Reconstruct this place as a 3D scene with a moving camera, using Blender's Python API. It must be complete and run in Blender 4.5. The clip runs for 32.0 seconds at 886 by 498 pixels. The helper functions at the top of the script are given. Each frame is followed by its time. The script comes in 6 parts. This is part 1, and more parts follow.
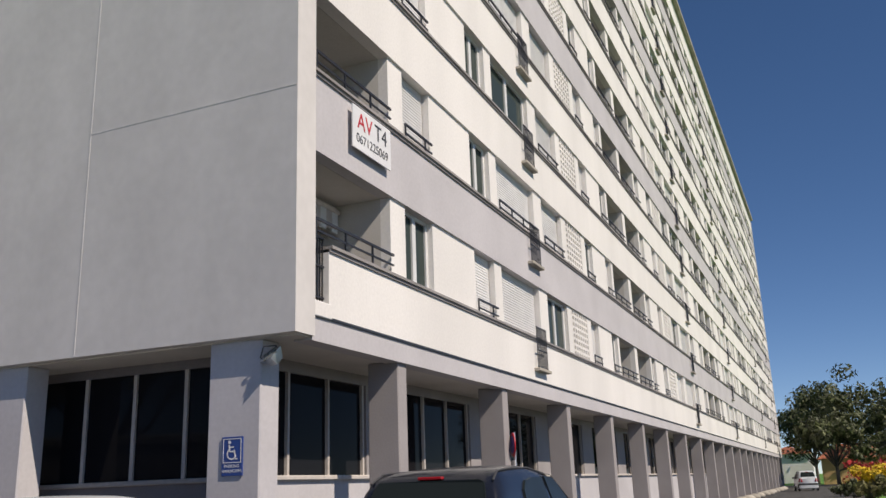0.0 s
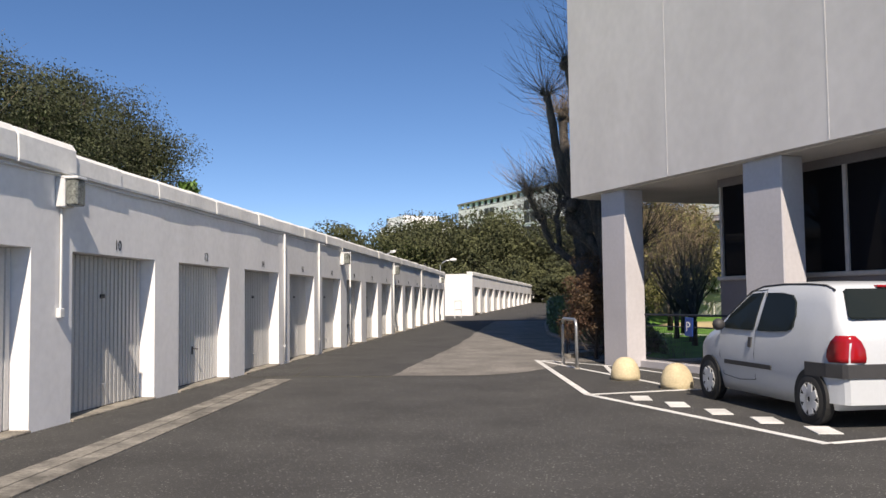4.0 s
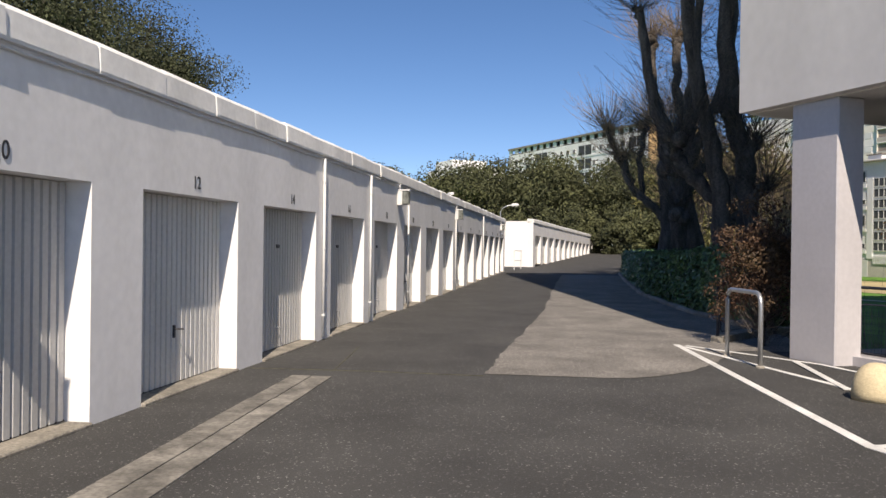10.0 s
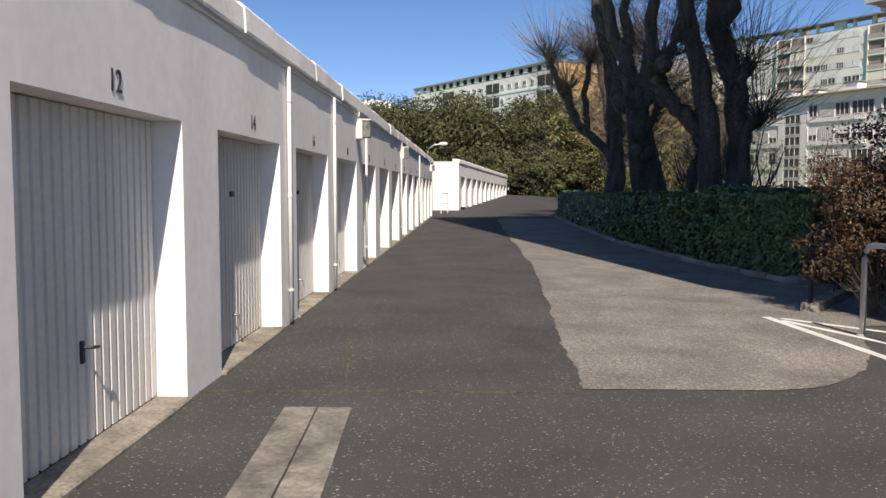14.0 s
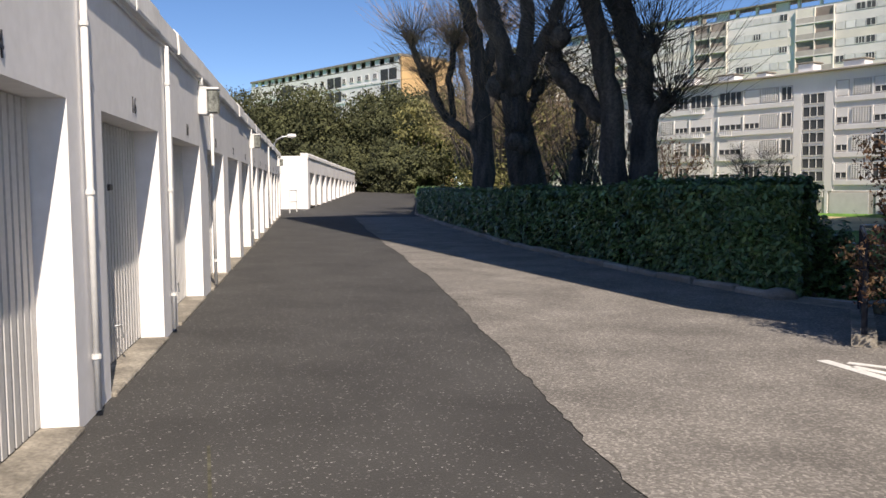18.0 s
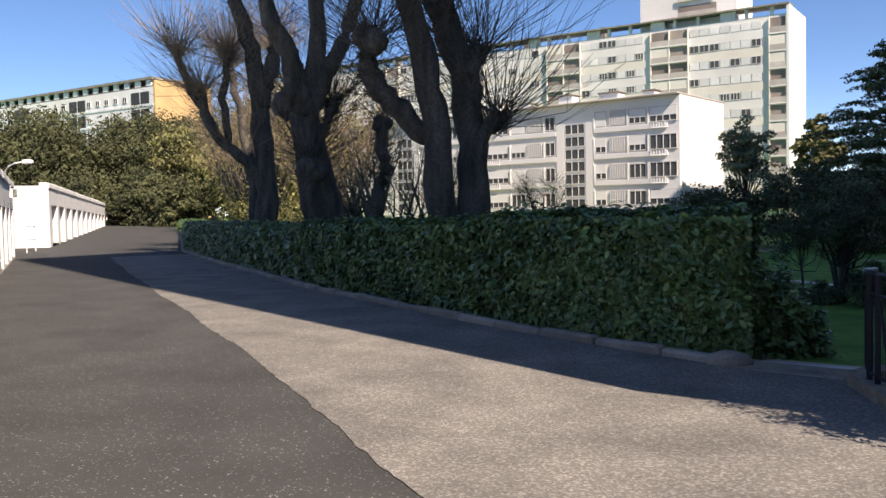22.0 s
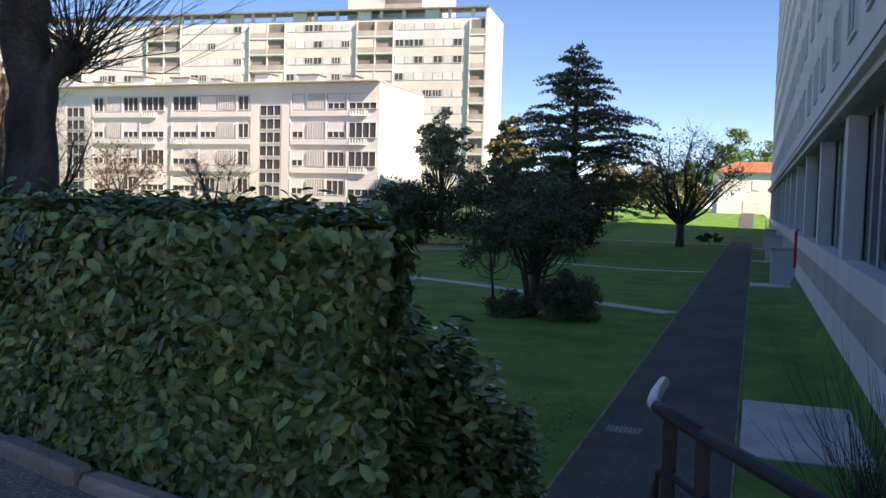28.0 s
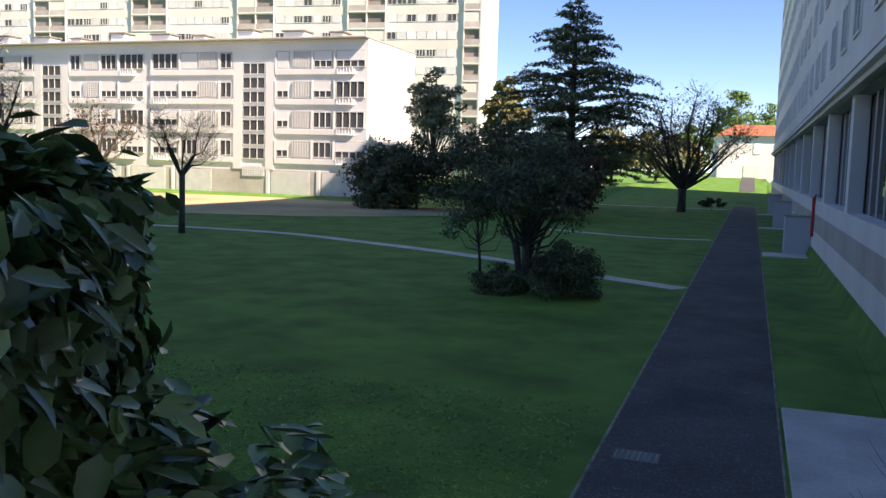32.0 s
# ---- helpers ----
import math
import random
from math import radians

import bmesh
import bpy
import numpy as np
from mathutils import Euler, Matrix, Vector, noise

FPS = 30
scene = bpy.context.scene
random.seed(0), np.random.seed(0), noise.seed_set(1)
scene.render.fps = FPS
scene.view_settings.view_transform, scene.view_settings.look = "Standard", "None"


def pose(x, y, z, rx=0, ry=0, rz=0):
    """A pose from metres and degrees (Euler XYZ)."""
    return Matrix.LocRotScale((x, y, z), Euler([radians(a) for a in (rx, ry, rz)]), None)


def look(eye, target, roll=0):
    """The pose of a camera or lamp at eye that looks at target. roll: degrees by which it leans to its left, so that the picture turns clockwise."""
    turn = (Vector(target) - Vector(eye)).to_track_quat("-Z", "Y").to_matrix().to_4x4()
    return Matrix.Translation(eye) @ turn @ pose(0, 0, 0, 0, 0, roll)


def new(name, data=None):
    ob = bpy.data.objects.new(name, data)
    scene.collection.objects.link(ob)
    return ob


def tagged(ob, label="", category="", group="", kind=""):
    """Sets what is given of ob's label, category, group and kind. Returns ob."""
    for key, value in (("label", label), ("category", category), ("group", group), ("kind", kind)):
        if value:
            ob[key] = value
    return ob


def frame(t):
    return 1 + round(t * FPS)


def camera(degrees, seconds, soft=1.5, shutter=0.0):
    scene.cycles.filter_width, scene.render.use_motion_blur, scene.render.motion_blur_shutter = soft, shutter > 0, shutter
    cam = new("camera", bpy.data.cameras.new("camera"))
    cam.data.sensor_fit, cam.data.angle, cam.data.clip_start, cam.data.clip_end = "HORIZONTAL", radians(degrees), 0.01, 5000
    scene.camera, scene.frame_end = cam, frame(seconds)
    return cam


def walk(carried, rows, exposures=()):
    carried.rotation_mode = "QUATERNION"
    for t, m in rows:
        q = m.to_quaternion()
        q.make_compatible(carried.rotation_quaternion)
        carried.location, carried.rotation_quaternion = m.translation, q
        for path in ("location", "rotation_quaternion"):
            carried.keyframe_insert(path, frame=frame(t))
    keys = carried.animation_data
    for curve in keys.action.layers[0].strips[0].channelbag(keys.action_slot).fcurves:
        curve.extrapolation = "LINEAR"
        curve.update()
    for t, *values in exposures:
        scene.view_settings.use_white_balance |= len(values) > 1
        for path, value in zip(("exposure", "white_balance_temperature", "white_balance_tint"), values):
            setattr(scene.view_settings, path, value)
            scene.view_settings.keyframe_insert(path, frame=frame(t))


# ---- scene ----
cam = camera(54.0, 32.0)
PATH = [
    (0, (6.723, -10.32, 1.546), (5.96, -8.549, 2.074), -2.1),
    (0.5, (6.708, -10.399, 1.542), (5.899, -8.662, 2.116), -2.5),
    (1, (6.613, -10.451, 1.569), (5.652, -8.795, 2.147), -2.2),
    (1.5, (6.547, -10.443, 1.536), (5.4, -8.908, 2.106), -1.1),
    (2, (6.37, -10.507, 1.549), (5.031, -9.113, 2.065), -1.2),
    (2.5, (6.193, -10.558, 1.572), (4.689, -9.312, 2.005), -1.9),
    (3, (6.058, -10.483, 1.546), (4.408, -9.395, 1.852), -1.9),
    (4, (5.697, -10.118, 1.452), (3.838, -9.389, 1.567), -0.7),
    (6.5, (3.634, -9.327, 1.491), (1.657, -9.028, 1.516), -1.7),
    (7, (3.14, -9.186, 1.517), (1.165, -8.867, 1.516), -0.4),
    (7.5, (2.607, -9.127, 1.536), (0.649, -8.722, 1.525), -0.5),
    (8, (2.061, -9.04, 1.548), (0.116, -8.573, 1.554), -0.8),
    (8.5, (1.543, -9.01, 1.577), (-0.393, -8.506, 1.596), 1.0),
    (9, (0.983, -8.996, 1.579), (-0.929, -8.408, 1.584), 1.1),
    (9.5, (0.379, -8.906, 1.568), (-1.517, -8.271, 1.561), 0.4),
    (10, (-0.149, -8.877, 1.589), (-2.046, -8.243, 1.581), 0.7),
    (10.5, (-0.713, -8.905, 1.588), (-2.599, -8.241, 1.566), 0.4),
    (11, (-1.331, -8.888, 1.585), (-3.209, -8.204, 1.55), 0.4),
    (11.5, (-1.851, -8.945, 1.595), (-3.715, -8.22, 1.568), 0.3),
    (12, (-2.392, -8.997, 1.618), (-4.231, -8.211, 1.589), -0.8),
    (12.5, (-2.938, -9.018, 1.604), (-4.775, -8.23, 1.561), -0.3),
    (13, (-3.462, -9.012, 1.575), (-5.285, -8.194, 1.493), -0.6),
    (13.5, (-3.909, -8.992, 1.6), (-5.715, -8.142, 1.476), -1.3),
    (14, (-4.473, -8.874, 1.602), (-6.28, -8.028, 1.463), 0.0),
    (14.5, (-4.989, -8.791, 1.566), (-6.766, -7.882, 1.433), 0.2),
    (15, (-5.474, -8.677, 1.584), (-7.207, -7.687, 1.455), -0.4),
    (15.5, (-6.016, -8.521, 1.593), (-7.731, -7.502, 1.453), 0.7),
    (17.5, (-7.906, -7.843, 1.544), (-9.536, -6.694, 1.383), -0.1),
    (18, (-8.368, -7.64, 1.543), (-9.991, -6.481, 1.396), -0.5),
    (18.5, (-8.798, -7.401, 1.569), (-10.45, -6.284, 1.41), -0.2),
    (19, (-9.268, -7.205, 1.567), (-10.91, -6.074, 1.408), -0.6),
    (19.5, (-9.687, -6.996, 1.558), (-11.322, -5.852, 1.423), -1.4),
    (20, (-9.895, -6.833, 1.585), (-11.522, -5.678, 1.446), -0.0),
    (20.5, (-10.631, -6.582, 1.585), (-12.192, -5.338, 1.463), -1.0),
    (21, (-11.074, -6.302, 1.549), (-12.59, -5.002, 1.447), -1.3),
    (21.5, (-11.456, -6.175, 1.586), (-12.897, -4.79, 1.503), -0.2),
    (22, (-11.835, -5.987, 1.616), (-13.088, -4.431, 1.529), -1.2),
    (22.5, (-12.102, -5.65, 1.584), (-13.254, -4.018, 1.481), -1.8),
    (23, (-12.336, -5.308, 1.584), (-13.424, -3.633, 1.479), -0.3),
    (23.5, (-12.595, -4.836, 1.564), (-13.547, -3.081, 1.445), 0.4),
    (24, (-12.756, -4.298, 1.549), (-13.611, -2.493, 1.44), -0.0),
    (24.5, (-12.903, -3.836, 1.566), (-13.687, -2.0, 1.448), 0.9),
    (25, (-13.029, -3.362, 1.593), (-13.736, -1.496, 1.453), 0.4),
    (25.5, (-13.104, -2.756, 1.565), (-13.815, -0.892, 1.429), 0.1),
    (27.5, (-13.374, -1.196, 1.613), (-14.014, 0.693, 1.464), 1.6),
    (28, (-13.412, -0.713, 1.651), (-14.083, 1.168, 1.539), 1.6),
    (28.5, (-13.428, -0.036, 1.675), (-14.222, 1.798, 1.585), 1.8),
    (29, (-13.545, 0.508, 1.619), (-14.394, 2.315, 1.508), 1.0),
    (29.5, (-13.599, 0.906, 1.617), (-14.47, 2.703, 1.5), 0.7),
    (30, (-13.75, 1.188, 1.66), (-14.626, 2.98, 1.513), 2.4),
    (30.5, (-13.93, 1.537, 1.654), (-14.724, 3.366, 1.494), 1.5),
    (31, (-13.987, 1.92, 1.58), (-14.734, 3.768, 1.416), 0.9),
    (31.5, (-14.007, 2.214, 1.576), (-14.749, 4.063, 1.401), 1.1),
    (32, (-14.038, 2.275, 1.585), (-14.697, 4.153, 1.391), 1.7),
]
EXPO = [(0, 0.06, 7200, 14), (2, 0.1, 7250, 14), (3, 0.42, 7350, 14), (4, 0.56, 7350, 14), (7, 0.5, 7350, 14), (13, 0.54, 7350, 14), (19, 0.68, 7300, 15), (21.5, 0.88, 7500, 16), (22.5, 1.1, 7800, 18), (24, 1.22, 7950, 20), (28, 1.36, 8000, 20), (32, 1.46, 8000, 20)]
walk(cam, [(t, look(eye, target, roll)) for t, eye, target, roll in PATH], EXPO)

# ---- light ----
SUN_EL, SUN_AZ = radians(44.3), radians(-16.8)
world = bpy.data.worlds.new("sky")
scene.world = world
world.use_nodes = True
wn = world.node_tree.nodes
sky = wn.new("ShaderNodeTexSky")
sky.sky_type, sky.sun_disc, sky.sun_elevation = "NISHITA", False, SUN_EL
sky.sun_rotation = radians(90) - SUN_AZ
sky.air_density, sky.dust_density, sky.ozone_density = 0.48, 0.02, 2.2
wn["Background"].inputs["Strength"].default_value = 0.13
deep = wn.new("ShaderNodeHueSaturation")
deep.inputs["Saturation"].default_value = 1.22
deep.inputs["Hue"].default_value = 0.505
gam = wn.new("ShaderNodeGamma")
gam.inputs["Gamma"].default_value = 0.88
world.node_tree.links.new(sky.outputs["Color"], deep.inputs["Color"])
world.node_tree.links.new(deep.outputs["Color"], gam.inputs["Color"])
world.node_tree.links.new(gam.outputs["Color"], wn["Background"].inputs["Color"])
sun = new("sun", bpy.data.lights.new("sun", "SUN"))
sun.data.energy, sun.data.angle, sun.data.color = 4.2, radians(0.53), (1.0, 0.95, 0.87)
to_sun = Vector((math.cos(SUN_EL) * math.cos(SUN_AZ), math.cos(SUN_EL) * math.sin(SUN_AZ), math.sin(SUN_EL)))
sun.matrix_world = look((0, 0, 80), Vector((0, 0, 80)) - to_sun)


# ---- materials ----
def material(name, colour, rough=0.8, vary=0.12, size=1.0, bump=0.1, grain=30.0, metal=0.0, second=None, spots=0.0, alpha=None, island=0.0, obj_vary=0.0, streak=0.0, thin=0.0, stones=None):
    """A procedural surface: broad stains (size in metres) and fine grain (per metre), bump and an optional second colour."""
    m = bpy.data.materials.new(name)
    m.use_nodes = True
    t, n = m.node_tree, m.node_tree.nodes
    bsdf = n["Principled BSDF"]
    bsdf.inputs["Roughness"].default_value, bsdf.inputs["Metallic"].default_value = rough, metal
    geo, tex = n.new("ShaderNodeNewGeometry"), n.new("ShaderNodeTexCoord")
    broad, fine = n.new("ShaderNodeTexNoise"), n.new("ShaderNodeTexNoise")
    broad.inputs["Scale"].default_value, broad.inputs["Detail"].default_value = 1.0 / size, 5.0
    fine.inputs["Scale"].default_value, fine.inputs["Detail"].default_value = grain, 3.0
    src = geo.outputs["Position"]
    if streak:
        mp = n.new("ShaderNodeMapping")
        mp.inputs["Scale"].default_value = (1, 1, streak)
        t.links.new(src, mp.inputs["Vector"])
        t.links.new(mp.outputs["Vector"], broad.inputs["Vector"])
    else:
        t.links.new(src, broad.inputs["Vector"])
    t.links.new(src, fine.inputs["Vector"])
    c = np.array(colour)
    dark = (*(c * (1 - vary * 1.6)).clip(0, 1), 1)
    light = (*(np.array(second) if second is not None else (c * (1 + vary)).clip(0, 1)), 1)
    ramp = n.new("ShaderNodeMapRange")
    ramp.inputs["From Min"].default_value, ramp.inputs["From Max"].default_value = 0.32, 0.68
    t.links.new(broad.outputs["Fac"], ramp.inputs["Value"])
    mix = n.new("ShaderNodeMix")
    mix.data_type = "RGBA"
    mix.inputs["A"].default_value, mix.inputs["B"].default_value = dark, light
    t.links.new(ramp.outputs["Result"], mix.inputs["Factor"])
    mul = n.new("ShaderNodeMix")
    mul.data_type, mul.blend_type = "RGBA", "MULTIPLY"
    mul.inputs["Factor"].default_value = 1.0
    t.links.new(mix.outputs["Result"], mul.inputs["A"])
    fr = n.new("ShaderNodeMapRange")
    fr.inputs["From Min"].default_value, fr.inputs["From Max"].default_value = 0.3, 0.7
    fr.inputs["To Min"].default_value, fr.inputs["To Max"].default_value = 1 - vary, 1 + vary * 0.6 + spots
    t.links.new(fine.outputs["Fac"], fr.inputs["Value"])
    out = fr.outputs["Result"]
    rnd = None
    if island:
        rnd, amount = geo.outputs["Random Per Island"], island
    elif obj_vary:
        rnd, amount = n.new("ShaderNodeObjectInfo").outputs["Random"], obj_vary
    if rnd is not None:
        rr = n.new("ShaderNodeMapRange")
        rr.inputs["To Min"].default_value, rr.inputs["To Max"].default_value = 1 - amount, 1 + amount
        t.links.new(rnd, rr.inputs["Value"])
        mm = n.new("ShaderNodeMath")
        mm.operation = "MULTIPLY"
        t.links.new(out, mm.inputs[0])
        t.links.new(rr.outputs["Result"], mm.inputs[1])
        out = mm.outputs["Value"]
    comb = n.new("ShaderNodeCombineColor")
    for k in ("Red", "Green", "Blue"):
        t.links.new(out, comb.inputs[k])
    t.links.new(comb.outputs["Color"], mul.inputs["B"])
    t.links.new(mul.outputs["Result"], bsdf.inputs["Base Color"])
    if stones:
        vo = n.new("ShaderNodeTexVoronoi")
        vo.inputs["Scale"].default_value = stones[0]
        t.links.new(src, vo.inputs["Vector"])
        sep = n.new("ShaderNodeSeparateColor")
        t.links.new(vo.outputs["Color"], sep.inputs["Color"])
        pw = n.new("ShaderNodeMath")
        pw.operation, pw.inputs[1].default_value = "POWER", stones[2]
        t.links.new(sep.outputs["Red"], pw.inputs[0])
        ms = n.new("ShaderNodeMapRange")
        ms.inputs["To Min"].default_value, ms.inputs["To Max"].default_value = 1 - stones[1] * 0.35, 1 + stones[1] * 1.6
        t.links.new(pw.outputs["Value"], ms.inputs["Value"])
        m2 = n.new("ShaderNodeMath")
        m2.operation = "MULTIPLY"
        t.links.new(out, m2.inputs[0])
        t.links.new(ms.outputs["Result"], m2.inputs[1])
        for kk2 in ("Red", "Green", "Blue"):
            t.links.new(m2.outputs["Value"], comb.inputs[kk2])
    if bump:
        b = n.new("ShaderNodeBump")
        b.inputs["Strength"].default_value, b.inputs["Distance"].default_value = bump, 0.02 if not stones else 0.5 / stones[0]
        if stones:
            inv = n.new("ShaderNodeMath")
            inv.operation, inv.inputs[0].default_value = "SUBTRACT", 1.0
            t.links.new(vo.outputs["Distance"], inv.inputs[1])
            t.links.new(inv.outputs["Value"], b.inputs["Height"])
        else:
            t.links.new(fine.outputs["Fac"], b.inputs["Height"])
        t.links.new(b.outputs["Normal"], bsdf.inputs["Normal"])
    if thin:
        bsdf.inputs["Transmission Weight"].default_value = thin
    return m


def glass(name, colour, rough=0.03):
    m = bpy.data.materials.new(name)
    m.use_nodes = True
    b = m.node_tree.nodes["Principled BSDF"]
    b.inputs["Base Color"].default_value = (*colour, 1)
    b.inputs["Roughness"].default_value = rough
    b.inputs["IOR"].default_value = 1.26
    b.inputs["Specular IOR Level"].default_value = 0.16
    return m


M = {}
M["render_white"] = material("white_render", (0.77, 0.745, 0.715), 0.88, 0.05, 2.0, 0.06, 18, streak=0.3)
M["gable"] = material("grey_gable_render", (0.635, 0.61, 0.59), 0.95, 0.04, 1.1, 0.0, 5, streak=0.6)
M["lilac"] = material("lilac_band_paint", (0.52, 0.50, 0.515), 0.9, 0.05, 1.6, 0.02, 14)
M["ledge"] = material("mauve_ledge_paint", (0.30, 0.28, 0.275), 0.85, 0.12, 1.5, 0.1, 30)
M["mauve"] = material("dark_mauve_paint", (0.20, 0.18, 0.185), 0.85, 0.1, 1.5, 0.1, 40)
M["joint"] = material("pale_joint_line", (0.655, 0.63, 0.61), 0.9, 0.05, 0.8, 0.0, 20)
M["pillar_grey"] = material("grey_mauve_paint", (0.33, 0.305, 0.305), 0.85, 0.08, 1.5, 0.1, 40)
M["soffit"] = material("soffit_paint", (0.62, 0.59, 0.55), 0.9, 0.08, 1.5, 0.1, 40)
M["garage"] = material("garage_render", (0.86, 0.845, 0.84), 0.95, 0.05, 1.1, 0.03, 9, streak=0.45)
M["garage_door"] = material("white_ribbed_steel", (0.60, 0.59, 0.575), 0.5, 0.07, 0.5, 0.05, 25, obj_vary=0.13, streak=0.2)
M["cap"] = material("white_coping", (0.84, 0.83, 0.81), 0.85, 0.07, 0.9, 0.10, 12)
M["asphalt"] = material("dark_asphalt", (0.080, 0.077, 0.073), 0.92, 0.14, 1.2, 0.35, 90, spots=0.25, second=(0.098, 0.095, 0.090), stones=(80.0, 1.3, 40.0))
M["asphalt_old"] = material("worn_gravelly_asphalt", (0.172, 0.159, 0.143), 0.94, 0.18, 0.9, 0.4, 60, spots=0.2, stones=(60.0, 0.5, 3.0))
M["path"] = material("path_asphalt", (0.102, 0.098, 0.095), 0.9, 0.2, 1.2, 0.5, 60, stones=(50.0, 0.6, 12.0))
M["grass"] = material("lawn_grass", (0.085, 0.215, 0.022), 0.95, 0.18, 1.1, 0.6, 45, second=(0.125, 0.285, 0.038))
M["dry_grass"] = material("trodden_field", (0.48, 0.385, 0.21), 0.95, 0.2, 6.0, 0.4, 6)
M["concrete_dirty"] = material("dirty_concrete", (0.27, 0.245, 0.205), 0.92, 0.28, 0.35, 0.6, 28, spots=0.1)
M["concrete"] = material("concrete", (0.42, 0.385, 0.33), 0.9, 0.14, 0.8, 0.4, 30)
M["gutter"] = material("gutter_concrete", (0.225, 0.208, 0.182), 0.92, 0.3, 0.35, 0.6, 26, obj_vary=0.1)
M["moss"] = material("mossy_dirt", (0.085, 0.082, 0.055), 0.95, 0.35, 0.15, 0.5, 25)
M["kerb"] = material("kerb_stone", (0.30, 0.275, 0.24), 0.9, 0.16, 0.6, 0.5, 30, obj_vary=0.15)
M["line"] = material("road_paint", (0.72, 0.71, 0.68), 0.7, 0.12, 0.5, 0.3, 35)
M["dark_frame"] = material("dark_paint", (0.03, 0.031, 0.036), 0.45, 0.1, 0.5, 0.05, 40)
M["rail_paint"] = material("glossy_dark_rail_paint", (0.018, 0.023, 0.036), 0.5, 0.1, 0.5, 0.02, 40)
M["rail_paint"].node_tree.nodes["Principled BSDF"].inputs["Specular IOR Level"].default_value = 0.2
M["white_frame"] = material("white_frame_paint", (0.7, 0.7, 0.69), 0.5, 0.05, 0.6, 0.05, 40)
M["glass_dark"] = glass("dark_window_glass", (0.012, 0.012, 0.014))
M["glass_dark"].node_tree.nodes["Principled BSDF"].inputs["Specular IOR Level"].default_value = 0.12
M["glass_far"] = glass("grey_window_glass", (0.085, 0.09, 0.098), 0.1)
M["glass_house"] = glass("greenish_window_glass", (0.045, 0.06, 0.055), 0.04)
M["twig"] = material("brown_shoots", (0.29, 0.215, 0.145), 0.9, 0.2, 1.0, 0.1, 20)
M["bark"] = material("dark_bark", (0.105, 0.089, 0.078), 0.95, 0.35, 0.25, 1.0, 16, streak=0.18)
# solid filler, its dark green painted as the shade between leaves
M["leaf_core"] = material("foliage_inner_shade", (0.03, 0.05, 0.018), 0.9, 0.3, 0.3, 0.5, 20)
M["leaf"] = material("laurel_leaf", (0.105, 0.195, 0.068), 0.30, 0.2, 0.5, 0.05, 20, island=0.5, second=(0.16, 0.265, 0.088))
M["leaf_dark"] = material("evergreen_leaf", (0.06, 0.075, 0.028), 0.6, 0.25, 1.5, 0.05, 10, island=0.45, second=(0.09, 0.105, 0.036))
M["leaf_oak"] = material("holm_oak_leaf", (0.034, 0.044, 0.018), 0.75, 0.25, 2.0, 0.05, 4, island=0.35, second=(0.064, 0.074, 0.03))
M["leaf_light"] = material("spring_leaf", (0.10, 0.19, 0.03), 0.6, 0.25, 1.5, 0.05, 10, island=0.4)
M["leaf_olive_dark"] = material("dull_evergreen_leaf", (0.062, 0.073, 0.03), 0.85, 0.25, 4.0, 0.05, 6, island=0.3, second=(0.094, 0.1, 0.04))
M["leaf_olive"] = material("olive_leaf", (0.165, 0.155, 0.055), 0.7, 0.25, 2.0, 0.05, 10, island=0.45)
M["leaf_bush"] = material("camellia_leaf", (0.085, 0.115, 0.05), 0.5, 0.25, 1.0, 0.05, 10, island=0.45, second=(0.115, 0.145, 0.065))
M["concrete_pale"] = material("pale_concrete", (0.58, 0.56, 0.53), 0.9, 0.12, 0.9, 0.3, 30)
M["leaf_red"] = material("russet_leaf", (0.125, 0.046, 0.026), 0.7, 0.3, 0.6, 0.05, 20, island=0.5, second=(0.10, 0.065, 0.03))
M["leaf_pine"] = material("pine_needles", (0.22, 0.25, 0.15), 0.75, 0.25, 1.5, 0.05, 10, island=0.4)
# recess shade put into the colour; the tower's loggias have little depth
M["loggia"] = material("loggia_shade_brown", (0.30, 0.25, 0.22), 0.9, 0.15, 3.0, 0.1, 8, obj_vary=0.2)
M["parapet"] = material("grey_parapet", (0.50, 0.455, 0.42), 0.85, 0.1, 2.0, 0.1, 10, obj_vary=0.15)
M["band_cream"] = material("cream_band", (0.78, 0.73, 0.66), 0.85, 0.06, 6.0, 0.1, 8)
M["leaf_cedar"] = material("cedar_needles", (0.12, 0.15, 0.075), 0.8, 0.25, 1.5, 0.05, 10, island=0.4)
M["metal"] = material("galvanised_steel", (0.5, 0.51, 0.52), 0.4, 0.08, 0.3, 0.05, 40, metal=0.8)
M["pipe"] = material("white_pipe", (0.72, 0.72, 0.71), 0.5, 0.06, 0.5, 0.05, 30)
M["tower"] = material("cream_facade", (0.79, 0.76, 0.74), 0.85, 0.08, 6.0, 0.1, 8)
M["white_block"] = material("white_block_render", (0.82, 0.81, 0.805), 0.88, 0.05, 4.0, 0.08, 12, streak=0.4)
M["shutter"] = material("roller_shutter", (0.74, 0.73, 0.72), 0.6, 0.05, 0.7, 0.1, 30, obj_vary=0.12)
M["tile_roof"] = material("red_roof_tiles", (0.38, 0.13, 0.07), 0.85, 0.2, 1.0, 0.3, 10)
M["car_white"] = material("white_car_paint", (0.55, 0.575, 0.60), 0.22, 0.02, 0.5, 0.0, 30)
# tyre and arch black, also the painted shade under garage doors
M["rubber_and_gap"] = material("black_rubber_and_gap_shade", (0.02, 0.02, 0.02), 0.7, 0.1, 0.2, 0.1, 30)
M["ochre"] = material("ochre_render", (0.62, 0.40, 0.20), 0.9, 0.08, 3.0, 0.1, 20)
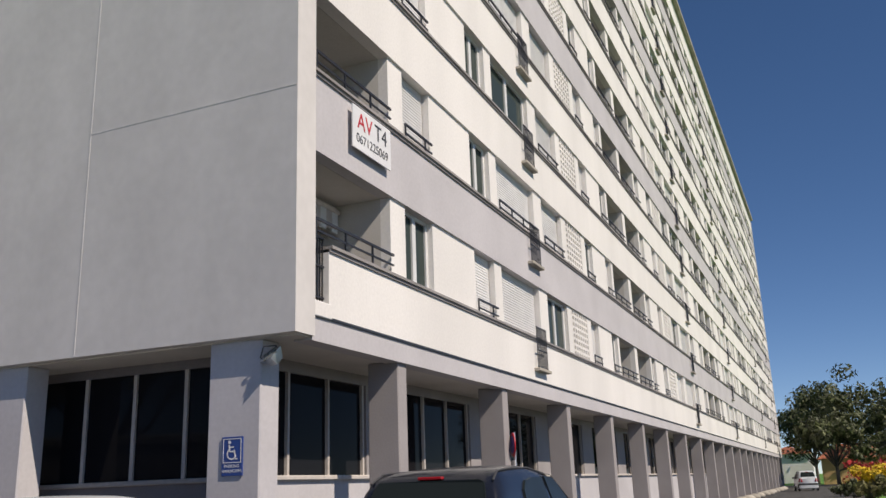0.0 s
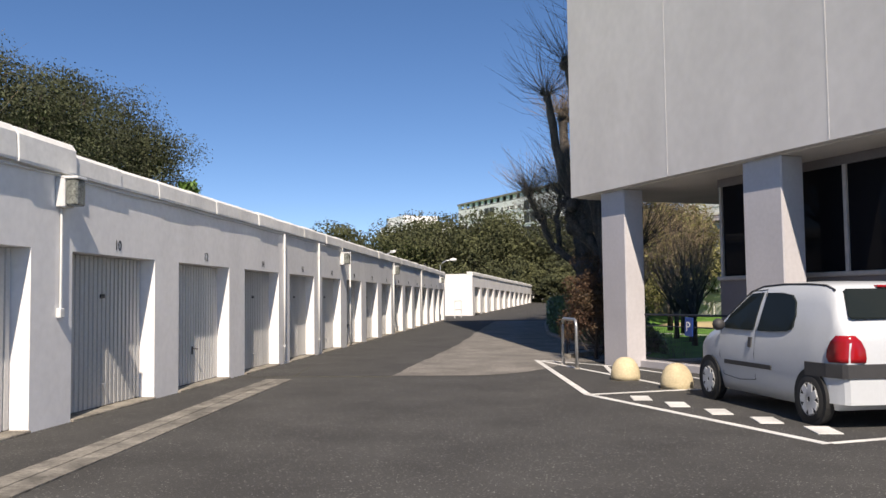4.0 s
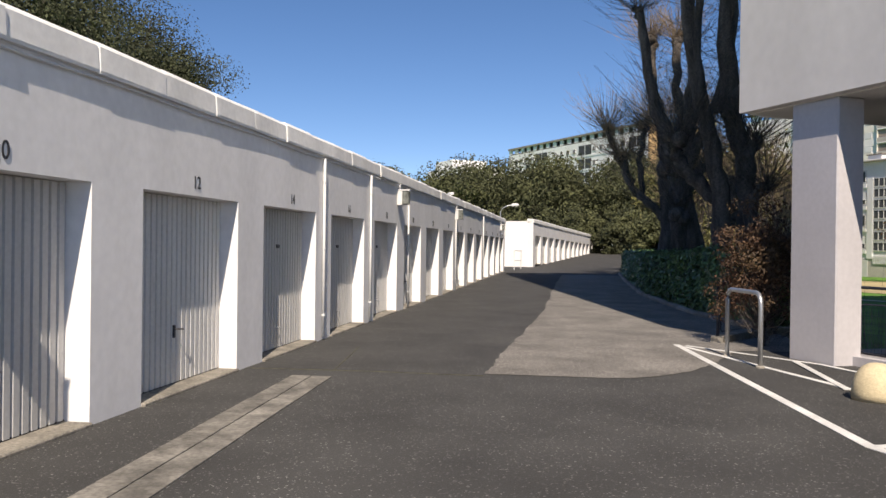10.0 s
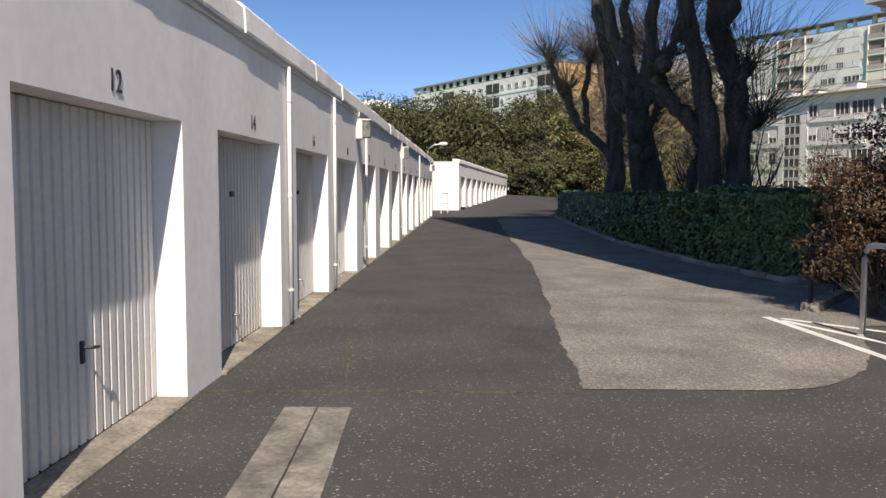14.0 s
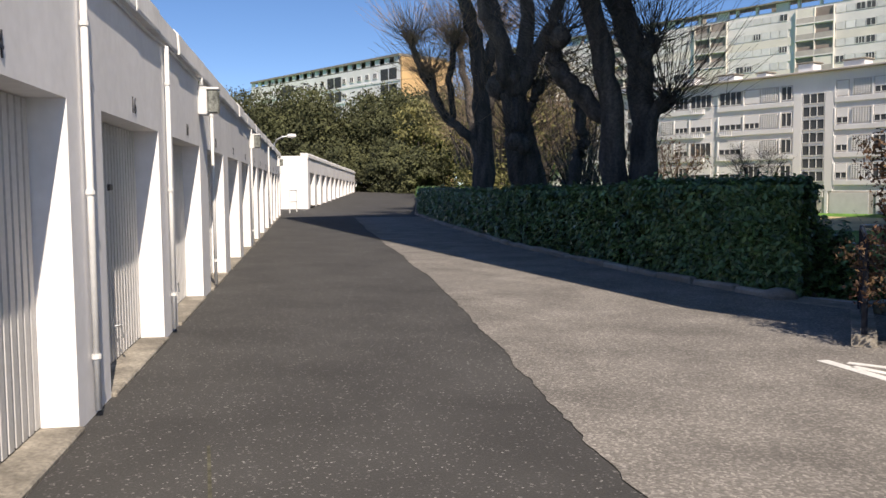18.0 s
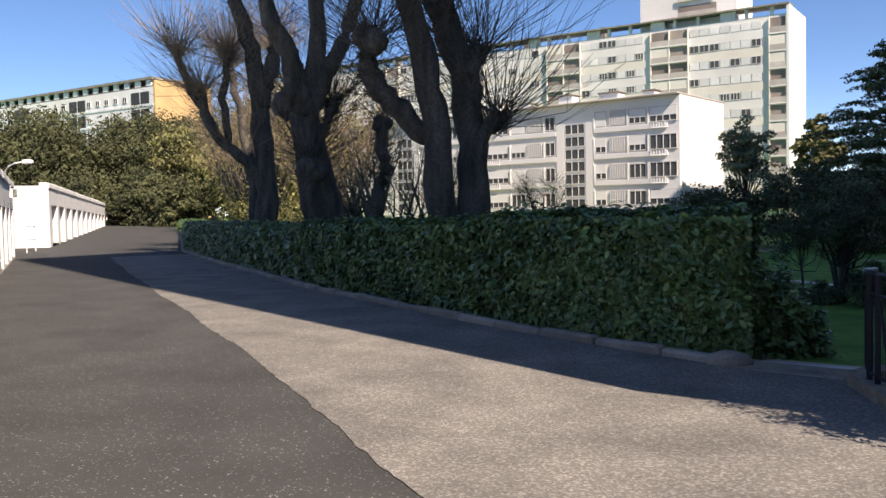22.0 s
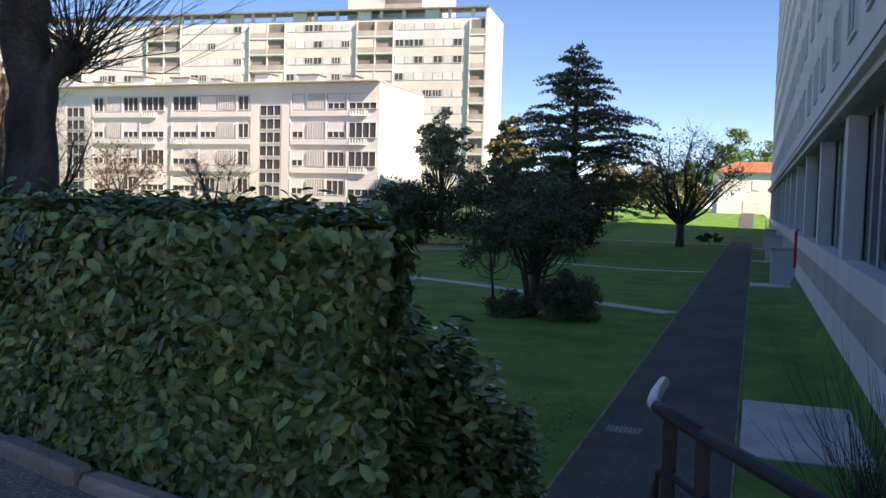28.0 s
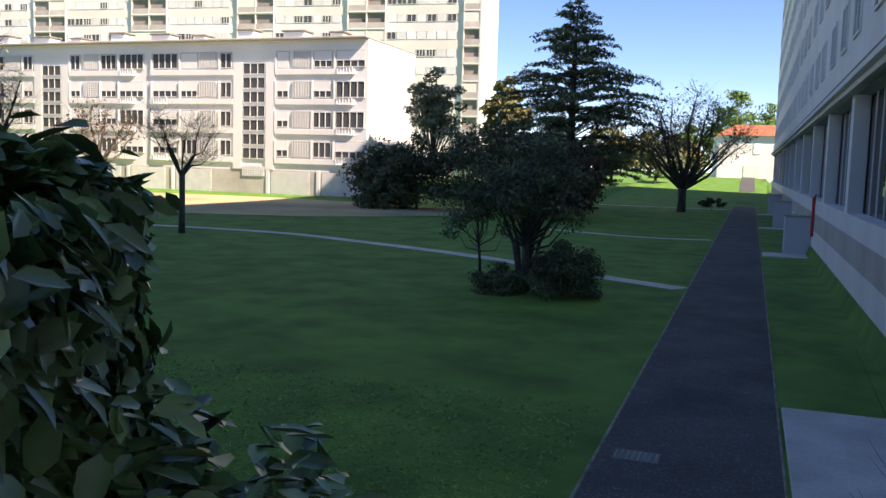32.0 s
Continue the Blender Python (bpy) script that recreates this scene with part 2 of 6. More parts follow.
# car plastic, and the painted dark of distant windows and shaded openings
M["bumper"] = material("plastic_and_opening_shade", (0.045, 0.045, 0.047), 0.6, 0.08, 0.3, 0.1, 60)
M["yellow_stone"] = material("cream_concrete", (0.60, 0.50, 0.32), 0.85, 0.12, 0.3, 0.3, 40)


# ---- mesh kit ----
class Kit:
    def __init__(self):
        self.v, self.f = [], []

    def add(self, verts, faces):
        b = len(self.v)
        self.v += [tuple(p) for p in verts]
        self.f += [tuple(b + i for i in f) for f in faces]
        return self

    def box(self, x0, y0, z0, x1, y1, z1, m=None):
        p = [(x, y, z) for z in (z0, z1) for y in (y0, y1) for x in (x0, x1)]
        if m is not None:
            p = [tuple(m @ Vector(q)) for q in p]
        return self.add(p, [(0, 2, 3, 1), (4, 5, 7, 6), (0, 1, 5, 4), (2, 6, 7, 3), (0, 4, 6, 2), (1, 3, 7, 5)])

    def soft(self, x0, y0, z0, x1, y1, z1, r=0.02):
        """A box with chamfered edges."""
        c, h = Vector(((x0 + x1) / 2, (y0 + y1) / 2, (z0 + z1) / 2)), Vector(((x1 - x0) / 2, (y1 - y0) / 2, (z1 - z0) / 2))
        r = min(r, *(0.45 * a for a in h))
        bm = bmesh.new()
        bmesh.ops.create_cube(bm, size=2)
        for q in bm.verts:
            q.co = Vector((q.co.x * h.x, q.co.y * h.y, q.co.z * h.z)) + c
        bmesh.ops.bevel(bm, geom=bm.edges[:], offset=r, segments=1, affect="EDGES")
        bm.verts.index_update()
        self.add([q.co[:] for q in bm.verts], [[q.index for q in f.verts] for f in bm.faces])
        bm.free()
        return self

    def tube(self, pts, radii, sides=8, caps=True):
        """A round tube along points, with a radius at each."""
        pts = [Vector(p) for p in pts]
        if not isinstance(radii, (list, tuple)):
            radii = [radii] * len(pts)
        b, n = len(self.v), len(pts)
        up = Vector((0, 0, 1))
        for i, p in enumerate(pts):
            way = (pts[min(i + 1, n - 1)] - pts[max(i - 1, 0)]).normalized()
            side = way.cross(up if abs(way.z) < 0.95 else Vector((1, 0, 0))).normalized()
            other = side.cross(way)
            for k in range(sides):
                a = 2 * math.pi * k / sides
                self.v.append(tuple(p + radii[i] * (math.cos(a) * side + math.sin(a) * other)))
        for i in range(n - 1):
            for k in range(sides):
                k2 = (k + 1) % sides
                self.f.append((b + i * sides + k, b + i * sides + k2, b + (i + 1) * sides + k2, b + (i + 1) * sides + k))
        if caps:
            self.f.append(tuple(b + k for k in reversed(range(sides))))
            self.f.append(tuple(b + (n - 1) * sides + k for k in range(sides)))
        return self

    def lathe(self, profile, sides=16, axis="z", at=(0, 0, 0)):
        """A turned shape: (radius, height) pairs about an axis through at."""
        b, n = len(self.v), len(profile)
        for r, h in profile:
            for k in range(sides):
                a = 2 * math.pi * k / sides
                c, s = r * math.cos(a), r * math.sin(a)
                q = {"z": (c, s, h), "x": (h, c, s), "y": (s, h, c)}[axis]
                self.v.append(tuple(q[i] + at[i] for i in range(3)))
        for i in range(n - 1):
            for k in range(sides):
                k2 = (k + 1) % sides
                self.f.append((b + i * sides + k, b + i * sides + k2, b + (i + 1) * sides + k2, b + (i + 1) * sides + k))
        self.f.append(tuple(b + k for k in reversed(range(sides))))
        self.f.append(tuple(b + (n - 1) * sides + k for k in range(sides)))
        return self

    def prism(self, outline, z0, z1):
        """An upright prism over a plan outline."""
        n = len(outline)
        v = [(x, y, z0) for x, y in outline] + [(x, y, z1) for x, y in outline]
        return self.add(v, [tuple(reversed(range(n))), tuple(range(n, 2 * n))] + [(i, (i + 1) % n, n + (i + 1) % n, n + i) for i in range(n)])

    def leaves(self, pts, size, rng, flat=0.0, long=1.0, normals=None, oval=False):
        """Small folded four-corner leaves at points."""
        pts = np.asarray(pts, float)
        n = len(pts)
        c = rng.normal(size=(n, 3))
        if normals is not None:
            c = c * 0.45 + normals
        c[:, 2] += flat * 3
        c /= np.linalg.norm(c, axis=1, keepdims=True) + 1e-9
        a = np.cross(c, rng.normal(size=(n, 3)))
        a /= np.linalg.norm(a, axis=1, keepdims=True) + 1e-9
        b = np.cross(c, a)
        s = (size * rng.uniform(0.6, 1.35, n))[:, None]
        q = np.stack([pts - a * s * long * 0.9, pts + b * s * 0.45 - c * s * 0.1, pts + a * s * long, pts - b * s * 0.45 - c * s * 0.1], 1).reshape(-1, 3)
        base = len(self.v)
        if oval:
            w = 0.46
            q = np.stack([pts - a * s, pts - a * s * 0.35 + b * s * w + c * s * 0.12, pts + a * s * 0.4 + b * s * w * 0.9 + c * s * 0.1, pts + a * s - c * s * 0.15, pts + a * s * 0.4 - b * s * w * 0.9 + c * s * 0.1, pts - a * s * 0.35 - b * s * w + c * s * 0.12], 1).reshape(-1, 3)
            self.v += [tuple(p) for p in q.tolist()]
            for i in range(n):
                k = base + 6 * i
                self.f += [(k, k + 1, k + 2, k + 3), (k, k + 3, k + 4, k + 5)]
            return self
        self.v += [tuple(p) for p in q.tolist()]
        for i in range(n):
            k = base + 4 * i
            self.f += [(k, k + 1, k + 2), (k, k + 2, k + 3)]
        return self

    def mesh(self, name, mat, smooth=False):
        me = bpy.data.meshes.new(name)
        me.from_pydata(self.v, [], self.f)
        if mat is not None:
            me.materials.append(mat)
        if smooth:
            me.polygons.foreach_set("use_smooth", [True] * len(me.polygons))
        me.update()
        return me


def part(name, kit, mat, parent=None, label="", smooth=False):
    ob = new(name, kit.mesh(name, mat, smooth))
    if parent is not None:
        ob.parent = parent
    if label:
        ob["label"] = label
    return ob


def piece(name, mesh, parent, m):
    """One more object on a shared mesh."""
    ob = new(name, mesh)
    ob.parent, ob.matrix_basis = parent, m
    return ob


def thing(name, m, label, category, group="", kind=""):
    ob = new(name)
    ob.matrix_basis = m
    ob.empty_display_size = 0.2
    return tagged(ob, label, category, group, kind)


def structure(name, kit, mat, label, smooth=False):
    return tagged(part(name, kit, mat, None, "", smooth), label, name.split("_")[0], "", "structure")


# ---- plan ----
LOW = -1.65                      # the garden's level; the drive is at 0
GX, GY, GROT = -6.03, -10.467, 153.2   # foot of the first visible bay of the garage row, and its turn
G_AX, G_N = Vector((math.cos(radians(GROT)), math.sin(radians(GROT)))), Vector((-math.sin(radians(GROT)), math.cos(radians(GROT)))) * -1
PITCH, DOOR_W, DOOR_H = 3.33, 2.42, 2.1
B_W, B_L, B_H, SOFFIT, STOREY = 11.64, 116.0, 36.6, 3.72, 2.81


def row_xy(s, w):
    """Plan place from metres along the garage row and metres out from its front."""
    return GX + G_AX.x * s + G_N.x * w, GY + G_AX.y * s + G_N.y * w


def row_sw(x, y):
    return (x - GX) * G_AX.x + (y - GY) * G_AX.y, (x - GX) * G_N.x + (y - GY) * G_N.y


def kerb_w(s):
    return float(np.interp(s, [-60, 12, 14.5, 16.4, 18.4, 25.1, 36, 48.7, 67.5, 130], [8.4, 8.05, 7.56, 7.24, 7.02, 6.57, 6.7, 7.1, 9.5, 16]))


def rise(s):
    return 0.02 * max(0.0, s - 52.0)


def smooth_step(a, b, x):
    u = min(1.0, max(0.0, (x - a) / (b - a)))
    return u * u * (3 - 2 * u)


def ground_z(x, y):
    s, w = row_sw(x, y)
    g = min(w - kerb_w(s) - 1.5, (-11.2 - x) * 5, s - 6)
    if -15.3 < x:
        g = min(g, y - (0.2 + max(0.0, min(-11.6 - x, 2.0)) * 0.95) - 0.9) if x > -13.6 else min(g, y - 3.4)
    low = smooth_step(0.0, 1.6, g)
    far = smooth_step(60, 90, y) * 0.9 if x < -30 else smooth_step(96, 165, y) * 2.5
    return -0.06 * (1 - low) + (LOW + far) * low + (1 - low) * rise(s) * (1 if w < 40 else 0)


# ---- ground ----
def axis_steps(lo, hi, fine_lo, fine_hi, fine, grow):
    mid = list(np.arange(fine_lo, fine_hi + 1e-6, fine))
    step, a = fine, [fine_lo]
    while a[-1] > lo:
        step *= grow
        a.append(a[-1] - step)
    step, b = fine, [fine_hi]
    while b[-1] < hi:
        step *= grow
        b.append(b[-1] + step)
    return sorted(set(a + b + mid))


xs, ys = axis_steps(-2500, 2500, -46, -8, 0.6, 1.35), axis_steps(-2500, 2500, -6, 40, 0.6, 1.35)
k = Kit()
for y in ys:
    for x in xs:
        k.v.append((x, y, ground_z(x, y)))
nx = len(xs)
k.f = [(j * nx + i, j * nx + i + 1, (j + 1) * nx + i + 1, (j + 1) * nx + i) for j in range(len(ys) - 1) for i in range(nx - 1)]
structure("ground", k, M["grass"], "mown green lawn sloping to the garden", True)

# the drive between garages and hedge, with the forecourt before the gable
k = Kit()
ss = list(np.arange(-60, 130, 2.0))
for s in ss:
    top = kerb_w(s) if s > 12.4 else float(np.interp(s, [7, 9.8, 11, 12.4], [30, 7.0, 6.9, 7.9]))
    for j in range(9):
        w = -8 + (top + 8) * j / 8
        x, y = row_xy(s, w)
        k.v.append((x, y, rise(s)))
k.f = [(i * 9 + j, i * 9 + j + 1, (i + 1) * 9 + j + 1, (i + 1) * 9 + j) for i in range(len(ss) - 1) for j in range(8)]
road = structure("road", k, M["asphalt"], "dark patched asphalt drive beside the garages")


def strip(name, pts, width, mat, label, z=0.008, parent=None, thick=0.006):
    """A flat painted or laid band along plan points, lying on the road."""
    kk = Kit()
    for (x0, y0), (x1, y1) in zip(pts, pts[1:]):
        d = Vector((x1 - x0, y1 - y0)).normalized()
        n = Vector((-d.y, d.x)) * width / 2
        kk.prism([(x0 + n.x, y0 + n.y), (x0 - n.x, y0 - n.y), (x1 - n.x, y1 - n.y), (x1 + n.x, y1 + n.y)], z - thick, z)
    return structure(name, kk, mat, label)


# unseen asphalt added beyond the lane, keeping green lawn bounce off the facade
k = Kit().prism([(-1.6, 1.3), (7.5, -60.0), (60.0, -60.0), (60.0, 30), (8.0, 34), (8.0, 126), (-1.6, 126)][::-1], -0.05, 0.006)
structure("road_forecourt", k, M["asphalt"], "asphalt lane along the front of the block, widened out of view")
# old surface along the hedge side
k = Kit()
edge = [(6.2, 3.05), (9.2, 3.1), (11.4, 3.25), (18.2, 3.45), (30, 3.45), (44, 3.6)]
rows, fray = [], 0.0
rng = np.random.default_rng(3)
for s in np.concatenate([np.arange(6.2, 24, 0.1), np.arange(24, 46, 0.4)]):
    fray = fray * 0.85 + rng.normal() * 0.008
    w0 = float(np.interp(s, [e[0] for e in edge], [e[1] for e in edge])) + 0.03 * math.sin(s * 0.9) + fray + rng.normal() * 0.008
    w1 = kerb_w(max(s, 12.4)) - 0.02 if s > 9.5 else 4.55 + 2.1 * ((s - 6.2) / 3.3) ** 0.5 + rng.normal() * 0.02
    rows.append((s, w0, w1))
for s, w0, w1 in rows:
    for j in range(5):
        x, y = row_xy(s, w0 + (w1 - w0) * j / 4)
        k.v.append((x, y, 0.007 + rise(s)))
k.f = [(i * 5 + j, i * 5 + j + 1, (i + 1) * 5 + j + 1, (i + 1) * 5 + j) for i in range(len(rows) - 1) for j in range(4)]
structure("road_old_surface", k, M["asphalt_old"], "worn pale gravelly asphalt strip beside the hedge")

# concrete gutter band: two rows of slabs with a groove between
gut = thing("road_gutter", pose(0, 0, 0), "worn concrete gutter slabs set in the asphalt", "gutter", "", "structure")
for i in range(22):
    for a, b in ((0.0, 0.235), (0.25, 0.49)):
        s1, s0 = 5.55 - 1.6 * i, 5.55 - 1.6 * (i + 1) + 0.012
        base = lambda q: 0.78 + (5.55 - q) * 0.0495
        pts = [row_xy(s1, base(s1) + a), row_xy(s1, base(s1) + b), row_xy(s0, base(s0) + b), row_xy(s0, base(s0) + a)]
        part("gutter_slab", Kit().prism(pts, -0.05, 0.011 + 0.002 * ((i * 3) % 4)), M["gutter"], gut)
M_JOINT = [row_xy(6.05, -0.0), row_xy(6.12, 1.6), row_xy(6.05, 3.05)]
strip("road_joint", M_JOINT, 0.03, M["moss"], "mossy joint between two asphalt layers", 0.006)
strip("road_joint", [row_xy(6.05, 1.15), row_xy(8.6, 0.85)], 0.02, M["moss"], "mossy joint between two asphalt layers", 0.006)

# ---- garage row ----
GAR = pose(GX, GY, 0, 0, 0, GROT)


def garage_door_kit():
    front, n = [], 20
    for i in range(n):
        x0, x1 = 0.01 + (DOOR_W - 0.02) * i / n, 0.01 + (DOOR_W - 0.02) * (i + 1) / n
        front += [(x0 + 0.012, 0.258), (x0 + 0.022, 0.227), (x1 - 0.018, 0.227), (x1 - 0.008, 0.258)]
    outline = [(0.0, 0.258)] + front + [(DOOR_W, 0.258), (DOOR_W, 0.30), (0.0, 0.30)]
    return Kit().prism(outline, 0.045, DOOR_H - 0.01)


def coping_kit(length, out, z0, z1):
    """A moulded coping length with a raised collar at one end."""
    kk = Kit()
    for x, g in ((0.0, -0.012), (0.012, 0.0), (0.10, 0.003), (length * 0.5, 0.0), (length - 0.012, 0.002), (length, -0.012)):
        kk.v += [(x, 0.45, z0), (x, -out - g * 0.3, z0), (x, -out - 0.004 - g, z0 + 0.03), (x, -out + 0.008 - g, z1 * 0.70), (x, -out + 0.06, z1 + g), (x, 0.45, z1 + 0.02 + g)]
    for i in range(5):
        for j in range(6):
            kk.f.append((6 * i + j, 6 * i + (j + 1) % 6, 6 * i + 6 + (j + 1) % 6, 6 * i + 6 + j))
    kk.f += [(5, 4, 3, 2, 1, 0), (30, 31, 32, 33, 34, 35)]
    return kk


def garage_row(name, m, first, count, height, label):
    row = thing(name, m, label, "garages")
    kk = Kit()
    s0, s1 = first * PITCH - (PITCH - DOOR_W), (first + count) * PITCH
    for i in range(first, first + count + 1):
        a = i * PITCH - (PITCH - DOOR_W)
        kk.box(a, 0.0, -0.3, a + PITCH - DOOR_W, 0.40, DOOR_H)
    kk.box(s0, 0, DOOR_H, s1, 0.40, height)
    kk.box(s0, 0.40, -0.3, s1, 5.4, height)
    part("wall", kk, M["garage"], row)
    cms = [coping_kit(1.245, 0.045 + 0.004 * q, -0.115, 0.165 + 0.006 * q).mesh("coping_stone", M["cap"]) for q in range(3)]
    big = coping_kit(1.24, 0.078, -0.12, 0.27).mesh("coping_stone", M["cap"])
    a, i = s0, 0
    while a < s1 - 0.3:
        piece("coping_stone", big if first < 0 and a < -1.2 else cms[(i * 7) % 3], row, pose(a, 0.006 * math.sin(i * 2.7), height + 0.006 * math.sin(i * 12.9), 0, 0.3 * math.sin(i * 4.1), 0.3 * math.sin(i * 5.3)))
        a, i = a + 1.25, i + 1
    part("conduit", Kit().tube([(s0 + 0.02 + 1.0 * j, -0.022, height - 0.16 + 0.012 * math.sin(j * 1.9)) for j in range(int(s1 - s0))], 0.012, 6), M["pipe"], row, "thin white conduit clipped under the coping")
    me = garage_door_kit().mesh("door", M["garage_door"])
    sill = Kit().soft(0, -0.04, -0.02, DOOR_W, 0.36, 0.035, 0.015).mesh("threshold", M["concrete_dirty"])
    c = DOOR_W * 0.475
    hme = Kit().soft(c, 0.205, 1.52, c + 0.12, 0.235, 1.575, 0.01).mesh("lock_plate", M["dark_frame"])
    lme = Kit().tube([(c + 0.05, 0.235, 0.34), (c + 0.05, 0.165, 0.35), (c + 0.06, 0.155, 0.24)], 0.013, 6).mesh("handle", M["metal"])
    kme2 = Kit().soft(c - 0.02, 0.207, 0.54, c + 0.02, 0.235, 0.68, 0.01).tube([(c, 0.225, 0.64), (c, 0.16, 0.64), (c + 0.09, 0.155, 0.63)], 0.011, 6).mesh("handle", M["dark_frame"])
    # black strip painted as the shaded gap below the raised door
    gap = Kit().box(0.0, 0.235, 0.0, DOOR_W, 0.29, 0.05).mesh("bottom_seal", M["rubber_and_gap"])
    for i in range(first, first + count):
        d = piece("door", me, row, pose(i * PITCH, 0, 0))
        if i % 4 == 1:
            piece("handle", kme2, d, pose(0, 0, 0))
        else:
            piece("lock_plate", hme, d, pose(0, 0, 0))
            piece("handle", lme, d, pose(0, 0, 0))
        piece("bottom_seal", gap, d, pose(0, 0, 0))
        piece("threshold", sill, row, pose(i * PITCH, 0, 0))
    return row


row1 = garage_row("garage_row", GAR, -5, 20, 3.15, "long row of white rendered garages with ribbed doors")
G2 = pose(-57.95, 17.5, 0.3, 0, 0.8, 145.8)
row2 = garage_row("garage_row", G2, 0, 16, 3.1, "further row of white rendered garages")

# ---- apartment block ----
block = thing("apartment_block", pose(0, 0, 0), "eleven storey white and lilac apartment block on pillars", "building")
TOP = 6.65 + STOREY * 10
# openings from the corner: kind, start, end
HALF = [("loggia", 0.45, 3.05), ("win", 3.66, 4.9), ("win", 7.15, 8.4), ("shut", 8.9, 11.85), ("shut", 12.6, 14.6), ("lattice", 15.1, 16.9), ("win", 17.4, 18.4), ("win", 20.3, 21.2), ("loggia", 21.5, 24.2)]
MOD = HALF + [(a, 48.9 - c, 48.9 - b) for a, b, c in reversed(HALF)]
OPEN = sorted([(a, b + o, c + o) for o in (0.0, 48.45, 96.9) for a, b, c in MOD if c + o < B_L - 0.4], key=lambda q: q[1])
part("panel_joint", Kit().box(-4.05, -0.164, 7.485, 0.04, -0.159, 7.51), M["joint"], block, "faint pale joint in the gable render")
# gable and core
part("gable_wall", Kit().box(-B_W, -0.16, SOFFIT, 0.06, 0.36, B_H), M["gable"], block, "plain grey rendered gable")
for x in (-4.05, -8.0):
    part("panel_joint", Kit().box(x - 0.014, -0.164, SOFFIT + 0.02, x + 0.014, -0.159, B_H - 0.2), M["joint"], block, "faint pale joint in the gable render")
part("end_wall", Kit().box(-B_W, B_L - 0.36, SOFFIT, 0.06, B_L, B_H), M["gable"], block)
part("core", Kit().box(-B_W + 1.0, 0.36, SOFFIT + 0.3, -1.6, B_L - 0.36, B_H - 0.8), M["render_white"], block)
part("soffit", Kit().box(-B_W + 0.02, 0.02, SOFFIT - 0.02, -0.02, B_L - 0.02, SOFFIT + 0.3), M["soffit"], block)
part("fascia", Kit().box(-0.3, 0.36, SOFFIT - 0.05, 0.0, B_L - 0.36, 4.03), M["lilac"], block, "lilac fascia over the pillars")
part("roof", Kit().box(-B_W, 0.36, B_H - 0.8, -0.05, B_L - 0.36, B_H - 0.1).box(-B_W - 0.3, -0.1, B_H - 0.1, 0.35, B_L + 0.1, B_H + 0.15), M["concrete"], block)
part("notch_sill", Kit().soft(-0.3, 0.36, 4.03, 0.05, 0.86, 4.27, 0.015), M["render_white"], block)
kn = Kit().box(-0.12, 0.36, 5.30, -0.08, 0.84, 5.34).box(-0.12, 0.36, 4.36, -0.08, 0.84, 4.39).box(-0.12, 0.36, 4.85, -0.08, 0.84, 4.88)
for i in range(7):
    kn.box(-0.11, 0.37 + 0.072 * i, 4.27, -0.09, 0.387 + 0.072 * i, 5.3)
part("balcony_grille", kn, M["dark_frame"], block, "black iron bars in the corner notch")
piers = {}
SILLS = [5.15 + STOREY * i for i in range(11)]
for i, z in enumerate(SILLS):
    lo = 4.03 if i == 0 else z - 1.31
    lilac = i % 3 == 1
    y0 = 0.36 if i else 0.84
    part("band", Kit().box(-0.25, y0, lo, 0.0, B_L - 0.36, z), M["lilac" if lilac else "render_white"], block)
    part("ledge", Kit().box(-0.3, y0, z, 0.07, B_L - 0.36, z + 0.05).box(-0.3, y0, z - 0.05, 0.035, B_L - 0.36, z - 0.001), M["ledge"], block)
    edge0 = 0.36
    for kind, a, b in OPEN + [("", B_L - 0.36, B_L)]:
        if a > edge0:
            key = round(a - edge0, 3)
            if key not in piers:
                piers[key] = Kit().box(-0.25, 0, 0.06, -0.05, a - edge0, 1.5).mesh("wall_panel", M["render_white"])
            piece("wall_panel", piers[key], block, pose(0, edge0, z))
        edge0 = b
part("band", Kit().box(-0.25, 0.36, SILLS[-1] + 1.5, 0.0, B_L - 0.36, B_H - 0.1), M["render_white"], block)


def window_meshes(w, h):
    f = Kit()
    for a, b in ((0, 0.09), (w / 2 - 0.075, w / 2 + 0.075), (w - 0.09, w)):
        f.box(-0.05, a, 0, 0.03, b, h)
    f.box(-0.05, 0.06, 0, 0.03, w - 0.06, 0.06).box(-0.05, 0.06, h - 0.07, 0.03, w - 0.06, h)
    p = Kit().box(-0.03, 0.05, 0.05, -0.01, w - 0.05, h - 0.06)
    return f.mesh("window", M["white_frame"]), p.mesh("pane", M["glass_house"])


def shutter_mesh(w, h):
    """A roller shutter: one corrugated sheet of slats."""
    f, n = Kit(), 22
    prof = [(-0.035, 0.0)]
    for i in range(n):
        prof += [(-0.006, h * i / n + 0.002), (0.008, h * (i + 0.35) / n), (0.006, h * (i + 0.85) / n), (-0.006, h * (i + 1) / n - 0.002)]
    prof.append((-0.035, h))
    m = len(prof)
    f.v = [(x, 0.03, z) for x, z in prof] + [(x, w - 0.03, z) for x, z in prof]
    f.f = [(i, i + m, (i + 1) % m + m, (i + 1) % m) for i in range(m)] + [tuple(reversed(range(m, 2 * m))), tuple(range(m))]
    return f.mesh("shutter", M["shutter"])


def lattice_mesh(w, h):
    f = Kit()
    for i in range(8):
        f.box(-0.12, w * i / 7 - 0.04, 0, 0.0, w * i / 7 + 0.04, h)
    for i in range(9):
        f.box(-0.12, 0, h * i / 8 - 0.035, -0.01, w, h * i / 8 + 0.035)
    return f.mesh("lattice", M["render_white"])


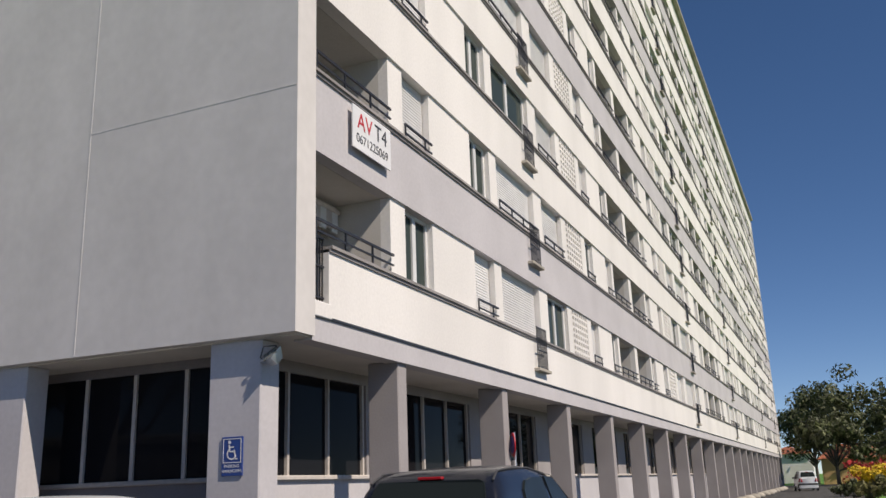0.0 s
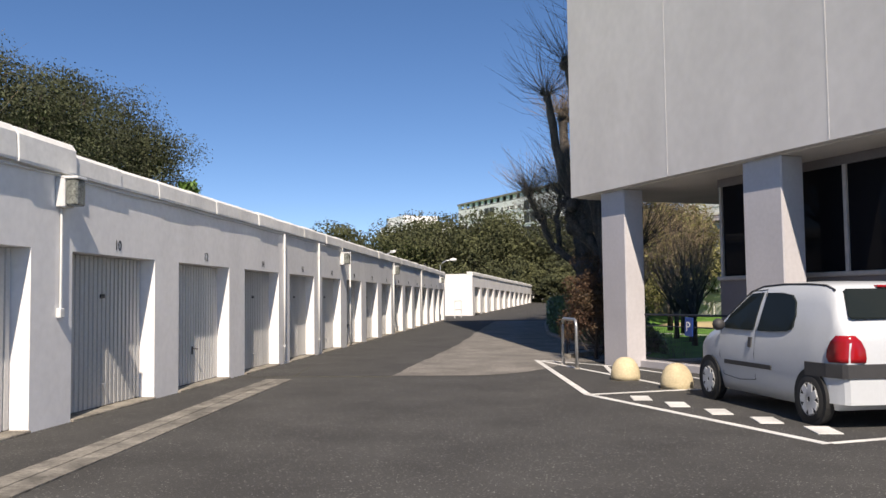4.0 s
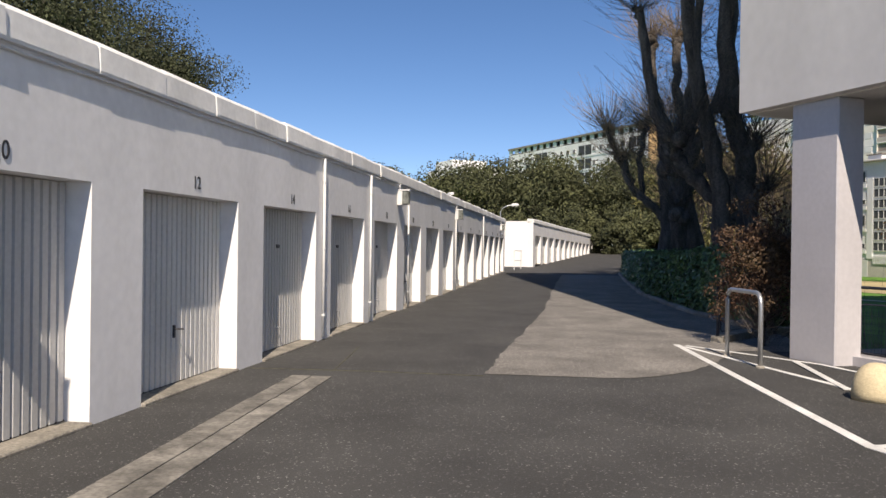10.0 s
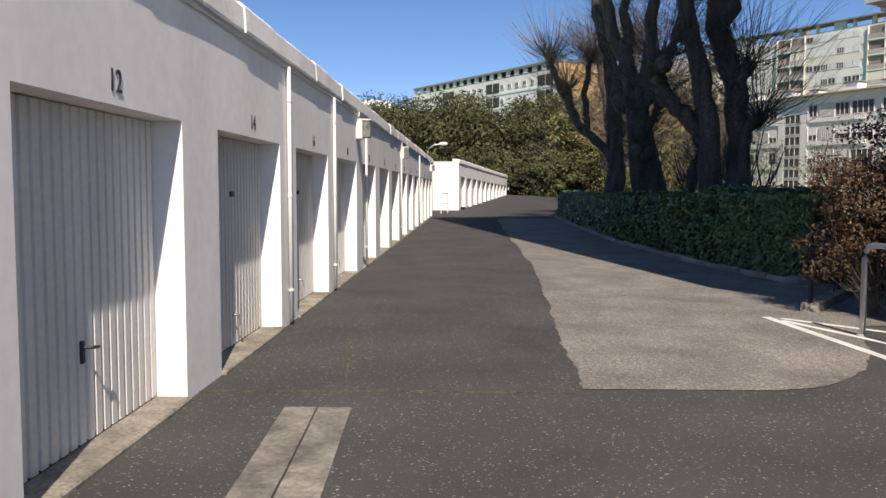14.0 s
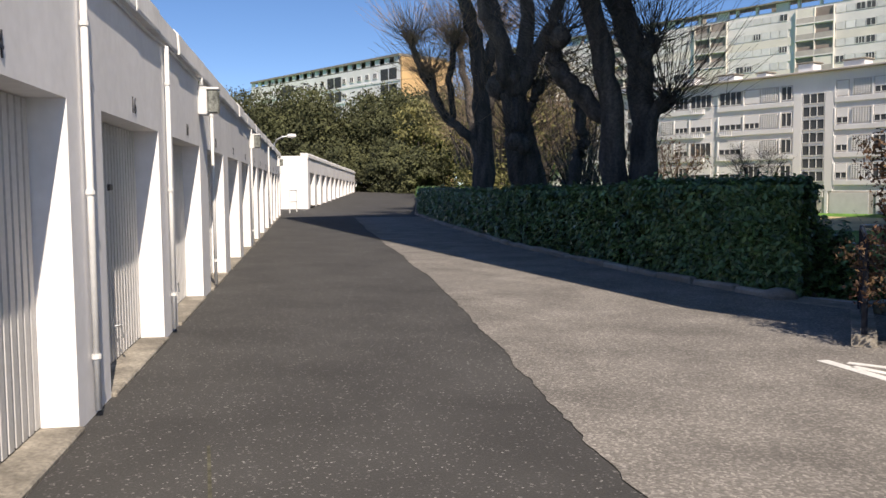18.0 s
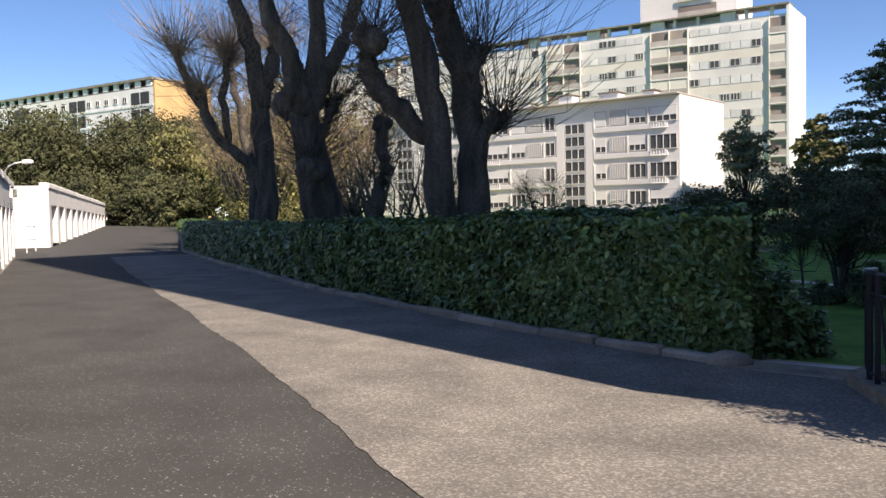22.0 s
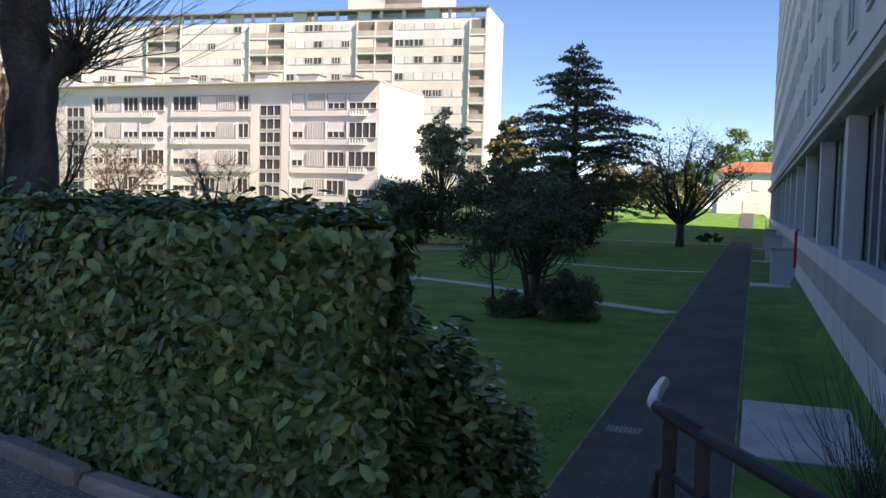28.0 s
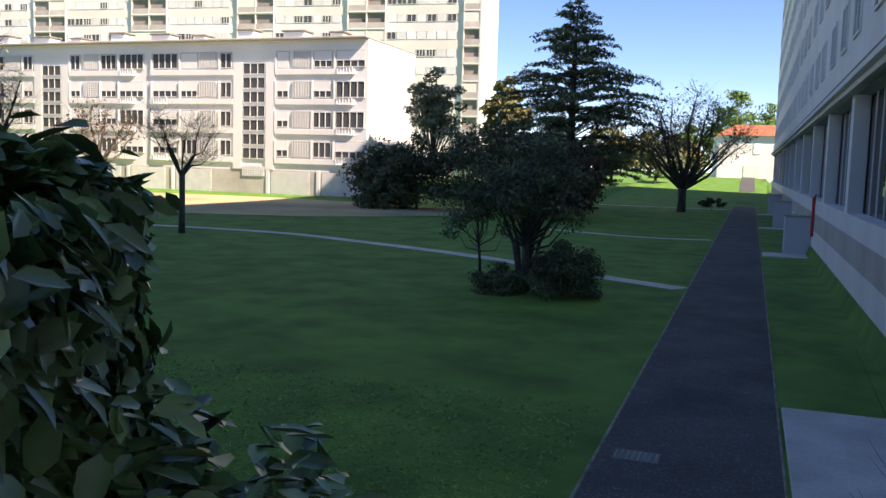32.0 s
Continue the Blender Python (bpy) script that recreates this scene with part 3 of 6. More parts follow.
def loggia_mesh(w, h):
    """Back wall, sides and ceiling of a recessed balcony."""
    f = Kit().box(-1.6, -0.1, -1.2, -1.5, w + 0.1, h).box(-1.5, -0.1, -1.2, -0.25, 0.0, h).box(-1.5, w, -1.2, -0.25, w + 0.1, h)
    f.box(-1.5, -0.1, h, -0.26, w + 0.1, h + 0.1).box(-1.5, 0, -1.2, -0.26, w, -1.1)
    return f.mesh("loggia", M["soffit"])


def rail_mesh(w):
    f = Kit()
    f.box(-0.02, 0, 0.32, 0.02, w, 0.36).box(-0.015, 0, 0.14, 0.015, w, 0.17)
    for i in range(int(w / 0.9) + 1):
        f.box(-0.015, i * 0.9, 0, 0.015, i * 0.9 + 0.03, 0.32)
    return f.mesh("balcony_rail", M["dark_frame"])


cache = {}
H_WIN = 1.44
rng = np.random.default_rng(7)
for i, z in enumerate(SILLS):
    for kind, a, b in OPEN:
        key = (kind, round(b - a, 2))
        if key not in cache:
            w = b - a
            cache[key] = {"win": lambda: (window_meshes(w, H_WIN), rail_mesh(w)), "shut": lambda: (shutter_mesh(w, H_WIN), rail_mesh(w)), "lattice": lambda: lattice_mesh(w, H_WIN), "loggia": lambda: (loggia_mesh(w, H_WIN), rail_mesh(w))}[kind]()
            cache[key, "w"] = window_meshes(w, H_WIN)
            cache[key, "s"] = shutter_mesh(w, H_WIN)
        at = pose(-0.20, a, z + 0.06)
        what = cache[key]
        if kind == "lattice":
            piece("lattice", what, block, pose(-0.05, a, z + 0.06))
        elif kind == "loggia":
            o = piece("loggia", what[0], block, pose(0, a, z + 0.06))
            piece("balcony_rail", what[1], o, pose(0.0, 0, 0.0))
            wm = cache.setdefault("lw", window_meshes(1.6, 2.2))
            o2 = piece("window", wm[0], o, pose(-1.45, 0.5, -1.1))
            o3 = new("pane", wm[1])
            o3.parent, o3.matrix_basis = o, pose(-1.45, 0.5, -1.1)
        else:
            r = rng.random()
            glazed = r < (0.7 if kind == "win" else 0.28)
            if glazed:
                o = piece("window", cache[key, "w"][0], block, at)
                piece("pane", cache[key, "w"][1], o, pose(0, 0, 0))
            else:
                o = piece("shutter", cache[key, "s"], block, at)
            if rng.random() < 0.6:
                piece("window_rail", what[1], o, pose(0.2, 0, -0.05))

gk = Kit()
for y in np.arange(0, 0.81, 0.1):
    gk.box(0.08, y, -0.75, 0.1, y + 0.015, 0.3)
gk.box(0.075, 0, 0.28, 0.105, 0.815, 0.31).box(0.075, 0, -0.3, 0.105, 0.815, -0.28)
gk.box(0.075, 0, -0.74, 0.105, 0.815, -0.72)
gme = gk.mesh("grille", M["dark_frame"])
gsl = Kit().soft(-0.02, -0.08, -0.84, 0.16, 0.9, -0.76, 0.01).mesh("grille_ledge", M["concrete"])
for i, z in enumerate(SILLS):
    for kind, a, b in OPEN:
        if kind == "shut" and b - a > 2.5:
            g = piece("grille", gme, block, pose(0, b - 0.9, z))
            piece("grille_ledge", gsl, g, pose(0, 0, 0))
aw = thing("awning", pose(-1.1, 0.55, 6.15), "striped folded awning in the first loggia", "awning")
for i in range(12):
    part("stripe", Kit().box(-0.02, i * 0.2, -0.02 - 0.05 * (i % 2), 0.02, i * 0.2 + 0.2, 0.32), M["white_frame" if i % 2 else "parapet"], aw)
part("roller", Kit().tube([(0, -0.05, 0.36), (0, 2.45, 0.36)], 0.06, 8), M["parapet"], aw)
# thin black line and white drip over the fascia
part("fascia_trim", Kit().box(-0.05, 0.36, 4.03, 0.03, B_L - 0.36, 4.07), M["dark_frame"], block)
# ground floor under the block
part("floor_slab", Kit().box(-B_W + 0.35, 1.2, -1.9, -1.0, B_L - 0.1, -0.0), M["concrete"], block)
part("ground_wall", Kit().box(-8.0, 1.0, 0, -1.5, 1.3, 1.76), M["mauve"], block, "dark mauve wall under the windows")
part("ground_wall", Kit().box(-8.0, 1.0, 3.55, -1.5, 1.3, SOFFIT - 0.02), M["mauve"], block)
part("ground_wall", Kit().box(-1.8, 1.3, 0, -1.5, B_L, 1.74), M["lilac"], block)
part("ground_wall", Kit().box(-1.8, 1.3, 3.5, -1.5, B_L, SOFFIT - 0.02), M["pillar_grey"], block)
mul = Kit().box(-0.035, 1.02, 1.82, 0.035, 1.14, 3.55).mesh("mullion", M["parapet"])
for x in (-7.96, -7.04, -5.98, -4.93, -3.86, -2.79, -1.72):
    piece("mullion", mul, block, pose(x, 0, 0))
part("window_sill", Kit().soft(-8.02, 0.94, 1.74, -1.5, 1.14, 1.82, 0.015), M["parapet"], block)
part("pane", Kit().box(-7.95, 1.06, 1.82, -1.55, 1.1, 3.55), M["glass_dark"], block)
part("window_sill", Kit().soft(-1.62, 1.2, 1.74, -1.42, B_L - 0.4, 1.82, 0.015), M["parapet"], block)
mul = Kit().box(-1.60, -0.03, 1.82, -1.50, 0.03, 3.5).mesh("mullion", M["parapet"])
pier = Kit().box(-1.66, 0.0, 1.82, -1.46, 1.45, 3.5).mesh("pier", M["pillar_grey"])
for i in range(21):
    for y in (0.78, 2.05, 3.32, 4.59):
        piece("mullion", mul, block, pose(0, y + 5.3 * i, 0))
    piece("pier", pier, block, pose(0, 4.64 + 5.3 * i, 0))
part("pane", Kit().box(-1.6, 1.5, 1.82, -1.56, B_L - 0.5, 3.5), M["glass_dark"], block)
pil = Kit().soft(-0.455, 0.0, -1.9, 0.455, 0.46, SOFFIT - 0.02, 0.02).mesh("pillar", M["lilac"])
pil2 = Kit().soft(-0.3, -0.17, -0.3, 0.3, 0.17, SOFFIT - 0.02, 0.02).mesh("pillar", M["pillar_grey"])
for x in (-1.065, -5.67, -10.18):
    piece("pillar", pil, block, pose(x, 0.0, 0))
for i in range(22):
    piece("pillar", pil2, block, pose(-0.36, 3.42 + 5.3 * i, 0))
# garden side
part("back_wall", Kit().box(-B_W, 4.0, LOW - 0.3, -B_W + 0.62, B_L, 0.62).box(-B_W, 0.36, 3.95, -B_W + 0.3, B_L - 0.36, B_H - 0.8), M["render_white"], block)
part("back_ledge", Kit().box(-B_W - 0.35, 0.36, 3.86, -B_W, B_L - 0.36, 4.0).box(-B_W - 0.2, 0.36, 3.72, -B_W, B_L - 0.36, 3.86), M["render_white"], block)
part("ledge_flashing", Kit().box(-B_W - 0.37, 0.36, 4.0, -B_W, B_L - 0.36, 4.03), M["dark_frame"], block, "dark metal flashing on the ledge")
mul = Kit().box(-B_W + 0.40, -0.05, 0.62, -B_W + 0.5, 0.05, 3.72).mesh("mullion", M["white_frame"])
for j, y in enumerate(np.arange(4.2, B_L, 1.3)):
    piece("mullion", mul, block, pose(0, y, 0))
for y in np.arange(4.4, B_L, 7.8):
    part("garden_pier", Kit().box(-B_W + 0.02, y - 0.35, 0.62, -B_W + 0.4, y + 0.35, 3.72), M["render_white"], block)
part("back_band", Kit().box(-B_W - 0.015, 4.0, -0.55, -B_W - 0.001, B_L, 0.1), M["parapet"], block, "grey painted band on the garden wall")
part("pane", Kit().box(-B_W + 0.43, 4.0, 0.62, -B_W + 0.47, B_L - 0.4, 3.72), M["glass_dark"], block)
wm = window_meshes(1.6, 1.4)
for i, z in enumerate(SILLS):
    for j in range(29):
        o = piece("window", wm[0], block, pose(-B_W - 0.035, 3 + j * 3.9 + (1.6 if j % 3 else 2.1), z + 0.1, 0, 0, 180))
        part("window_ledge", Kit().box(-B_W - 0.09, 3 + j * 3.9 - (0.1 if j % 3 else -0.4), z + 0.02, -B_W, 3 + j * 3.9 + (1.7 if j % 3 else 2.2), z + 0.09), M["parapet"], o) if i < 3 else None
        piece("pane", wm[1], o, pose(0, 0, 0))

# ---- hedge ----
def hedge(name, front, back, height, label, seed, density, size, oval=False, ends=(True, False)):
    """Clipped laurel hedge between two plan lines: a core painted dark as inner shade, with leaves over its faces."""
    rng = np.random.default_rng(seed)
    o = Vector((*front[0], 0))
    hd = thing(name, pose(*o), label, "hedge")
    core, pts, nrm = Kit(), [], []

    def cover(a, b, c, d, normal):
        a, b, c, d = (np.array(q, float) for q in (a, b, c, d))
        area = np.linalg.norm(np.cross(b - a, d - a))
        n = int(area * density)
        u, v = rng.uniform(0, 1, (n, 1)), rng.uniform(0, 1, (n, 1))
        p = a * (1 - u) * (1 - v) + b * u * (1 - v) + c * u * v + d * (1 - u) * v
        bulge = 0.05 * np.sin(p[:, :1] * 5 + p[:, 2:] * 6) + rng.normal(0, 0.035, (n, 1)) + (rng.random((n, 1)) < 0.03) * rng.uniform(0, 0.14, (n, 1))
        pts.append(p + np.array(normal) * bulge)
        nrm.append(np.tile(normal, (n, 1)) * 0.8 + np.array([0, 0, 0.65]))

    for i in range(len(front) - 1):
        f0, f1, b0, b1 = (Vector((*q, 0)) - o for q in (front[i], front[i + 1], back[i], back[i + 1]))
        out = (f0 - b0).normalized()
        way = (f1 - f0).normalized() * (0.74 if i == 0 and ends[0] else 0.0)
        z0, z1 = -0.02, height
        cv = []
        for z in (-1.4, height - 0.1):
            for q, w in ((f0 + way, -1), (f1, -1), (b1, 1), (b0 + way, 1)):
                cv.append((q.x + out.x * 0.1 * w, q.y + out.y * 0.1 * w, z))
        core.add(cv, [(3, 2, 1, 0), (4, 5, 6, 7), (0, 1, 5, 4), (1, 2, 6, 5), (2, 3, 7, 6), (3, 0, 4, 7)])
        up = lambda q, z: (q.x, q.y, z)
        cover(up(f0, z0), up(f1, z0), up(f1, z1), up(f0, z1), out[:])
        cover(up(f0, z1), up(f1, z1), up(b1, z1), up(b0, z1), (0, 0, 1))
        cover(up(b0, -0.6), up(b1, -0.6), up(b1, z1), up(b0, z1), (-out)[:])
    if ends[0]:
        f0, b0, f1 = (Vector((*q, 0)) - o for q in (front[0], back[0], front[1]))
        e = (b0 - f0).cross(Vector((0, 0, 1))).normalized()
        if e.dot(f1 - f0) > 0:
            e = -e
        depth = f1 - f0
        u, v, w = rng.random((4500, 1)), rng.random((4500, 1)), rng.random((4500, 1)) * height
        pts.append(np.array(f0[:]) + np.array((b0 - f0)[:]) * v + np.array(depth[:]) * u + np.array([0, 0, 1.0]) * w)
        nrm.append(rng.normal(0, 0.5, (4500, 3)) + np.array([0, 0, 0.6]))
        for _ in range(2):
            cover((f0.x, f0.y, -0.1), (b0.x, b0.y, -1.0), (b0.x, b0.y, height), (f0.x, f0.y, height), e[:])
    for i in range(len(front) - 1):
        f0, f1, b0, b1 = (np.array([*q, height]) - np.array(o[:]) for q in (front[i], front[i + 1], back[i], back[i + 1]))
        for _ in range(int(np.linalg.norm(f1 - f0) * 1.4)):
            u, v = rng.random(2)
            at = f0 * (1 - u) * (1 - v) + f1 * u * (1 - v) + b1 * u * v + b0 * (1 - u) * v
            q = at + np.array([[rng.normal(0, 0.025), rng.normal(0, 0.025), 0.02 * j] for j in range(7)])
            pts.append(q)
            nrm.append(rng.normal(0, 0.8, (7, 3)) + np.array([0, 0, 0.3]))
    lv = Kit().leaves(np.concatenate(pts), size, rng, 0, 1.0, np.concatenate(nrm), oval)
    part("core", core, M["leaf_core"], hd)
    tagged(part("foliage", lv, M["leaf"], hd, "glossy dark green laurel leaves", True), kind="stuff")
    return hd


def kerb_line(ss, off):
    return [row_xy(s, kerb_w(s) + off) for s in ss]


near, mid, far_s = [14.45, 15.2, 16.2, 17.4, 18.6], [18.6, 21, 24, 27], list(np.arange(27, 79, 3.0))
fr = kerb_line(near, 0.12)
fr[0] = (-14.98, 2.94)
bk = kerb_line(near, 1.35)
bk[0], bk[1], bk[2] = (-15.58, 4.2), (-16.2, 4.62), (-16.9, 5.35)
hedge("hedge", fr, bk, 1.49, "clipped evergreen laurel hedge beside the drive", 5, 2300, 0.047, True)
hedge("hedge", kerb_line(mid, 0.12), kerb_line(mid, 1.35), 1.38, "clipped evergreen laurel hedge beside the drive", 6, 1150, 0.054, True, (False, False))
hedge("hedge", kerb_line(far_s, 0.12), kerb_line(far_s, 1.35), 1.28, "clipped evergreen laurel hedge beside the drive", 7, 420, 0.085, False, (False, False))

# ---- drive: painted lines, blocks, kerbs ----
strip("road_line_1", [(-12.5, -0.68), (-5.69, -3.36), (-0.9, -3.55)], 0.11, M["line"], "worn white parking line on the asphalt")
strip("road_line_2", [(-5.69, -3.3), (-5.45, 0.1)], 0.10, M["line"], "worn white parking line on the asphalt")
strip("road_line_3", [(-0.9, -3.5), (-0.75, 0.1)], 0.10, M["line"], "worn white parking line on the asphalt")
strip("road_line_4", [(-12.2, -0.72), (-8.0, -1.3), (-5.7, -1.6)], 0.09, M["line"], "worn white hatch line on the asphalt")
strip("road_line_5", [(-10.2, -0.25), (-8.0, -1.4)], 0.09, M["line"], "worn white hatch line on the asphalt", 0.016)
strip("road_line_6", [(-12.3, -0.62), (-9.9, -0.1), (-7.0, -0.35), (-5.6, -0.55)], 0.08, M["line"], "worn white hatch line on the asphalt", 0.012)
blk = Kit().soft(-0.26, -0.13, 0.0, 0.26, 0.13, 0.012, 0.004).mesh("painted_block", M["line"])
lines = thing("painted_blocks", pose(0, 0, 0.002), "row of short white painted bars on the asphalt", "road marking", "", "structure")
for x in (-4.92, -4.08, -3.24, -2.4, -1.55):
    piece("bar", blk, lines, pose(x, -2.95, 0, 0, 0, -28))
# wheelchair sign painted on the bay
k = Kit()
for i in range(14):
    a = radians(-100 + i * 22)
    b = radians(-100 + (i + 1) * 22)
    k.prism([(0.33 * math.cos(a), 0.33 * math.sin(a)), (0.26 * math.cos(a), 0.26 * math.sin(a)), (0.26 * math.cos(b), 0.26 * math.sin(b)), (0.33 * math.cos(b), 0.33 * math.sin(b))][::-1], 0.002, 0.009)
k.box(-0.2, -0.05, 0.002, -0.12, 0.55, 0.009).box(-0.12, 0.2, 0.002, 0.2, 0.27, 0.009).box(-0.2, -0.1, 0.002, 0.25, -0.03, 0.009)
paint = part("painted_wheelchair_sign", k, M["line"])
paint.matrix_basis = pose(-0.6, -2.2, 0, 0, 0, 75)
tagged(paint, "white painted wheelchair symbol worn on asphalt", "road marking", "", "structure")

kerb = thing("kerb", pose(0, 0, 0), "row of weathered kerb stones along the hedge", "kerb", "", "structure")
kme = [Kit().soft(-0.49, -0.08, -0.2, 0.49, 0.08, 0.085 + 0.01 * i, 0.03).mesh("kerb_stone", M["kerb"]) for i in range(3)]
s = 14.3
i = 0
while s < 76:
    x, y = row_xy(s, kerb_w(s) - 0.08)
    x2, y2 = row_xy(s + 0.5, kerb_w(s + 0.5) - 0.08)
    piece("kerb_stone", kme[i % 3], kerb, pose(x, y, rise(s), 0, 1.5 * math.sin(i * 7.7), math.degrees(math.atan2(y2 - y, x2 - x)) + 1.5 * math.sin(i * 3.3)))
    s, i = s + 1.0, i + 1
k = Kit().lathe([(0.05, -0.1), (0.3, -0.05), (0.33, 0.06), (0.27, 0.15), (0.12, 0.2)], 10)
st = part("kerb_end_stone", k, M["kerb"], None, "", True)
st.matrix_basis = pose(-15.08, 2.62, 0, 0, 0, 20) @ Matrix.Diagonal((0.72, 0.5, 0.72, 1))
tagged(st, "rounded stone at the end of the kerb", "stone")

# ---- stairs down to the garden ----
stairs = thing("garden_stairs", pose(-14.35, 2.95, 0, 0, 0, 0), "concrete garden stairs with a pale metal nosing", "stairs", "", "structure")
for i in range(10):
    part("step", Kit().soft(-0.57, 0.30 * i, -1.9, 0.75, 0.30 * i + 0.32, -0.165 * i - 0.01, 0.012), M["concrete"], stairs)
part("landing", Kit().soft(-0.6, -0.55, -0.3, 0.85, 0.0, 0.012, 0.01), M["concrete_dirty"], stairs)
part("nosing", Kit().soft(-0.6, -0.03, -0.02, 0.75, 0.02, 0.022, 0.006), M["metal"], stairs, "bright worn metal nosing")
wall = thing("retaining_wall", pose(0, 0, 0), "low concrete retaining wall beside the stairs", "wall", "", "structure")
for (x0, y0), (x1, y1) in (((-13.62, 2.75), (-13.62, 6.1)), ((-13.62, 2.75), (-13.76, 2.24)), ((-13.76, 2.24), (-12.6, 0.18)), ((-15.02, 3.2), (-15.02, 6.1))):
    d = Vector((x1 - x0, y1 - y0))
    n = Vector((-d.y, d.x)).normalized() * 0.11
    z1 = 0.12 if y1 < 3 else -0.0
    kk = Kit().prism([(x0 + n.x, y0 + n.y), (x0 - n.x, y0 - n.y), (x1 - n.x, y1 - n.y), (x1 + n.x, y1 + n.y)][::-1], -2.0, z1)
    if y1 > 6:
        kk = Kit()
        v = [(x0 - 0.09, y0, -2.0), (x0 + 0.09, y0, -2.0), (x1 + 0.09, y1, -2.0), (x1 - 0.09, y1, -2.0), (x0 - 0.09, y0, 0.05), (x0 + 0.09, y0, 0.05), (x1 + 0.09, y1, LOW + 0.12), (x1 - 0.09, y1, LOW + 0.12)]
        kk.add(v, [(3, 2, 1, 0), (4, 5, 6, 7), (0, 1, 5, 4), (1, 2, 6, 5), (2, 3, 7, 6), (3, 0, 4, 7)])
    part("wall_section", kk, M["concrete_dirty"], wall)


def railing(name, pts, top, label, mesh=True, past=0.0):
    """Handrail on posts with a framed wire mesh between."""
    r = thing(name, pose(*pts[0], 0.1), label, "railing")
    o = Vector((*pts[0], 0.1))
    for (x0, y0), (x1, y1) in zip(pts, pts[1:]):
        a, b = Vector((x0, y0, 0.1)) - o, Vector((x1, y1, 0.1)) - o
        d = b - a
        part("handrail", Kit().tube([a + Vector((0, 0, top)), b + Vector((0, 0, top))], 0.022, 10), M["rail_paint"], r)
        n = max(1, round(d.length / 2.1))
        for i in range(n + 1):
            p = a + d * i / n
            part("post", Kit().box(p.x - 0.02, p.y - 0.02, p.z - 0.12, p.x + 0.02, p.y + 0.02, p.z + top), M["rail_paint"], r)
        if mesh:
            for i in range(n):
                p, q = a + d * (i + 0.06) / n, a + d * (i + (0.94 if not past else 1.0)) / n + d.normalized() * past
                w = (q - p).normalized()
                up = lambda e, z: e + Vector((0, 0, z))
                loop = [up(p + w * 0.07, 0.08), up(q - w * 0.07, 0.08), up(q - w * 0.02, 0.10), up(q, 0.15), up(q, 0.68), up(q - w * 0.02, 0.73), up(q - w * 0.07, 0.75), up(p + w * 0.07, 0.75), up(p + w * 0.02, 0.73), up(p, 0.68), up(p, 0.15), up(p + w * 0.02, 0.10), up(p + w * 0.07, 0.08)]
                fr = part("mesh_frame", Kit().tube(loop, 0.013, 6), M["rail_paint"], r)
                kk = Kit()
                m = max(2, int((q - p).length / 0.06))
                for j in range(1, m):
                    e = p + (q - p) * j / m
                    kk.tube([e + Vector((0, 0, 0.08)), e + Vector((0, 0, 0.72))], 0.003, 3, False)
                for j in range(1, 5):
                    kk.tube([p + Vector((0, 0, 0.08 + 0.13 * j)), q + Vector((0, 0, 0.08 + 0.13 * j))], 0.003, 3, False)
                part("wire_mesh", kk, M["rail_paint"], fr)
    return r


railing("stair_railing", [(-12.617, 0.209), (-13.516, 1.766)], 0.92, "dark painted steel railing with wire mesh panels", True, 0.3)
hr = thing("stair_handrail", pose(-13.516, 1.766, 0.1), "dark steel handrail end turning down the garden stairs", "handrail")
part("rail", Kit().tube([(0.0, 0.0, 0.92), (-0.13, 0.225, 0.925), (-0.155, 0.27, 0.928)], 0.021, 10), M["rail_paint"], hr, "", True)
part("rail_end", Kit().tube([(-0.155, 0.268, 0.928), (-0.172, 0.32, 0.928), (-0.178, 0.45, 0.926), (-0.18, 0.76, 0.91)], 0.0212, 10), M["metal"], hr, "worn bright rail end", True)
part("post", Kit().box(-0.125, 0.165, -0.2, -0.085, 0.205, 0.92), M["rail_paint"], hr)
part("brace", Kit().tube([(0.02, -0.03, 0.70), (0.16, -0.27, 0.02)], 0.014, 8), M["rail_paint"], hr)
railing("ramp_railing", [(-9.9, 0.45), (-7.1, 0.45)], 0.98, "dark steel railing with wire mesh under the block")
railing("ramp_railing", [(-5.3, 0.45), (-1.6, 0.45)], 0.98, "dark steel railing with wire mesh under the block")
part("low_wall", Kit().box(-10.4, 0.3, -0.3, -1.5, 0.62, 0.13).box(-10.4, 0.62, -0.4, -1.5, 1.2, 0.02), M["lilac"], block)

# bicycle hoop
hoop = thing("steel_hoop", pose(-10.42, -0.97, 0, 0, 0, -16), "galvanised steel hoop barrier set in the asphalt", "barrier")
pts = [(-0.6, 0, -0.1), (-0.6, 0, 0.85)] + [(-0.45 - 0.15 * math.cos(radians(a)), 0, 0.85 + 0.15 * math.sin(radians(a))) for a in (30, 60, 90)]
pts += [(0.45 + 0.15 * math.sin(radians(a)), 0, 0.85 + 0.15 * math.cos(radians(a))) for a in (0, 30, 60)] + [(0.6, 0, 0.85), (0.6, 0, -0.1)]
part("tube", Kit().tube(pts, 0.032, 12), M["metal"], hoop, "", True)
for x in (-0.6, 0.6):
    part("foot_collar", Kit().lathe([(0.06, 0), (0.06, 0.02), (0.035, 0.03)], 12, "z", (x, 0, 0)), M["concrete"], hoop)

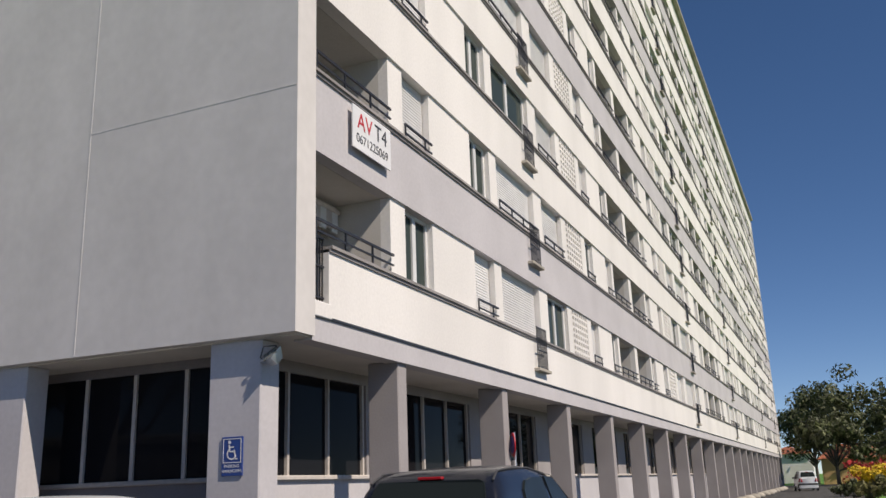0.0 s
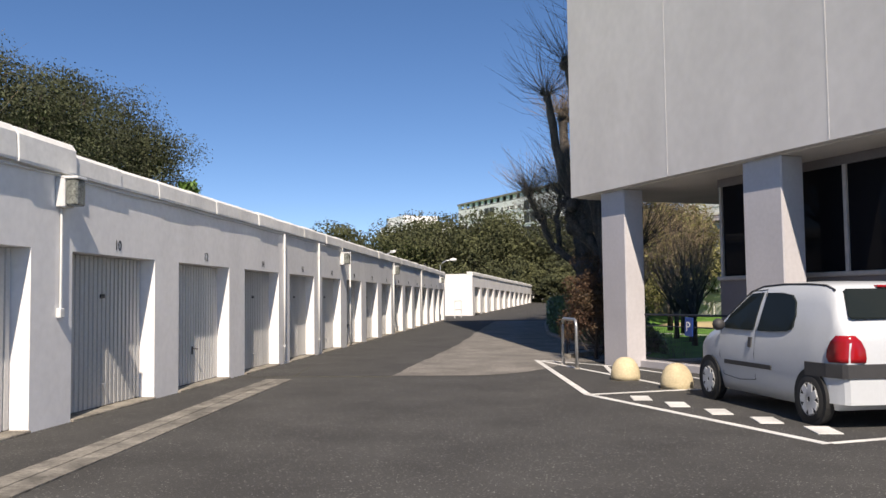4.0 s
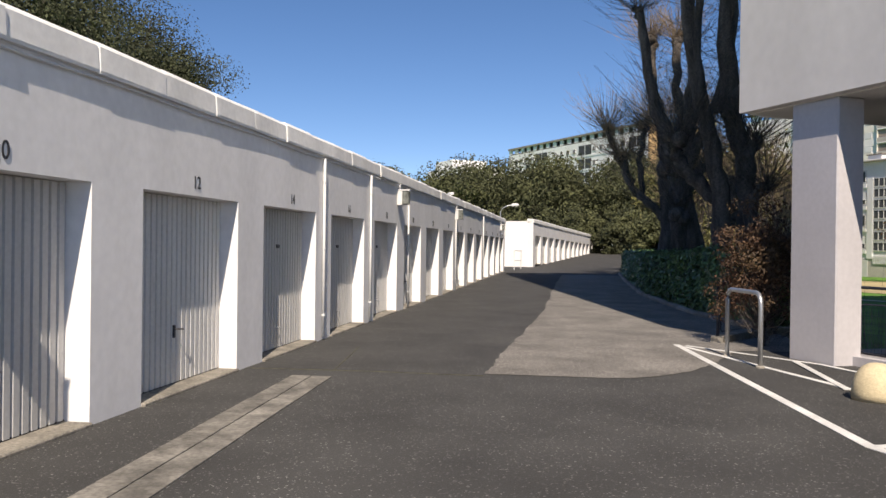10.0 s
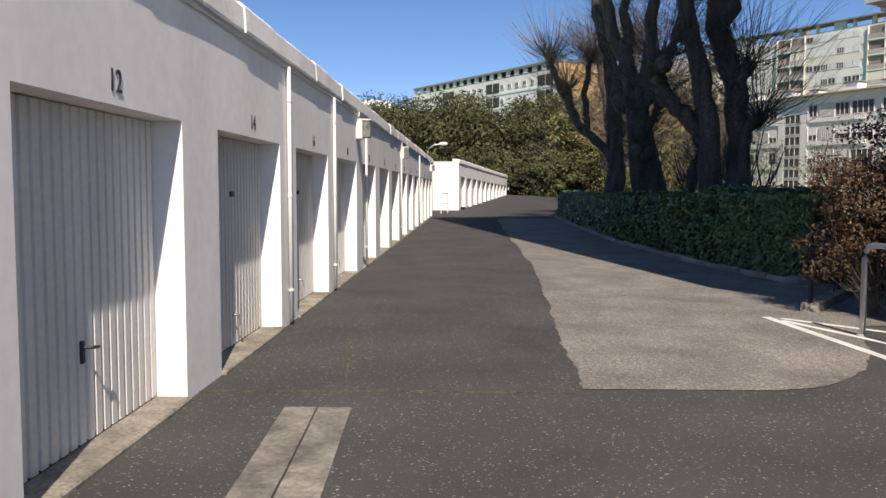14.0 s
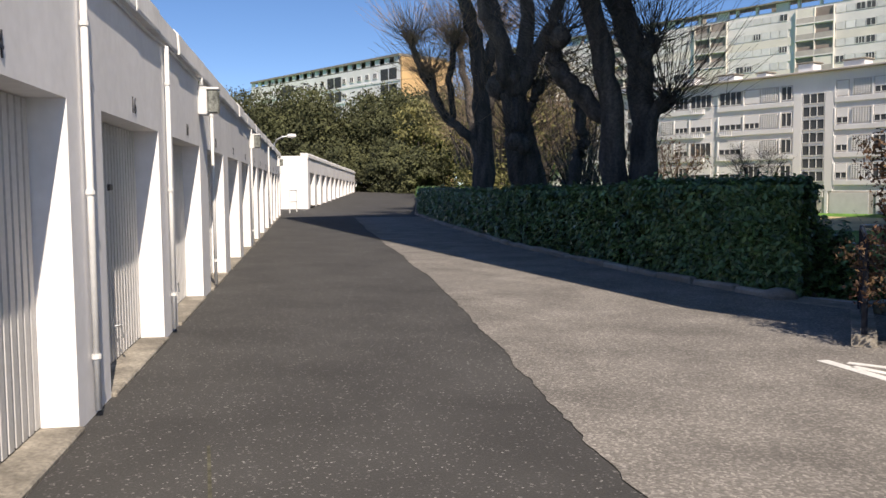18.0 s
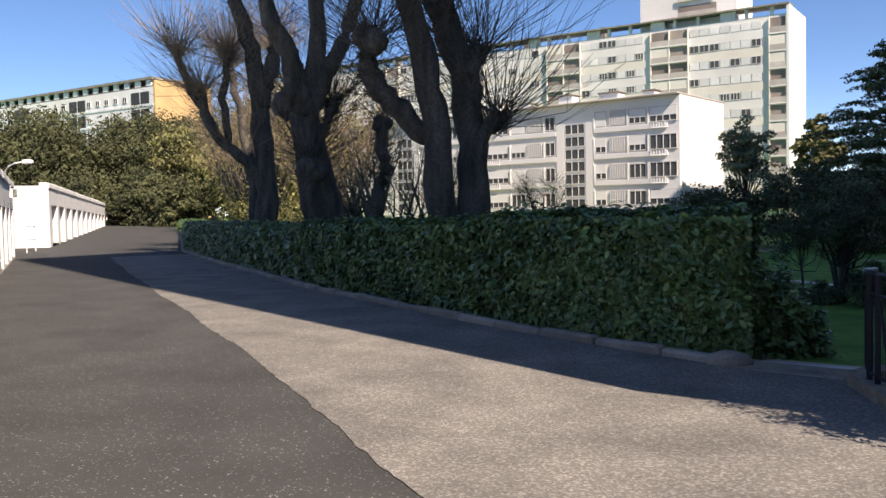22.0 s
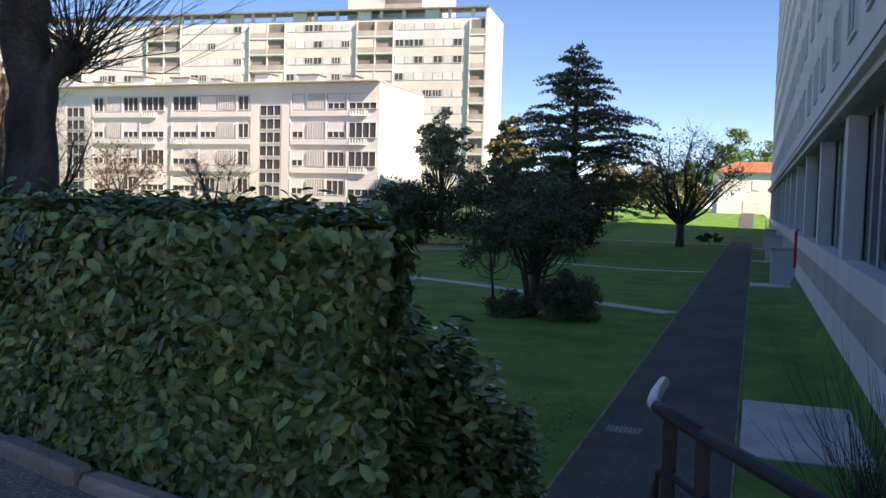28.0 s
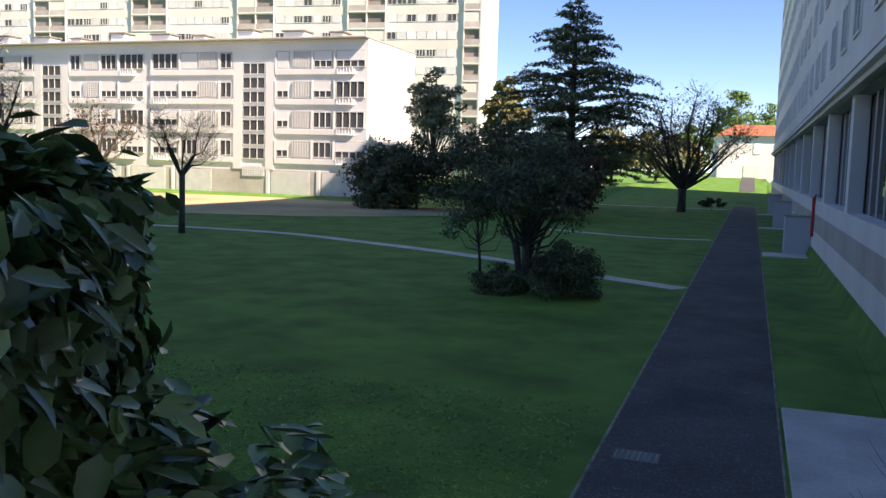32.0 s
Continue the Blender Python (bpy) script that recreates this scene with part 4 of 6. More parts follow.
# dome bollards
dome = Kit().lathe([(0.25, 0.0), (0.255, 0.08), (0.245, 0.17), (0.21, 0.27), (0.15, 0.35), (0.08, 0.39), (0.01, 0.4)], 20)
for x, y in ((-7.45, -1.55), (-5.85, -1.65)):
    b = part("dome_bollard", dome, M["yellow_stone"], None, "", True)
    b.matrix_basis = pose(x, y, 0)
    tagged(b, "cream concrete dome bollard on the asphalt", "bollard", "dome bollards")

# ---- garage fittings ----
def text_part(name, words, size, mat, parent, m, depth=0.004):
    cu = bpy.data.curves.new(name, "FONT")
    cu.body, cu.size, cu.extrude, cu.align_x = words, size, depth, "CENTER"
    cu.materials.append(mat)
    tmp = bpy.data.objects.new(name, cu)
    scene.collection.objects.link(tmp)
    bpy.context.view_layer.update()
    me = bpy.data.meshes.new_from_object(tmp.evaluated_get(bpy.context.evaluated_depsgraph_get()))
    bpy.data.objects.remove(tmp)
    ob = new(name, me)
    ob.parent, ob.matrix_basis = parent, m
    return ob


for i in range(-5, 15):
    text_part("number", str(10 + 2 * i), 0.2, M["dark_frame"], row1, pose(i * PITCH + DOOR_W * 0.5, -0.004, DOOR_H + 0.08, 90, 0, 0), 0.003)


def bulkhead_lamp(s, z, drop):
    lamp = thing("wall_lamp", GAR @ pose(s, 0, z), "boxy white wall lamp with a ribbed glass cover", "lamp", "garage wall lamps")
    part("back_box", Kit().soft(-0.12, -0.12, -0.19, 0.12, 0.0, 0.19, 0.012), M["white_frame"], lamp)
    c = part("cover", Kit().soft(-0.105, -0.27, -0.17, 0.105, -0.12, 0.15, 0.02), M["lamp_glass"], lamp, "ribbed frosted glass cover")
    part("hood", Kit().soft(-0.12, -0.28, 0.15, 0.12, 0.0, 0.185, 0.01), M["white_frame"], lamp)
    part("conduit_box", Kit().lathe([(0.055, -0.06), (0.055, -0.01)], 14, "y", (0, -0.0, 0.27)), M["pipe"], lamp)
    if drop:
        part("conduit", Kit().tube([(-0.02, -0.03, -0.19), (-0.02, -0.03, -drop)], 0.014, 8), M["pipe"], lamp)
        part("junction_box", Kit().soft(-0.07, -0.06, -drop - 0.12, 0.03, 0.0, -drop, 0.01), M["pipe"], lamp)
    return lamp


M["lamp_glass"] = material("frosted_lamp_glass", (0.20, 0.21, 0.19), 0.2, 0.3, 0.1, 0.5, 40)
bulkhead_lamp(-0.30, 2.80, 1.4)
bulkhead_lamp(4 * PITCH - 0.25 + 2.75, 2.72, 0)
bulkhead_lamp(8 * PITCH - 0.35, 2.70, 0)
bulkhead_lamp(14 * PITCH - 0.2, 2.70, 0)
for s in (9.42, 12.82, 17.0, 26.2, 36.1):
    pp = thing("downpipe", GAR @ pose(s, -0.04, 0), "white downpipe on the garage front", "pipe", "downpipes")
    part("pipe", Kit().tube([(0, 0, 0.05), (0, 0, 3.0)], 0.024, 10), M["pipe"], pp, "", True)
    for z in (0.4, 1.5, 2.6):
        part("clip", Kit().lathe([(0.032, z), (0.032, z + 0.03)], 10), M["pipe"], pp)
pp = thing("street_lamp", pose(*row_xy(40.5, -3.0), 0), "small curved arm street lamp behind the garages", "lamp")
part("pole", Kit().tube([(0, 0, 0), (0, 0, 3.4), (0.25, 0.1, 4.0), (0.9, 0.5, 4.25)], 0.04, 8), M["metal"], pp)
part("lamp_head", Kit().soft(0.85, 0.4, 4.18, 1.4, 0.6, 4.32, 0.04), M["white_frame"], pp)
gt = thing("white_gate", pose(-53.6, 14.0, 0, 0, 0, 140), "white tubular gate between the garage rows", "gate")
part("gate_frame", Kit().tube([(0, 0, 0), (0, 0, 1.3), (1.6, 0, 1.3), (1.6, 0, 0)], 0.035, 8).tube([(0, 0, 0.65), (1.6, 0, 0.65)], 0.025, 8), M["white_frame"], gt)
wl = part("passage_wall", Kit().box(-54.2, 11.9, -0.2, -51.0, 12.1, 2.9), M["garage"])
tagged(wl, "rendered wall between the garage rows", "wall", "", "structure")

lx, ly = row_xy(49.6, -0.25)
lamp = thing("roof_lamp", pose(lx, ly, 3.2, 0, 0, 63), "curved steel lamp at the end of the garages", "lamp")
part("pole", Kit().tube([(0, 0, 0), (0, 0, 0.55), (0.12, 0, 0.75), (0.4, 0, 0.9), (0.75, 0, 0.95)], 0.035, 8), M["metal"], lamp)
part("lamp_head", Kit().lathe([(0.02, -0.25), (0.09, -0.2), (0.12, 0.0), (0.09, 0.2), (0.02, 0.25)], 10, "x", (0.9, 0, 0.96)), M["pipe"], lamp)
cab = thing("meter_cabinet", pose(*row_xy(49.9, -0.25), 2.2), "grey meter cabinet on the end of the garages", "cabinet")
part("body", Kit().soft(-0.3, -0.2, 0, 0.3, 0.2, 0.85, 0.02), M["pipe"], cab)

# ---- signs and lamp at the block's corner ----
M["blue"] = material("blue_sign_enamel", (0.02, 0.06, 0.25), 0.35, 0.05, 0.3, 0.0, 30)
M["sign_white"] = material("white_sign_enamel", (0.78, 0.78, 0.78), 0.4, 0.04, 0.3, 0.0, 30)
M["red"] = material("red_sign_enamel", (0.55, 0.02, 0.03), 0.4, 0.05, 0.3, 0.0, 30)
M["purple"] = material("faded_sign_enamel", (0.12, 0.06, 0.30), 0.4, 0.05, 0.3, 0.0, 30)
sg = thing("parking_sign", pose(-1.06, -0.003, 2.07), "blue reserved parking sign with wheelchair symbol", "sign")
part("plate", Kit().soft(-0.18, -0.02, -0.27, 0.18, 0.0, 0.27, 0.008), M["blue"], sg)
part("border", Kit().box(-0.155, -0.024, -0.09, 0.155, -0.02, -0.08).box(-0.155, -0.024, 0.235, 0.155, -0.02, 0.245).box(-0.155, -0.024, -0.08, -0.147, -0.02, 0.235).box(0.147, -0.024, -0.08, 0.155, -0.02, 0.235), M["sign_white"], sg)
k = Kit()
for i in range(13):
    a, b = radians(-15 - i * 18), radians(-33 - i * 18)
    q = [(0.085 * math.cos(t) - 0.005, -0.0225, 0.085 * math.sin(t) + 0.035) for t in (a, b)] + [(0.064 * math.cos(t) - 0.005, -0.0225, 0.064 * math.sin(t) + 0.035) for t in (b, a)]
    k.add(q, [(0, 1, 2, 3)])
lean = Matrix.Rotation(radians(-8), 4, "Y")
k.box(-0.040, -0.024, 0.07, -0.016, -0.021, 0.165, lean).box(-0.038, -0.024, 0.055, 0.052, -0.021, 0.075).box(-0.035, -0.024, 0.118, 0.03, -0.021, 0.134)
k.box(0.045, -0.024, -0.035, 0.066, -0.021, 0.075, Matrix.Rotation(radians(-16), 4, "Y")).box(0.05, -0.024, -0.045, 0.095, -0.021, -0.028).lathe([(0.024, -0.024), (0.024, -0.021)], 12, "y", (-0.045, 0, 0.195))
part("wheelchair_symbol", k, M["sign_white"], sg)
text_part("lettering", "PARKING", 0.062, M["sign_white"], sg, pose(0, -0.022, -0.155, 90, 0, 0), 0.001)
text_part("lettering", "HANDICAPES", 0.056, M["sign_white"], sg, pose(0, -0.022, -0.22, 90, 0, 0), 0.001)
sg = thing("parking_sign", pose(-8.2, 0.40, 0.86, 0, 4, 0), "small blue parking sign hung on the railing", "sign")
part("plate", Kit().soft(-0.12, -0.02, -0.18, 0.12, 0.0, 0.18, 0.008), M["blue"], sg)
text_part("letter", "P", 0.27, M["sign_white"], sg, pose(-0.015, -0.023, -0.09, 90, 0, 0), 0.002)
fl = thing("floodlight", pose(-0.42, 0.0, 3.42, 35, -35, 15), "old grey floodlight under the corner of the block", "lamp")
part("housing", Kit().lathe([(0.05, -0.12), (0.10, -0.10), (0.17, 0.02), (0.19, 0.06)], 4, "z", (0, 0, 0)), M["metal"], fl)
part("bracket", Kit().tube([(-0.12, 0, 0), (-0.14, 0, 0.1), (0.0, 0, 0.2), (0.14, 0, 0.1), (0.12, 0, 0)], 0.012, 6), M["dark_frame"], fl)
part("lens", Kit().box(-0.11, -0.11, 0.05, 0.11, 0.11, 0.065), M["lamp_glass"], fl)
av = thing("sale_banner", pose(0.1, 1.43, 7.1), "white sale banner hung from a balcony", "banner")
part("cloth", Kit().box(-0.012, 0.0, -0.05, 0.008, 1.38, 0.72), M["sign_white"], av)
text_part("lettering", "AV", 0.42, M["red"], av, pose(0.012, 0.42, 0.34, 90, 0, 90), 0.002)
text_part("lettering", "T4", 0.42, M["dark_frame"], av, pose(0.012, 1.0, 0.34, 90, 0, 90), 0.002)
text_part("lettering", "0671225069", 0.23, M["dark_frame"], av, pose(0.012, 0.69, 0.08, 90, 0, 90), 0.002)
ns = thing("no_parking_sign", pose(0.02, 8.95, 0, 0, 0, -58), "round no parking sign on a post", "sign")
part("post", Kit().tube([(0, 0, 0), (0, 0, 2.7)], 0.03, 8), M["metal"], ns)
part("rim", Kit().lathe([(0.27, -0.02), (0.27, 0.0), (0.2, 0.006)], 24, "y", (0, -0.03, 2.42)), M["red"], ns)
part("face", Kit().lathe([(0.2, -0.03), (0.2, -0.024)], 24, "y", (0, -0.03, 2.42)), M["purple"], ns)
part("arrow_plate", Kit().soft(-0.16, -0.05, 1.9, 0.16, -0.03, 2.08, 0.01), M["sign_white"], ns)

# ---- cars ----
M["car_dark"] = material("dark_blue_car_paint", (0.012, 0.014, 0.022), 0.2, 0.03, 0.5, 0.0, 30)
M["tail_red"] = material("red_lamp_plastic", (0.35, 0.01, 0.015), 0.15, 0.05, 0.2, 0.0, 30)
M["car_glass"] = glass("tinted_car_glass", (0.016, 0.021, 0.022))
M["plate"] = material("white_plate", (0.75, 0.76, 0.75), 0.4, 0.03, 0.2, 0.0, 30)


def loft(rings):
    k = Kit()
    n = len(rings[0])
    for r in rings:
        k.v += r
    for i in range(len(rings) - 1):
        for j in range(n):
            j2 = (j + 1) % n
            k.f.append((i * n + j, (i + 1) * n + j, (i + 1) * n + j2, i * n + j2))
    k.f.append(tuple(range(n)))
    k.f.append(tuple(reversed(range((len(rings) - 1) * n, len(rings) * n))))
    return k


PLAN = ([0, 0.015, 0.05, 0.14, 0.3, 0.7, 0.85, 0.94, 0.985, 1.0], [0.84, 0.90, 0.955, 0.99, 1.0, 1.0, 0.97, 0.90, 0.78, 0.66])
SIDE = ([0.10, 0.2, 0.35, 0.48, 0.6, 0.68, 0.8, 0.92, 1.0], [0.90, 0.97, 1.0, 0.995, 0.965, 0.925, 0.85, 0.76, 0.68])


def car(name, m, label, L, W, H, paint, prof, glass_at, base, plate=""):
    """A hatchback lofted along its length, with panels of glass, lamps, bumpers and wheels; x ahead, origin on the ground."""
    c = thing(name, m, label, "car")
    h, rear = W / 2, -L / 2
    X = lambda u: rear + L * u
    top = lambda u: H * float(np.interp(u, [p[0] for p in prof], [p[1] for p in prof]))
    wide = lambda u, z: h * float(np.interp(u, *PLAN)) * float(np.interp(z / H, *SIDE))
    rings = []
    for u in [0, 0.012, 0.03, 0.05, 0.07, 0.09, 0.115, 0.15, 0.2, 0.28, 0.36, 0.45, 0.53, 0.58, 0.62, 0.67, 0.72, 0.77, 0.80, 0.84, 0.88, 0.92, 0.95, 0.975, 0.99, 1.0]:
        zt, zb = top(u), 0.19 if 0.03 < u < 0.96 else 0.30
        zs = [zb + (zt - 0.05 - zb) * f for f in (0, 0.12, 0.26, 0.42, 0.58, 0.72, 0.86, 1.0)]
        half = [(wide(u, z), z) for z in zs]
        wt = half[-1][0]
        half += [(wt * 0.93, zt - 0.018), (wt * 0.7, zt - 0.002), (wt * 0.3, zt + 0.006)]
        rings.append([(X(u), w, z) for w, z in half] + [(X(u), -w, z) for w, z in reversed(half)])
    part("body", loft(rings), paint, c, "", True)

    def panel(nm, pts, mat, y, lift=0.008, lab=""):
        """A pane lying on the flank of the body, given as (along, height) corners."""
        v = [(X(u), y * (wide(u, z * H) + lift), z * H) for u, z in pts] + [(X(u), y * (wide(u, z * H) - 0.02), z * H) for u, z in pts]
        n = len(pts)
        return part(nm, Kit().add(v, [tuple(range(n)), tuple(reversed(range(n, 2 * n)))] + [(i, i + n, (i + 1) % n + n, (i + 1) % n) for i in range(n)]), mat, c, lab)

    def seam(pts, y):
        part("door_seam", Kit().tube([(X(u), y * (wide(u, z * H) + 0.001), z * H) for u, z in pts], 0.005, 5), M["bumper"], c)

    b0, b1 = glass_at
    for y in (1, -1):
        panel("front_window", [(0.50, 0.625), (0.60, 0.625), (0.70, 0.63), (0.735, 0.645), (0.68, 0.75), (0.60, 0.88), (0.575, 0.915), (0.50, 0.925)], M["car_glass"], y, 0.02)
        panel("rear_window", [(0.255, 0.66), (0.285, 0.635), (0.38, 0.625), (0.47, 0.625), (0.47, 0.92), (0.38, 0.92), (0.31, 0.90), (0.275, 0.85), (0.255, 0.75)], M["car_glass"], y, 0.02)
        seam([(0.485, 0.24), (0.485, 0.45), (0.485, 0.62), (0.485, 0.93)], y)
        seam([(0.485, 0.24), (0.6, 0.22), (0.72, 0.24), (0.745, 0.4), (0.745, 0.62), (0.69, 0.76), (0.585, 0.935), (0.485, 0.945)], y)
        panel("door_strip", [(0.37, 0.335), (0.70, 0.335), (0.70, 0.37), (0.37, 0.37)], M["bumper"], y, 0.014, "dark rubbing strip")
        panel("door_handle", [(0.505, 0.49), (0.525, 0.49), (0.525, 0.57), (0.505, 0.57)], M["bumper"], y, 0.016)
        q = wide(0.7, 0.63 * H)
        part("mirror", Kit().lathe([(0.02, -0.07), (0.07, -0.05), (0.085, 0.02), (0.06, 0.07), (0.01, 0.09)], 10, "x", (X(0.71), y * (q + 0.10), 0.66 * H)), M["bumper"], c, "", True)
        part("roof_trim", Kit().tube([(X(u), y * (wide(u, top(u) - 0.05) * 0.965), top(u) - 0.022) for u in (0.10, 0.15, 0.25, 0.4, 0.53, 0.6, 0.68, 0.76)], 0.012, 5), M["bumper"], c, "black roof gutter trim")
        # tail lamp wrapping the rear corner
        kk = Kit()
        for z, u1, yy in ((0.445, 0.05, 0.64), (0.475, 0.062, 0.63), (0.53, 0.062, 0.64), (0.585, 0.05, 0.68), (0.625, 0.035, 0.76)):
            zz = z * H
            kk.v += [(X(u1), y * (wide(u1, zz) + 0.02), zz), (X(0.012) - 0.03, y * (wide(0.012, zz) + 0.012), zz), (X(0.0) - (0.035 if z < 0.57 else 0.02), y * h * yy, zz), (X(0.06), y * h * 0.6, zz)]
        for i in range(4):
            kk.f += [(4 * i + j, 4 * i + (j + 1) % 4, 4 * i + 4 + (j + 1) % 4, 4 * i + 4 + j) for j in range(4)]
        kk.f += [(3, 2, 1, 0), (16, 17, 18, 19)]
        part("tail_light", kk, M["tail_red"], c, "", True)
        part("headlight", Kit().lathe([(0.02, -0.10), (0.11, -0.06), (0.13, 0.02), (0.02, 0.07)], 12, "x", (X(0.955), y * h * 0.62, 0.50 * H)), M["lamp_glass"], c, "", True)

    def skirt(nm, z0, z1, lift, u1, mat, lab=""):
        """A bumper wrapped round the tail."""
        us = [u1, u1 * 0.6, 0.06, 0.03, 0.012, 0.0]
        z = (z0 + z1) / 2
        out = [(X(u) - (lift if u < 0.02 else 0), wide(u, z) + lift) for u in us] + [(X(0) - lift - 0.025, h * 0.5), (X(0) - lift - 0.03, 0)]
        out += [(a, -b) for a, b in reversed(out[:-1])]
        inn = [(a + 0.06, b * 0.93) for a, b in reversed(out)]
        part(nm, Kit().prism(out + inn, z0, z1), mat, c, lab)

    skirt("rear_bumper", 0.27, 0.55, 0.02, 0.12, paint)
    skirt("bumper_strip", 0.55, 0.70, 0.034, 0.16, M["bumper"], "dark plastic bumper strip")
    part("front_bumper", Kit().soft(X(0.93), -h * 0.78, 0.24, X(1.0) + 0.03, h * 0.78, 0.5, 0.07), M["bumper"], c)
    # tailgate glass, windscreen
    def slope(nm, u0, z0, w0, u1, z1, w1, off):
        v = []
        for d in (off, off + (0.03 if off < 0 else -0.03)):
            v += [(X(u0) + d, -w0 * 0.96, z0 + 0.02), (X(u0) + d, -w0 * 0.9, z0), (X(u0) + d, w0 * 0.9, z0), (X(u0) + d, w0 * 0.96, z0 + 0.02), (X(u1) + d, w1 * 0.97, z1 - 0.03), (X(u1) + d, w1 * 0.9, z1), (X(u1) + d, -w1 * 0.9, z1), (X(u1) + d, -w1 * 0.97, z1 - 0.03)]
        part(nm, Kit().add(v, [tuple(range(8)), tuple(reversed(range(8, 16)))] + [(i, i + 8, (i + 1) % 8 + 8, (i + 1) % 8) for i in range(8)]), M["car_glass"], c)

    slope("tailgate_window", b0, top(b0) + 0.0, wide(b0, top(b0)) * 0.90, b1, top(b1) - 0.01, wide(b1, top(b1)) * 0.90, -0.042)
    slope("windscreen", 0.785, top(0.785) + 0.01, wide(0.785, top(0.785)) * 0.86, 0.60, top(0.60) - 0.0, wide(0.6, top(0.6)) * 0.86, 0.03)
    part("wiper", Kit().tube([(X(b0) - 0.05, 0.12, top(b0) - 0.06), (X(b0) - 0.05, 0.02, top(b0) + 0.02), (X((b0 + b1) / 2) - 0.045, -0.12, (top(b0) + top(b1)) / 2)], 0.009, 6), M["bumper"], c)
    part("brake_light", Kit().soft(X(b1) - 0.03, -0.13, top(b1) + 0.0, X(b1) + 0.05, 0.13, top(b1) + 0.03, 0.008), M["tail_red"], c)
    part("badge", Kit().lathe([(0.045, -0.02), (0.045, 0.012)], 4, "x", (X(0.0) + 0.0, 0.0, 0.625 * H)), M["metal"], c)
    if plate:
        zp = 0.475 * H
        pl = part("number_plate", Kit().soft(rear - 0.028, -0.26, zp, rear + 0.03, 0.26, zp + 0.11, 0.005), M["plate"], c)
        part("plate_band", Kit().box(rear - 0.032, 0.215, zp + 0.005, rear - 0.028, 0.255, zp + 0.105), M["blue"], pl)
        part("plate_band", Kit().box(rear - 0.032, -0.255, zp + 0.005, rear - 0.028, -0.215, zp + 0.105), M["blue"], pl)
        text_part("lettering", plate, 0.086, M["dark_frame"], pl, pose(rear - 0.031, 0.0, zp + 0.024, 90, 0, -90), 0.002)
    tyre = Kit().lathe([(0.15, -0.08), (0.25, -0.085), (0.275, -0.06), (0.285, 0), (0.275, 0.06), (0.25, 0.085), (0.15, 0.08)], 24, "y").mesh("tyre", M["rubber_and_gap"], True)
    rim = Kit().lathe([(0.05, 0.075), (0.17, 0.07), (0.185, 0.085), (0.185, 0.05)], 20, "y")
    for i in range(7):
        t = Matrix.Rotation(radians(360 / 7 * i), 4, "Y")
        rim.box(0.03, 0.07, -0.045, 0.17, 0.09, 0.045, t)
    rim = rim.mesh("rim", M["pipe"])
    arch = Kit().lathe([(0.31, -0.10), (0.325, 0.012), (0.30, 0.013), (0.0, 0.011)], 24, "y").mesh("wheel_arch", M["rubber_and_gap"])
    for x in (-base / 2 - 0.05, base / 2 - 0.05):
        for y in (1, -1):
            w = piece("tyre", tyre, c, pose(x, y * (h - 0.065), 0.285, 0, 0, 0 if y > 0 else 180))
            piece("rim", rim, w, pose(0, 0, 0))
            piece("wheel_arch", arch, c, pose(x, y * (h - 0.004), 0.30, 0, 0, 0 if y > 0 else 180))
    return c


ONE_BOX = [(0, 0.60), (0.012, 0.655), (0.03, 0.70), (0.055, 0.785), (0.08, 0.88), (0.10, 0.945), (0.13, 0.975), (0.2, 0.99), (0.38, 1.0), (0.53, 0.985), (0.60, 0.945), (0.68, 0.81), (0.775, 0.665), (0.81, 0.635), (0.88, 0.575), (0.95, 0.48), (0.985, 0.40), (1.0, 0.33)]
TWO_BOX = [(0, 0.54), (0.012, 0.60), (0.04, 0.68), (0.07, 0.80), (0.10, 0.92), (0.14, 0.97), (0.35, 1.0), (0.5, 0.975), (0.57, 0.93), (0.72, 0.67), (0.76, 0.645), (0.9, 0.59), (0.97, 0.5), (1.0, 0.38)]
car("small_hatchback", pose(-3.05, -1.55, 0, 0, 0, 166.6), "small white three door hatchback parked before the pillars", 3.72, 1.75, 1.61, M["car_white"], ONE_BOX, (0.040, 0.101), 2.55, "DT-116-BW")
car("dark_suv", pose(2.9, -0.4, 0, 0, 0, 92), "dark blue hatchback parked along the facade", 4.3, 1.8, 1.76, M["car_dark"], TWO_BOX, (0.045, 0.10), 2.6)
car("white_van", pose(3.6, 82, 0, 0, 0, 100), "white van parked far along the facade", 4.2, 1.75, 1.85, M["car_white"], ONE_BOX, (0.03, 0.095), 2.6)

# ---- trees ----
def twigs(k, rng, at, n, length, spread=0.5, lift=0.8, r=0.012):
    """A spray of thin shoots from a point."""
    at = Vector(at)
    for _ in range(n):
        d = Vector((rng.normal() * spread, rng.normal() * spread, lift * rng.uniform(0.3, 1.2))).normalized()
        L = length * rng.uniform(0.4, 1.15)
        o = at + Vector(rng.normal(0, 0.12, 3).tolist())
        mid = o + d * L * 0.5 + Vector(rng.normal(0, 0.06 * L, 3).tolist())
        end = mid + (d + Vector((0, 0, 0.35))).normalized() * L * 0.55
        k.tube([o, mid, end], [r, r * 0.7, r * 0.3], 3, False)
        if rng.random() < 0.5:
            k.tube([mid, mid + Vector((d.x + rng.normal() * 0.5, d.y + rng.normal() * 0.5, 0.6)).normalized() * L * 0.4], [r * 0.6, r * 0.25], 3, False)


